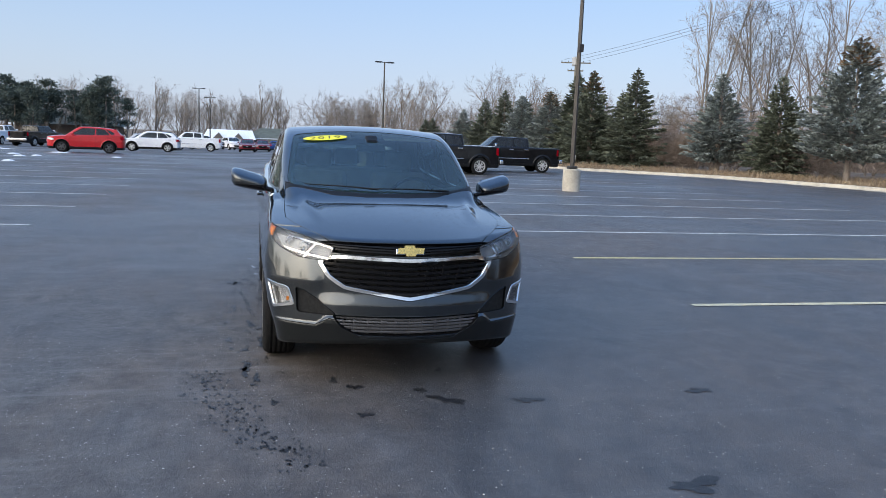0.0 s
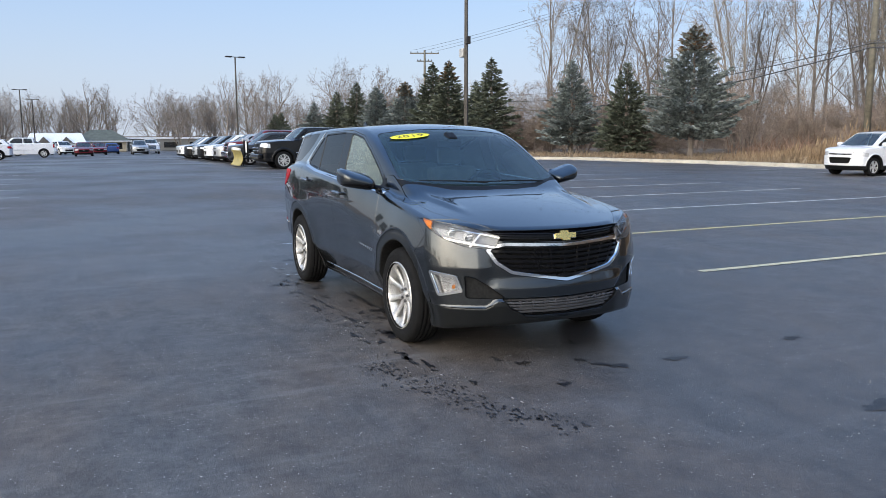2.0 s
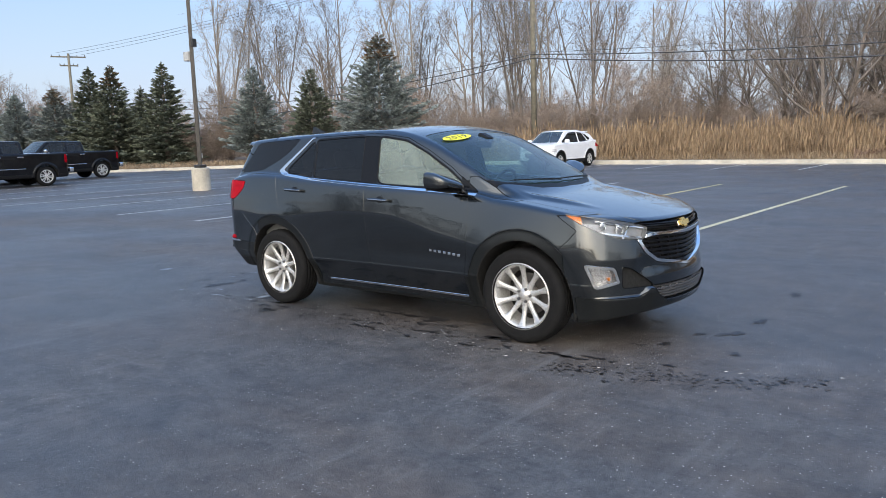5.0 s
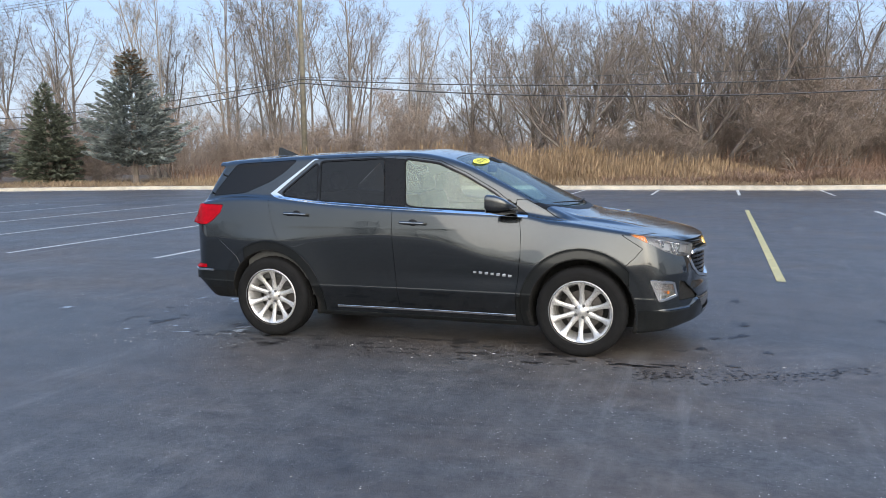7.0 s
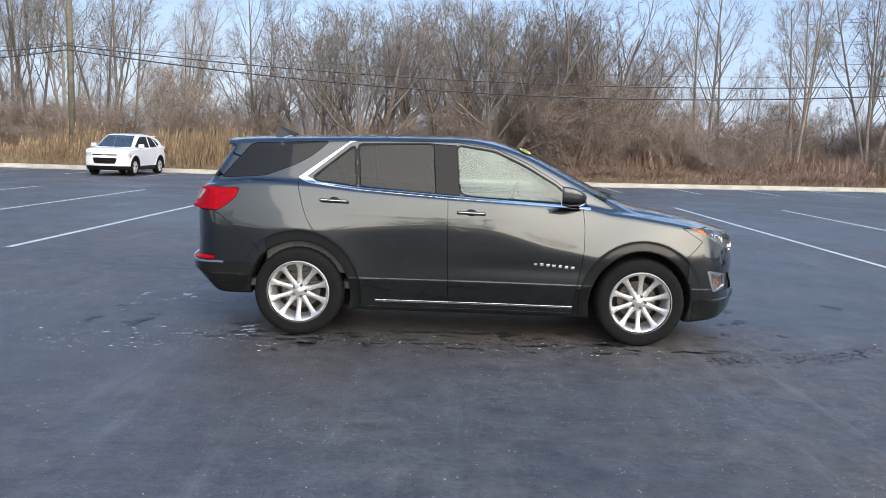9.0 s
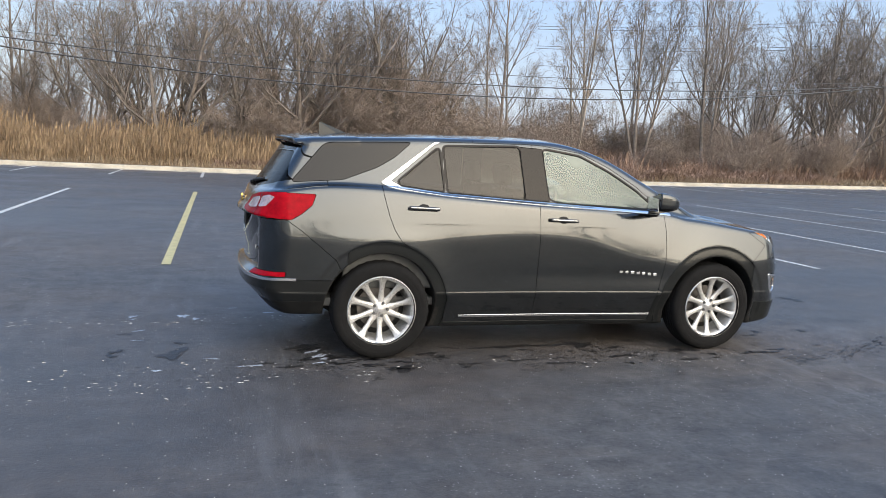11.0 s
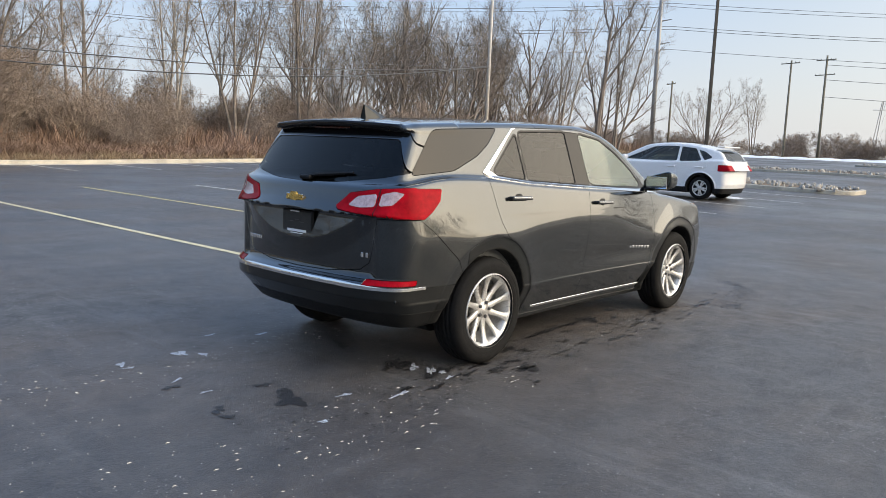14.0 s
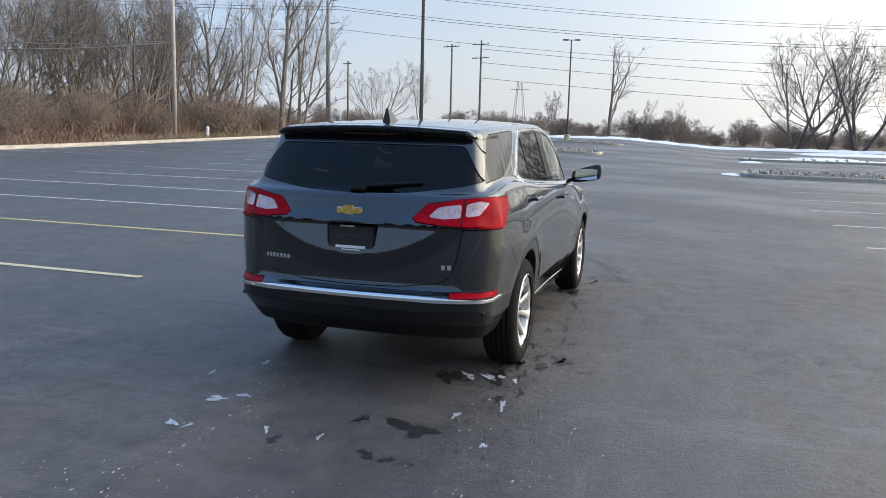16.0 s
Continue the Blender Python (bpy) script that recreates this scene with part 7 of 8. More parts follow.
def kind_field(p):
    xm = p["wb"] / 2

    def f(x, y, z):
        y = np.abs(y)
        w = p["w"] - 0.05 * np.clip(z - 0.75, 0, None) - 0.05 * np.clip(0.75 - z, 0, None) - 0.03 * np.clip(np.abs(x) - xm, 0, None) ** 2 * 2
        for hx in (xm, -xm):
            r = np.sqrt((x - hx) ** 2 + (z - p["tyre"]) ** 2)
            w = w + 0.022 * sstep(r, p["arch"] + 0.10, p["arch"] + 0.06)
        side = y - w
        bow = 0.16 if "bed" in p else 0.30
        front = x - (p["front"] - bow * y**2 - 0.14 * y**6 - 0.5 * np.clip(z - 0.72, 0, None) ** 2 - 0.5 * np.clip(0.42 - z, 0, None))
        rear = (p["rear"] + 0.10 * y**2 + 0.15 * y**6 + (0.0 if "bed" in p else 0.10) * np.clip(z - 0.9, 0, None) + 0.4 * np.clip(0.45 - z, 0, None)) - x
        span = p["front"] - p["ws0"]
        u = np.clip((x - p["ws0"]) / span, 0, 1)
        hood = p["hood"] + 0.02 - (p["hood"] - p["nose"]) * u**2 - 0.06 * y**2
        if "bed" in p:
            back = np.where(x < p["bl0"], p["bed"], p["belt"])
        else:
            back = p["belt"] + 0.10 * np.clip((0.3 - x) / 2, 0, 1)
        top = z - np.where(x > p["ws0"] - 0.1, hood, back)
        body = smax(smax(smax(side, front, 0.10), rear, 0.08), smax(top, p["floor"] - z, 0.03), 0.06)
        if "bed" in p:
            box_in = np.maximum(np.maximum(y - (p["w"] - 0.13), np.abs(x - (p["bl0"] + p["rear"]) / 2) - (p["bl0"] - p["rear"]) / 2 + 0.09), 0.85 - z)
            body = np.maximum(body, -box_in)
        cab = y - (p["w"] - 0.10 - 0.34 * (z - p["belt"]) - 0.05 * np.clip(x - p["ws1"], 0, None))
        roof = z - (p["roof"] - p.get("arc", 0.02) * (x - p["ws1"] + 0.6) ** 2 - 0.06 * y**2)
        dz = p["roof"] - p["belt"] + 0.05
        nx = np.array((dz, p["ws0"] - p["ws1"])) / math.hypot(dz, p["ws0"] - p["ws1"])
        screen = (x - p["ws0"] + 0.14 * y**2) * nx[0] + (z - p["belt"]) * nx[1]
        mx = np.array((dz, p["bl1"] - p["bl0"])) / math.hypot(dz, p["bl1"] - p["bl0"])
        back2 = -(x - p["bl0"] - 0.08 * y**2) * mx[0] + (z - p["belt"]) * mx[1]
        house = smax(smax(cab, roof, 0.06), smax(screen, back2, 0.03), 0.06)
        house = smax(house, p["belt"] - 0.2 - z, 0.01)
        out = smin(body, house, 0.03)
        for hx in (xm, -xm):
            r = np.sqrt((x - hx) ** 2 + (z - p["tyre"]) ** 2)
            out = smax(out, -smax(r - p["arch"], p["w"] - 0.32 - y, 0.03), 0.015)
        return out

    return f


def build_vehicle(kind, paint, name, label, at, turn, dark_trim=True, rim=None, h=0.05, group="parked vehicles", lamp_on=True):
    p = KINDS[kind]
    car = thing(name, label, "pickup truck" if kind == "pickup" else "car", group, at, turn)
    full = tri(*surface_net(kind_field(p), (p["rear"] - 0.15, -0.06, 0.1), (p["front"] + 0.15, p["w"] + 0.15, p["roof"] + 0.12), h))
    half = clip(full, -full[0][:, 1])
    sh = Shell(half)
    xm, B, T = p["wb"] / 2, p["belt"], p["roof"]

    def add(nm, piece, mat, lab="", centre=False, depth=0.02):
        if not len(piece[2]):
            return
        if centre:
            part(nm, skin(nm, panel(both(piece), depth), mat), None, car, lab)
        else:
            q = panel(piece, depth)
            part(nm, skin(nm, q, mat), None, car, lab)
            part(nm, skin(nm, mirrored(q), mat), None, car, lab)

    g = 0.003
    for piece in islands(sh.cut(lambda x, y, z, n: np.minimum(*[np.hypot(x - hx, z - p["tyre"]) - p["arch"] - 0.008 for hx in (xm, -xm)]), 0.0)):
        add("wheel_well_liner", piece, LINER, depth=0)
    top = T - 0.085
    slope_f = (p["ws0"] - p["ws1"]) / (T - B)
    slope_b = (p["bl1"] - p["bl0"]) / (T - B)
    xf = lambda z: p["ws0"] - slope_f * (z - B) - 0.16
    xb = lambda z: p["bl0"] + slope_b * (z - B) + (0.34 if "bed" not in p else 0.16)
    mid = (p["ws1"] + p["bl1"]) / 2 + (0.10 if "bed" not in p else 0.0)
    z0 = B + 0.035
    rail = lambda x: T - p.get("arc", 0.02) * (x - p["ws1"] + 0.6) ** 2 - (0.085 if "bed" in p else 0.110)
    along = lambda a, b: [(a + (b - a) * k / 4, rail(a + (b - a) * k / 4)) for k in range(5)]
    front_win = [(xf(z0) - 0.12, z0), (mid + 0.04, z0)] + along(mid + 0.04, xf(top) - 0.05)
    rear_end = xb(z0) + (0.42 if "bed" not in p else 0.0)
    rear_top = max(xb(top) + (0.30 if "bed" not in p else 0), rear_end + 0.1)
    rear_win = [(mid - 0.04, z0), (rear_end, z0 + (0.03 if "bed" not in p else 0))] + along(rear_top, mid - 0.04)
    wins = [("front_door_glass", rounded(front_win, 2, 0.08)), ("rear_door_glass", rounded(rear_win, 2, 0.08))]
    if "quarter" in p:
        wins.append(("quarter_glass", rounded([(rear_end - 0.07, z0 + 0.05), (rear_end - 0.30, z0 + 0.13), (rear_top - 0.30, rail(rear_top - 0.30) - 0.03), (rear_top - 0.07, rail(rear_top - 0.07) - 0.01)], 2, 0.12)))
    for nm, poly in wins:
        add(nm, shift(sh.cut(lambda x, y, z, n, poly=poly: np.maximum(poly_dist(x, z, poly), 0.4 - y), g), -0.006), TINT, "dark tinted side window", depth=0.004)
    add("windshield", shift(sh.cut(lambda x, y, z, n: np.maximum(np.maximum(poly_dist(y, z, [(-1, B + 0.03), (p["w"] - 0.20, B + 0.05), (p["w"] - 0.34, T - 0.075), (-1, T - 0.055)]), p["ws1"] - 0.15 - x), 0.25 - n[:, 0]), g), -0.006), SCREEN, "lightly tinted windscreen", True, 0.004)
    add("rear_window", shift(sh.cut(lambda x, y, z, n: np.maximum(np.maximum(poly_dist(y, z, [(-1, B + 0.06), (p["w"] - 0.24, B + 0.08), (p["w"] - 0.33, T - 0.12), (-1, T - 0.10)]), x - p["bl1"] - 0.1), 0.25 + n[:, 0]), g), -0.006), TINT, "tinted rear window", True, 0.004)
    hz = p["nose"] - 0.02
    tall = 0.13 if kind != "pickup" else 0.20
    add("headlamp", shift(sh.cut(lambda x, y, z, n: np.maximum(np.maximum(np.abs(z - hz + 0.07 + 0.15 * (p["front"] - x - 0.2)) - tall / 2, p["w"] * 0.58 - y), p["front"] - 0.52 - x), g), -0.01), WHITE_LENS, "clear headlamp")
    gz0, gz1 = (0.62, hz - 0.03) if kind == "pickup" else (0.46, 0.68)
    add("grille", shift(sh.cut(lambda x, y, z, n: np.maximum(poly_dist(y, z, rounded([(-1, gz0), (p["w"] * 0.46, gz0), (p["w"] * 0.55, gz1), (-1, gz1)], 2, 0.1)), 0.3 - x), g), -0.03), BLACK_PLASTIC, "dark grille", True)
    if kind != "pickup":
        add("upper_grille", shift(sh.cut(lambda x, y, z, n: np.maximum(poly_dist(y, z, [(-1, hz - 0.12), (p["w"] * 0.56, hz - 0.10), (p["w"] * 0.56, hz - 0.06), (-1, hz - 0.06)]), 0.3 - x), g), -0.02), BLACK_PLASTIC, "", True)
    tz = (B - 0.12) if kind != "pickup" else 1.10
    add("tail_lamp", sh.cut(lambda x, y, z, n: np.maximum(np.maximum(np.abs(z - tz) - (0.09 if kind != "pickup" else 0.17), p["w"] * (0.62 if kind != "pickup" else 0.82) - y), x - p["rear"] - 0.30), g), RED_LENS, "red tail lamp")
    if dark_trim:
        add("lower_cladding", sh.cut(lambda x, y, z, n: z - (p["floor"] + 0.16), g), BLACK_PLASTIC, "black lower cladding", True)
        add("arch_moulding", sh.cut(lambda x, y, z, n: np.minimum(*[np.hypot(x - hx, z - p["tyre"]) - p["arch"] - 0.055 for hx in (xm, -xm)]), g), BLACK_PLASTIC, "black wheel arch moulding")
    add("front_door", sh.cut(lambda x, y, z, n: np.maximum(poly_dist(x, z, [(p["ws0"] - 0.28, 0.0), (mid, 0.0), (mid, T), (p["ws1"] - 0.1, T - 0.03), (p["ws0"] - 0.28, B + 0.08)]), 0.45 - y), g), paint, "front door")
    rd = xb(B) + 0.25 if "bed" not in p else p["bl0"] + 0.04
    add("rear_door", sh.cut(lambda x, y, z, n: np.maximum(poly_dist(x, z, [(mid, 0.0), (-xm + p["arch"] * 0.95, 0.0), (-xm + p["arch"] * 0.95, p["tyre"] + 0.2), (rd, B - 0.1), (rd, B + 0.08), (rd + 0.25, T), (mid, T)]), 0.45 - y), g), paint, "rear door")
    add("hood", sh.cut(lambda x, y, z, n: np.maximum(np.maximum(np.maximum(p["ws0"] - 0.02 - x, 0.7 - n[:, 2]), y - p["w"] + 0.16), -0.0 * z - 1), g), paint, "hood", True)
    add("body", sh.rest, paint, "painted body shell", True)
    part("inner_shell", skin("inner_shell", both(clip(shift(half, -0.03), half[0][:, 2] - (B - 0.03))), LINER), None, car)
    part("seats", join_bm(*[box((0.16, 0.5, 0.75), (xx, yy, B - 0.05), 0.06, (0, -12, 0)) for xx in (mid + 0.12, mid - 0.75) for yy in (-0.38, 0.38)]), CLOTH, car)
    # chrome and small parts
    if kind == "pickup":
        part("front_bumper", box((0.22, 1.86, 0.24), (p["front"] - 0.06, 0, 0.58), 0.06), paint if dark_trim else CHROME, car, "front bumper")
        part("rear_bumper", box((0.20, 1.90, 0.20), (p["rear"] + 0.02, 0, 0.62), 0.05), CHROME, car, "chrome rear bumper")
        part("grille_bar", box((0.05, 1.10, 0.05), (p["front"] - 0.05, 0, 0.95), 0.015), CHROME, car)
        part("grille_bar", box((0.05, 1.10, 0.04), (p["front"] - 0.05, 0, 0.82), 0.015), CHROME, car)
        for s in (1, -1):
            part("side_moulding", box((2.3, 0.02, 0.035), (0.12, s * (p["w"] + 0.005), 0.74), 0.008), CHROME, car, "chrome side moulding")
    else:
        part("badge", box((0.02, 0.20, 0.07), (p["front"] - 0.03, 0, hz - 0.09), 0.01), CHROME, car)
    for s in (1, -1):
        part("wing_mirror", box((0.14, 0.22, 0.16), (p["ws0"] - 0.50, s * (p["w"] + 0.07), B + 0.09), 0.05), CHROME if kind == "pickup" and paint is BLACKP else paint, car)
        for xx in (mid + 0.16, rd + 0.22):
            part("door_handle", box((0.24, 0.04, 0.045), (xx, s * (p["w"] + 0.0), B - 0.12), 0.012), CHROME if kind == "pickup" else paint, car)
    if kind in ("hatch", "small_suv", "suv"):
        part("spoiler", box((0.22, p["w"] * 1.25, 0.035), (p["bl1"] - 0.10, 0, T - 0.10), 0.014), paint, car)
    # wheels
    R = p["tyre"]
    tyre = mesh_of("tyre", *lathe([(R * 0.62, -0.10), (R * 0.80, -0.115), (R * 0.95, -0.105), (R, -0.08), (R, 0.08), (R * 0.95, 0.105), (R * 0.80, 0.115), (R * 0.62, 0.10)], 40, "Y"), BLACK_RUBBER, True)
    disc = mesh_of("rim_disc", *lathe([(R * 0.66, 0.11), (R * 0.62, 0.095), (R * 0.58, 0.05), (0.0, 0.04)], 28, "Y"), LINER, True)
    spoke = box((0.040 if kind == "pickup" else 0.050, 0.03, R * 0.60), (0, 0.095, R * 0.33), 0.012)
    sm = bpy.data.meshes.new("spoke")
    spoke.to_mesh(sm)
    spoke.free()
    sm.materials.append(rim or ALLOY)
    lipm = mesh_of("rim_lip", *lathe([(R * 0.60, 0.09), (R * 0.64, 0.112), (R * 0.68, 0.108)], 32, "Y"), rim or ALLOY, True)
    cap = mesh_of("cap", *lathe([(0.0, 0.118), (0.045, 0.115), (0.06, 0.095)], 16, "Y"), rim or ALLOY, True)
    for hx in (xm, -xm):
        for s in (1, -1):
            wh = part("wheel", disc, None, car, "alloy wheel")
            wh.matrix_basis = pose(hx, s * (p["w"] - 0.13), R, 0, 0, 0 if s > 0 else 180) @ pose(0, 0, 0, 0, 23 * hx, 0)
            part("tyre", tyre, None, wh)
            part("rim", lipm, None, wh)
            part("centre_cap", cap, None, wh)
            for k in range(6 if kind == "pickup" else 5):
                for d in (-11, 11):
                    o = part("spoke", sm, None, wh)
                    o.matrix_basis = pose(0, 0, 0, 0, k * (60 if kind == "pickup" else 72) + d, 0)
    return car


WHITE = car_paint("white_paint", (0.74, 0.75, 0.77), 0.0, 0.35)
BLACKP = car_paint("black_paint", (0.004, 0.004, 0.005), 0.0, 0.3, 1.36)
REDP = car_paint("red_paint", (0.50, 0.02, 0.025), 0.2, 0.35)
MAROON = car_paint("maroon_paint", (0.16, 0.015, 0.025), 0.4, 0.35)
SILVER = car_paint("silver_paint", (0.42, 0.44, 0.46), 0.6, 0.35)
CHARCOAL = car_paint("charcoal_paint", (0.05, 0.052, 0.056), 0.5, 0.35)
BLUEP = car_paint("blue_paint", (0.03, 0.07, 0.22), 0.4, 0.35)


def on(x, y):
    return (x, y, gzf(x, y))


build_vehicle("small_suv", WHITE, "small_suv", "small white crossover with black cladding parked nose out at the kerb", on(-15.0, 24.9), -90, h=0.035)
build_vehicle("hatch", WHITE, "electric_hatchback", "white hatchback with black sills and red tail lamps", on(15.55, 6.75), 90, h=0.033)
truck = build_vehicle("pickup", BLACKP, "pickup_truck", "black crew cab pickup with chrome side moulding", on(-30.95, 7.35), -90, h=0.04)
build_vehicle("pickup", BLACKP, "pickup_truck", "black pickup truck parked behind another pickup", on(-35.9, 12.3), -90, h=0.045)
build_vehicle("pickup", WHITE, "pickup_truck", "white pickup with a yellow snow plough", on(-33.9, 8.0), -90, h=0.055)
build_vehicle("suv", CHARCOAL, "parked_suv", "charcoal sport utility vehicle in the row", on(-36.9, 6.6), -90, h=0.055)
build_vehicle("pickup", MAROON, "pickup_truck", "maroon pickup truck with a light roof", on(-40.0, 7.5), -90, dark_trim=False, h=0.055)
suv_silver = build_vehicle("suv", SILVER, "parked_suv", "silver sport utility vehicle in the row", on(-43.0, 6.8), -90, h=0.055)
suv_white = build_vehicle("suv", WHITE, "parked_suv", "white sport utility vehicle in the row", on(-46.1, 6.7), -90, h=0.055)
suv_dark = build_vehicle("suv", BLACKP, "parked_suv", "black sport utility vehicle in the row", on(-49.2, 6.7), -90, h=0.06)
copy_thing(suv_silver, pose(*on(-52.3, 6.8), 0, 0, -90))
copy_thing(suv_dark, pose(*on(-55.4, 6.6), 0, 0, -88))
copy_thing(suv_white, pose(*on(-58.5, 6.6), 0, 0, -92))
copy_thing(suv_silver, pose(*on(-61.5, 6.7), 0, 0, -90))
build_vehicle("suv", REDP, "red_suv", "bright red sport utility vehicle with black wheels", on(-50.2, -12.0), -84, rim=RIM_DARK, h=0.045)
copy_thing(suv_white, pose(*on(-65, -9.9), 0, 0, -90))
white_truck = build_vehicle("pickup", WHITE, "pickup_truck", "white extended pickup truck in the west of the lot", on(-78, -7.6), -90, dark_trim=False, h=0.055)
sedan_maroon = build_vehicle("sedan", MAROON, "parked_sedan", "dark red saloon facing the lane", on(-86, -2.3), 0, h=0.06)
sedan_blue = build_vehicle("sedan", BLUEP, "parked_sedan", "blue saloon far along the lane", on(-108, 1.2), 180, h=0.065)
copy_thing(white_truck, pose(*on(-106, 5.9), 0, 0, 0))
copy_thing(suv_silver, pose(*on(-98, 4.0), 0, 0, 0))
copy_thing(suv_white, pose(*on(-104, -4.6), 0, 0, 20))
copy_thing(truck, pose(*on(-84, -11.4), 0, 0, -60))
copy_thing(truck, pose(*on(-74, -21.0), 0, 0, 160))
copy_thing(white_truck, pose(*on(-79, -25.5), 0, 0, 170))
copy_thing(suv_dark, pose(*on(-84, -17.5), 0, 0, 120))
copy_thing(suv_silver, pose(*on(-90, -13), 0, 0, 90))
copy_thing(suv_dark, pose(*on(-94, -7.5), 0, 0, 90))
copy_thing(sedan_blue, pose(*on(-92, -24), 0, 0, 90))
copy_thing(sedan_maroon, pose(*on(-98, -0.6), 0, 0, 0))

# snow plough in front of the white pickup
plough = thing("snow_plough", "yellow snow plough blade on a black and white frame", "snow plough", at=on(-33.9, 4.15), turn=-90)
bv, bf = [], []
for i in range(13):
    a = radians(-55 + i * 8.5)
    for y in (-1.15, 1.15):
        bv.append((0.42 - 0.42 * math.cos(a) - 0.05, y, 0.46 + 0.46 * math.sin(a)))
    if i:
        bf.append((2 * i - 2, 2 * i - 1, 2 * i + 1, 2 * i))
blade_bm = bmesh.new()
blade_bm.from_mesh(mesh_of("t", bv, bf))
bmesh.ops.solidify(blade_bm, geom=list(blade_bm.faces), thickness=0.03)
PLOUGH_Y = simple("plough_yellow", (0.38, 0.31, 0.10), 0.5, vary=0.3, scale=4)
part("blade", blade_bm, PLOUGH_Y, plough, "worn yellow curved blade")
for y in (-0.8, -0.3, 0.3, 0.8):
    part("rib", box((0.05, 0.05, 0.75), (-0.14, y, 0.42), 0.01), BLACK_PLASTIC, plough)
for y in (-0.45, 0.45):
    part("frame_post", box((0.08, 0.08, 1.05), (-0.45, y, 0.75), 0.015), BLACK_PLASTIC, plough)
    part("plough_lamp", box((0.12, 0.22, 0.16), (-0.42, y * 1.3, 1.30), 0.03), WHITE_LENS, plough)
part("frame_panel", box((0.06, 0.55, 0.55), (-0.50, 0.0, 0.95), 0.02), INK_WHITE, plough, "white plate")
part("push_arm", box((0.6, 0.9, 0.10), (-0.45, 0, 0.40), 0.02), BLACK_PLASTIC, plough)


# ---- far shop building ----
def shop():
    x = -128
    z = gzf(x, 0)
    WALL = simple("beige_render", (0.50, 0.44, 0.33), 0.85, vary=0.2, scale=0.6)
    ROOF = simple("grey_green_shingle", (0.10, 0.115, 0.10), 0.85, vary=0.3, scale=1.0)
    t = thing("shop_building", "low beige shop with a grey-green hipped roof", "building", at=(x, 0.6, z))
    t.scale = (0.52, 0.52, 0.62)
    part("wall", box((10, 13, 2.6), (0, 0, 1.3), 0.05), WALL, t)
    bm = bmesh.new()
    pts = [(-6.4, -8, 2.6), (6.4, -8, 2.6), (6.4, 8, 2.6), (-6.4, 8, 2.6), (0, -3, 5.3), (0, 3, 5.3)]
    vs = [bm.verts.new(p) for p in pts]
    for f in ((0, 1, 4), (1, 2, 5, 4), (2, 3, 5), (3, 0, 4, 5), (3, 2, 1, 0)):
        bm.faces.new([vs[i] for i in f])
    part("roof", bm, ROOF, t, "grey-green hipped roof")
    part("fascia", box((12.9, 16.1, 0.25), (0, 0, 2.55), 0.03), INK_WHITE, t, "white eaves with snow")
    for y in (-4.5, -1.5, 1.5, 4.5):
        w = part("window", box((0.10, 1.9, 1.5), (5.0, y, 1.35), 0.02), BLACK_PLASTIC, t)
        part("pane", box((0.04, 1.7, 1.3), (5.05, y, 1.35), 0.01), TINT, w)
    t2 = thing("long_low_building", "long flat-roofed grey building with snow on its edge", "building", at=(x - 6, 17, z))
    t2.scale = (1.0, 1.0, 0.62)
    part("wall", box((9, 25, 3.1), (0, 0, 1.55), 0.05), simple("grey_panel_wall", (0.22, 0.22, 0.21), 0.8, vary=0.2, scale=0.5), t2)
    part("roof_edge", box((9.4, 25.4, 0.35), (0, 0, 3.2), 0.04), SNOW, t2, "snow-covered roof edge")
    for k in range(6):
        w = part("window", box((0.10, 2.2, 1.4), (4.5, -10 + 4 * k, 1.5), 0.02), BLACK_PLASTIC, t2)
        part("pane", box((0.04, 2.0, 1.2), (4.55, -10 + 4 * k, 1.5), 0.01), TINT, w)
    t3 = thing("snowy_roofed_building", "low white snow-roofed building with dark gables", "building", at=(x + 4, -5.6, z))
    t3.scale = (0.6, 0.62, 0.62)
    part("wall", box((8, 12, 2.2), (0, 0, 1.1), 0.05), simple("white_wall", (0.62, 0.62, 0.62), 0.8, vary=0.15), t3)
    bm = bmesh.new()
    pts = [(-4.5, -6.5, 2.2), (4.5, -6.5, 2.2), (4.5, 6.5, 2.2), (-4.5, 6.5, 2.2), (0, -5.5, 4.5), (0, 5.5, 4.5)]
    vs = [bm.verts.new(p) for p in pts]
    for f in ((0, 1, 4), (1, 2, 5, 4), (2, 3, 5), (3, 0, 4, 5), (3, 2, 1, 0)):
        bm.faces.new([vs[i] for i in f])
    part("roof", bm, SNOW, t3, "snow-covered roof")
    for y in (-2.6, 2.2):
        bm = bmesh.new()
        vs = [bm.verts.new(p) for p in ((4.6, y - 1.3, 2.3), (4.6, y + 1.3, 2.3), (4.6, y, 3.7), (2.0, y, 3.7))]
        for f in ((0, 1, 2), (1, 3, 2), (3, 0, 2)):
            bm.faces.new([vs[i] for i in f])
        part("dormer", bm, simple("dark_gable", (0.12, 0.11, 0.10), 0.8), t3)
    t4 = thing("dark_roofed_building", "low far building with a dark roof", "building", at=(x - 20, -34, gzf(x, -30)))
    part("wall", box((10, 16, 2.6), (0, 0, 1.3), 0.05), simple("brown_wall", (0.16, 0.13, 0.11), 0.85), t4)
    bm = bmesh.new()
    pts = [(-6, -9, 2.6), (6, -9, 2.6), (6, 9, 2.6), (-6, 9, 2.6), (0, -7, 4.7), (0, 7, 4.7)]
    vs = [bm.verts.new(p) for p in pts]
    for f in ((0, 1, 4), (1, 2, 5, 4), (2, 3, 5), (3, 0, 4, 5), (3, 2, 1, 0)):
        bm.faces.new([vs[i] for i in f])
    part("roof", bm, ROOF, t4)


shop()


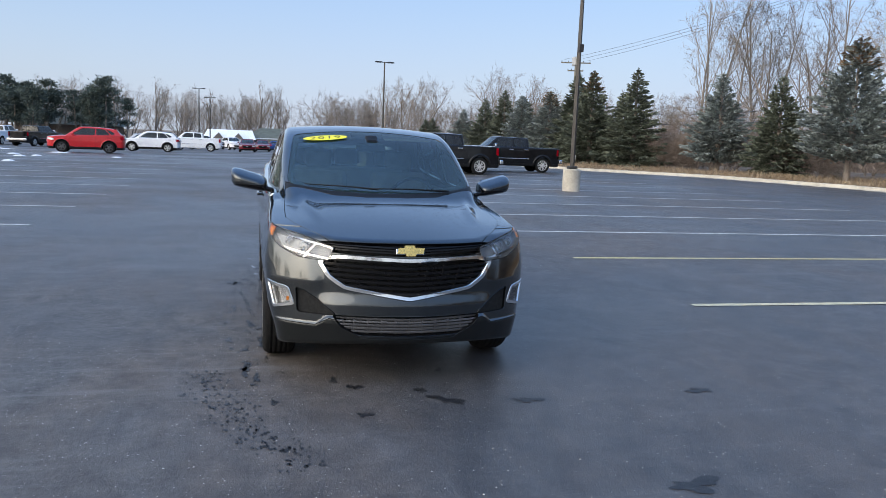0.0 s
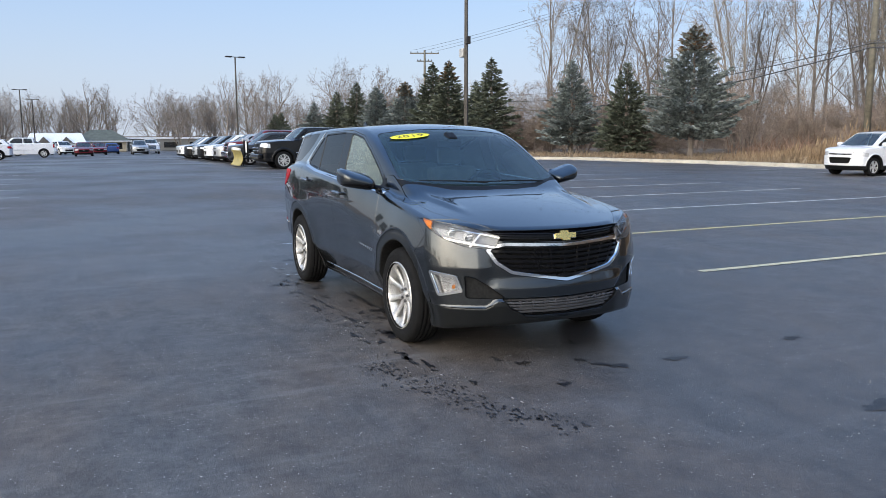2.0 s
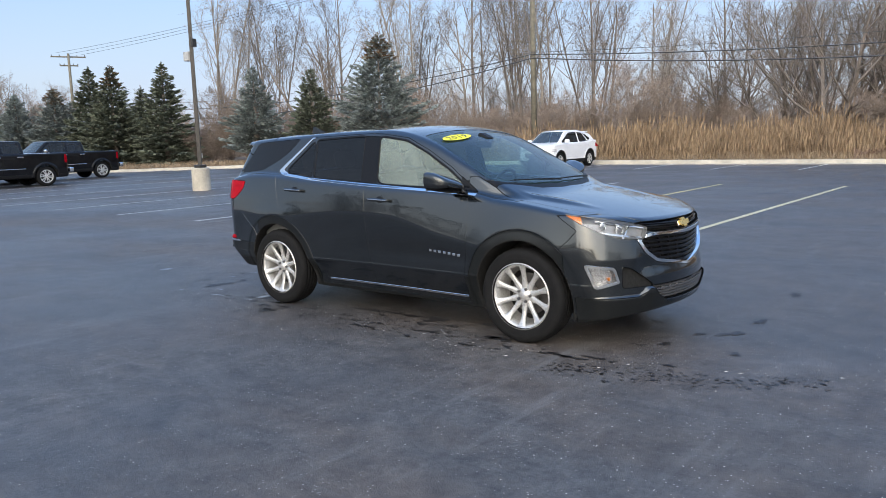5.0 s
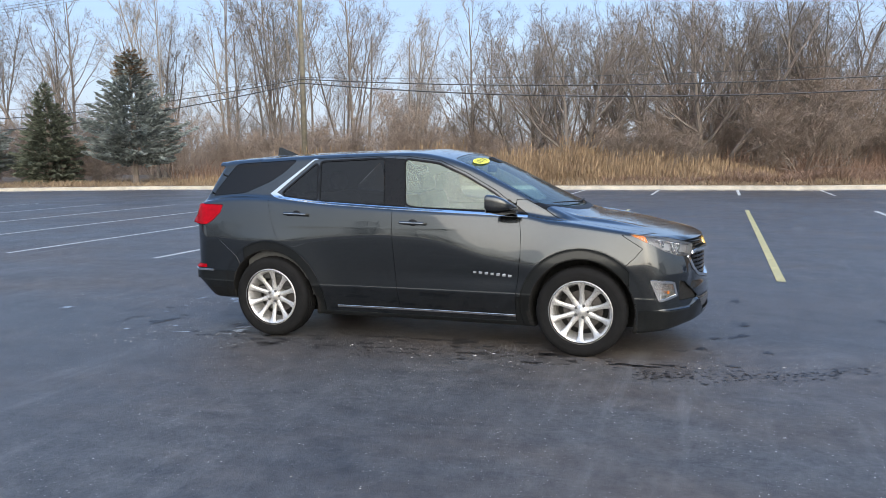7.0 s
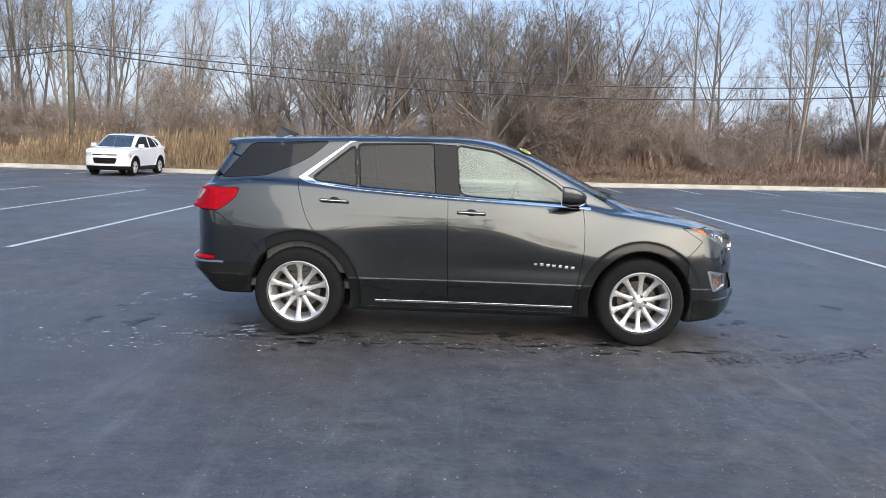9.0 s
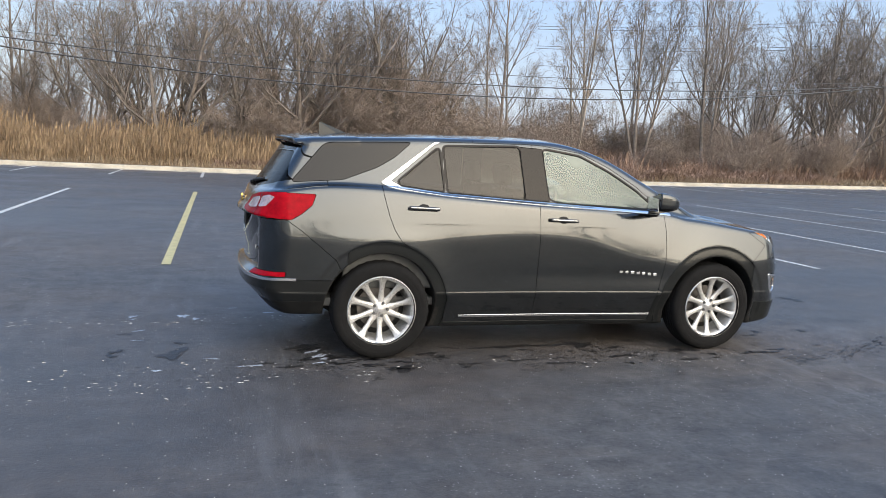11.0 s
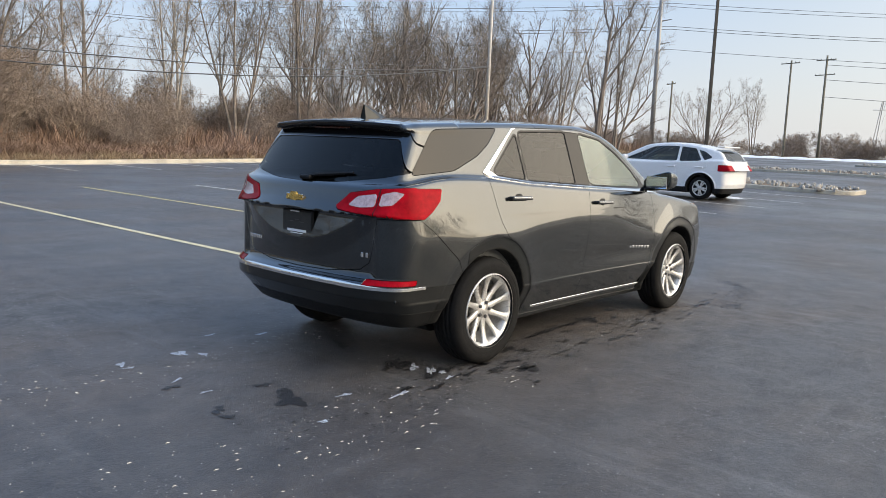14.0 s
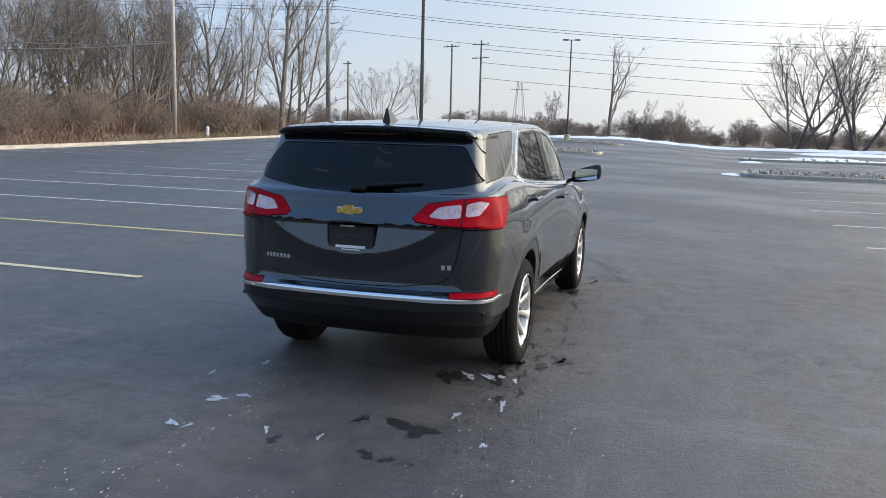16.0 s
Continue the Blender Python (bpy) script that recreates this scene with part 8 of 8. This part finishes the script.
# ---- planted islands with stones, and old snow ----
STONE = simple("island_stone", (0.36, 0.34, 0.31), 0.85, vary=0.3, scale=5, per_object=0.3)
rock_rng = random.Random(5)
ROCKS = []
for k in range(5):
    bm = bmesh.new()
    bmesh.ops.create_icosphere(bm, subdivisions=1, radius=1.0)
    for v in bm.verts:
        v.co *= rock_rng.uniform(0.72, 1.15)
    me = bpy.data.meshes.new("stone")
    bm.to_mesh(me)
    bm.free()
    me.materials.append(STONE)
    ROCKS.append(me)


def island(x0, x1, y0, y1, label, stones, snowy=False):
    """A kerbed oblong island with rounded ends, heaped with stones."""
    cx, cy, hx, hy = (x0 + x1) / 2, (y0 + y1) / 2, (x1 - x0) / 2, (y1 - y0) / 2
    ring = []
    n = 40
    for k in range(n):
        a = 2 * math.pi * k / n
        c, s = math.cos(a), math.sin(a)
        e = 0.45
        ring.append((cx + hx * math.copysign(abs(c) ** e, c), cy + hy * math.copysign(abs(s) ** e, s)))
    v, f = [], []
    for k, (x, y) in enumerate(ring):
        ox, oy = (x - cx) / hx, (y - cy) / hy
        l = math.hypot(ox, oy)
        ox, oy = ox / l, oy / l
        z = gzf(x, y)
        for o, hgt in ((0.0, -0.05), (0.0, 0.13), (-0.03, 0.155), (-0.16, 0.155), (-0.18, 0.10)):
            v.append((x + ox * o, y + oy * o, z + hgt))
        j = (k + 1) % n
        for m in range(4):
            f.append((k * 5 + m, j * 5 + m, j * 5 + m + 1, k * 5 + m + 1))
    isl = tagged(part("planting_island", mesh_of("island_kerb", v, f, CONCRETE)), label, "traffic island", "islands in the lot", "structure")
    top = [(x * 0.985 + cx * 0.015, y * 0.985 + cy * 0.015, gzf(x, y) + 0.11) for x, y in ring] + [(cx, cy, gzf(cx, cy) + 0.22)]
    part("island_fill", mesh_of("island_fill", top, [(k, (k + 1) % n, n) for k in range(n)], SNOW if snowy else DIRT), None, isl)
    for k in range(stones):
        u, w = rock_rng.uniform(-0.92, 0.92), rock_rng.uniform(-0.94, 0.94)
        x, y = cx + u * hx, cy + w * hy
        s = rock_rng.uniform(0.06, 0.13)
        o = part("stone", ROCKS[k % 5], None, isl)
        o.matrix_basis = pose(x, y, gzf(x, y) + 0.15 + s * 0.2, rock_rng.uniform(0, 360), rock_rng.uniform(0, 360), 0) @ Matrix.Diagonal((s * 1.25, s, s * 0.8, 1))


island(22.6, 25.9, 3.6, 15.5, "kerbed island heaped with pale stones round a lamp post", 240)
island(41.5, 44.5, 4.0, 15.0, "kerbed island heaped with pale stones", 170)
island(66.5, 69.5, 5.0, 15.0, "far kerbed island with stones and snow", 60)
island(25.0, 28.6, -16.0, -3.6, "kerbed island heaped with grey stones", 240)
island(49, 53, -17.0, -4.6, "kerbed island under old snow", 20, True)


def snow_patch(x, y, r, h, seed, sy=1.0, name="snow_patch", lab="small patch of old snow on the asphalt"):
    g = random.Random(seed)
    n = 14
    v = [(x, y, gzf(x, y) + h)]
    for k in range(n):
        a = 2 * math.pi * k / n
        q = r * g.uniform(0.6, 1.15)
        for e, hh in ((0.6, h * 0.7), (1.0, 0.003)):
            px, py = x + math.cos(a) * q * e, y + math.sin(a) * q * e * sy
            v.append((px, py, gzf(px, py) + hh))
    f = []
    for k in range(n):
        j = (k + 1) % n
        f += [(0, 1 + 2 * k, 1 + 2 * j), (1 + 2 * k, 2 + 2 * k, 2 + 2 * j, 1 + 2 * j)]
    return tagged(part(name, mesh_of(name, v, f, SNOW, True)), lab, "snow", "snow patches")


for k, (x, y, r, sy) in enumerate(((-36.0, -12.2, 0.55, 0.8), (-37.4, -11.8, 0.4, 1.0), (-30.0, -11.0, 0.5, 0.9), (-46.5, -12.8, 0.7, 1.6), (-38.4, -8.2, 0.35, 1.5), (-55, -20, 1.2, 3), (-40, -13.6, 0.5, 1.2), (-33, -14, 0.5, 1),
                                   (26.8, -3.2, 0.9, 0.5), (46, -5, 1.4, 0.6), (58, -11, 4.5, 0.7), (80, -17, 7, 0.9), (-20, 29.2, 0.5, 0.7), (-24, 28.9, 0.35, 0.7), (13, 30.0, 0.3, 0.8), (-7.5, 29.4, 0.35, 0.6), (-33, 27.2, 0.6, 0.5), (16.6, 5.6, 0.35, 2.0))):
    snow_patch(x, y, r * (0.6 if x < -28 else 1.0), 0.05 + 0.03 * r, 100 + k, sy)
for k in range(26):
    a = k / 25
    x, y = 104 - 8 * a * (1 - a), -48 + 90 * a
    snow_patch(x, y, 3.6, 0.35, 300 + k, 0.9, "snow_bank", "long bank of ploughed snow at the far edge")
hyd = thing("fire_hydrant", "small pale hydrant beyond the kerb", "hydrant", at=(45.5, 35.0, float(ground_z(np.array(45.5), np.array(35.0)))))
part("barrel", mesh_of("barrel", *lathe([(0.0, 0.0), (0.16, 0.0), (0.13, 0.06), (0.12, 0.55), (0.15, 0.60), (0.13, 0.72), (0.05, 0.82), (0.0, 0.84)], 16), INK_WHITE, True), None, hyd)
part("outlet", box((0.36, 0.12, 0.12), (0, 0, 0.48), 0.04), INK_WHITE, hyd)


# ---- wet marks, ice and salt on the asphalt round the car ----
WET = simple("wet_asphalt", (0.016, 0.016, 0.018), 0.40, vary=0.3, scale=30, rough_vary=0.15, bumpy=0.25)
ICE = simple("thin_ice", (0.42, 0.47, 0.53), 0.3, vary=0.3, scale=14, bumpy=0.4)
CHIP = simple("salt_and_ice_chips", (0.42, 0.42, 0.41), 0.6, vary=0.3, scale=30)
gr = random.Random(77)


def blotch(x, y, rx, ry, turn, lift, mat, name, lab, n=40, rough=0.75):
    v = []
    c, s = math.cos(turn), math.sin(turn)
    ph = [gr.uniform(0, 6.28) for _ in range(3)]
    for k in range(n):
        a = 2 * math.pi * k / n
        q = 1 + rough * (0.55 * math.sin(2 * a + ph[0]) + 0.4 * math.sin(3 * a + ph[1]) + 0.4 * math.sin(5 * a + ph[2])) + gr.uniform(-0.12, 0.12)
        px, py = rx * 0.8 * q * math.cos(a), ry * q * math.sin(a)
        X, Y = x + px * c - py * s, y + px * s + py * c
        v.append((X, Y, gzf(X, Y) + lift))
    return tagged(part(name, mesh_of(name, v, [tuple(range(n))], mat)), lab, "stain" if mat is WET else "ice", "wet marks" if mat is WET else "ice patches", "structure" if mat is WET else "")


wet_lab = "dark wet mark on the asphalt"
for x, y, rx, ry, a in ((0.9, -0.3, 0.055, 0.04, 0), (1.4, -0.3, 0.05, 0.03, 0.3), (1.0, 0.1, 0.05, 0.03, 0), (1.2, 0.22, 0.11, 0.05, 0.8), (1.25, 0.72, 0.10, 0.035, 1.2), (1.2, 1.9, 0.10, 0.04, 1.4), (2.5, 1.1, 0.16, 0.06, 1.5),
                        (0.6, 0.3, 0.05, 0.03, 0), (-1.0, -0.6, 0.16, 0.06, 0.2), (-1.35, -0.6, 0.24, 0.028, 0.05), (-1.75, -0.63, 0.20, 0.026, -0.05), (-0.3, -1.1, 0.06, 0.03, 0), (-0.8, -0.95, 0.10, 0.03, 0.1), (-1.4, -1.1, 0.12, 0.022, 0.1),
                        (-2.1, -1.05, 0.10, 0.02, 0), (-2.6, -1.12, 0.09, 0.022, 0), (-3.2, -0.5, 0.18, 0.06, 0.6), (-3.1, -0.8, 0.14, 0.05, 0.2), (-3.35, -1.0, 0.07, 0.025, 0), (-3.5, -0.9, 0.05, 0.03, 0), (-2.6, -1.12, 0.12, 0.05, 0.3),
                        (-4.12, -0.6, 0.13, 0.085, 1.5), (-4.08, -0.3, 0.05, 0.03, 0), (-4.5, -0.5, 0.06, 0.03, 1), (-4.52, -0.62, 0.04, 0.025, 0), (-3.15, 0.1, 0.10, 0.04, 1.2), (-4.5, 0.0, 0.05, 0.03, 0), (0.75, -0.42, 0.05, 0.03, 0)):
    blotch(x, y, rx * 1.0, ry * 0.95, a, 0.0035, WET, "wet_mark", wet_lab)
for k in range(70):
    x = gr.uniform(-3.3, 1.2)
    r = gr.uniform(0.015, 0.055) * gr.uniform(0.5, 1.2)
    blotch(x, -0.86 + gr.gauss(0, 0.16), r * 1.7, r * 0.5, gr.gauss(0, 0.25), 0.0035, WET, "wet_mark", wet_lab, 18)
# the curved wet print of a tyre in front of the car
bits_v, bits_f = [], []
for k in range(330):
    t = gr.random()
    x = 0.45 + 1.65 * t
    y = -1.2 + 0.10 * t + 0.50 * t**2 + gr.gauss(0, 0.075)
    r = gr.uniform(0.003, 0.013)
    base = len(bits_v)
    for q in range(6):
        a = q * math.pi / 3 + gr.uniform(-0.3, 0.3)
        X, Y = x + r * 1.5 * math.cos(a), y + r * 0.8 * math.sin(a)
        bits_v.append((X, Y, gzf(X, Y) + 0.003))
    bits_f.append(tuple(range(base, base + 6)))
tagged(part("wet_tyre_print", mesh_of("wet_tyre_print", bits_v, bits_f, WET)), "broken wet tyre print curving over the asphalt", "stain", kind="stuff")
# drip marks along the flank
bits_v, bits_f = [], []
for k in range(320):
    x = gr.uniform(-4.6, 0.4)
    y = -1.02 + gr.gauss(0, 0.16)
    r = gr.uniform(0.003, 0.011)
    base = len(bits_v)
    for q in range(6):
        a = q * math.pi / 3 + gr.uniform(-0.3, 0.3)
        X, Y = x + r * 1.8 * math.cos(a), y + r * 0.7 * math.sin(a)
        bits_v.append((X, Y, gzf(X, Y) + 0.003))
    bits_f.append(tuple(range(base, base + 6)))
tagged(part("wet_drips", mesh_of("wet_drips", bits_v, bits_f, WET)), "scattered dark drips beside the car", "stain", kind="stuff")

for x, y, rx, ry, a in ((-3.13, -0.75, 0.15, 0.035, 0.75), (-3.14, -0.92, 0.06, 0.025, 0.1), (-3.6, -0.95, 0.12, 0.025, 0.2), (-3.85, -0.75, 0.10, 0.02, 0.1), (-3.15, -0.62, 0.13, 0.035, 0.9), (-3.1, -0.82, 0.06, 0.03, 0), (-4.1, 0.6, 0.12, 0.05, 1.3), (-4.0, 0.48, 0.09, 0.03, 1.2), (-4.5, 0.6, 0.10, 0.03, 0.7), (-5.6, -0.3, 0.14, 0.06, 0.5), (-4.4, 0.1, 0.07, 0.02, 0.6),
                        (-3.4, 0.7, 0.07, 0.03, 0), (-4.2, -1.0, 0.07, 0.02, 0.1), (-4.4, -0.2, 0.06, 0.02, 0.2), (-4.5, 0.5, 0.06, 0.02, 0), (-3.7, 0.9, 0.06, 0.02, 0.3)):
    blotch(x, y, rx * 0.62, ry * 0.62, a, 0.004, ICE, "ice_patch", "thin pale patch of ice on the asphalt")


def chips(n, place, size, seed, stretch=1.0):
    """Flat angular chips."""
    r = np.random.RandomState(seed)
    x, y = place(r, n)
    z = gz(x, y)
    s = size * r.uniform(0.4, 1.6, n) ** 1.5
    a = r.normal(size=n) * (0.25 if stretch > 1 else 3)
    e1 = np.stack([np.cos(a) * s * stretch, np.sin(a) * s * stretch, 0 * s], 1)
    e2 = np.stack([-np.sin(a) * s, np.cos(a) * s, 0 * s], 1) * r.uniform(0.4, 0.9, n)[:, None]
    p = np.stack([x, y, z + 0.001], 1)
    V = np.stack([p + e1, p + e2, p - e1 * 0.8, p - e2, p + np.array((0, 0, 1)) * (s * 0.5 + 0.002)[:, None]], 1).reshape(-1, 3)
    k = np.arange(n)[:, None] * 5
    return V, np.concatenate([k + [[0, 1, 4]], k + [[1, 2, 4]], k + [[2, 3, 4]], k + [[3, 0, 4]]])


def around(r, n):
    a, d = r.uniform(0, 6.28, n), 1.0 + 9.5 * r.uniform(0, 1, n) ** 0.65
    return -1.4 + d * np.cos(a) * 1.1, d * np.sin(a)


def trails(r, n):
    lane = r.randint(0, 3, n)
    x = np.where(lane == 0, r.uniform(-7.5, 2.5, n), r.uniform(-7.5, -2.8, n))
    y = np.choose(lane, [-1.05 - 0.02 * x, 0.55 + 0.03 * x, -1.25 + 0.06 * (x + 3)]) + r.normal(size=n) * 0.10
    y = np.where((lane == 0) & (x > 0.5), -1.0 + 0.30 * (x - 0.5) + r.normal(size=n) * 0.06, y)
    return x, y


for data, lab in ((chips(24000, around, 0.0031, 51), "tiny pale salt and ice grains on the asphalt"), (chips(260, around, 0.0036, 52), "pale ice chips scattered on the asphalt"), (chips(420, trails, 0.0027, 53, 3.6), "slivers of ice fallen along the wheel tracks")):
    tagged(part("ice_chips", fast_mesh("ice_chips", data[0], data[1], CHIP)), lab, "ice", kind="stuff")
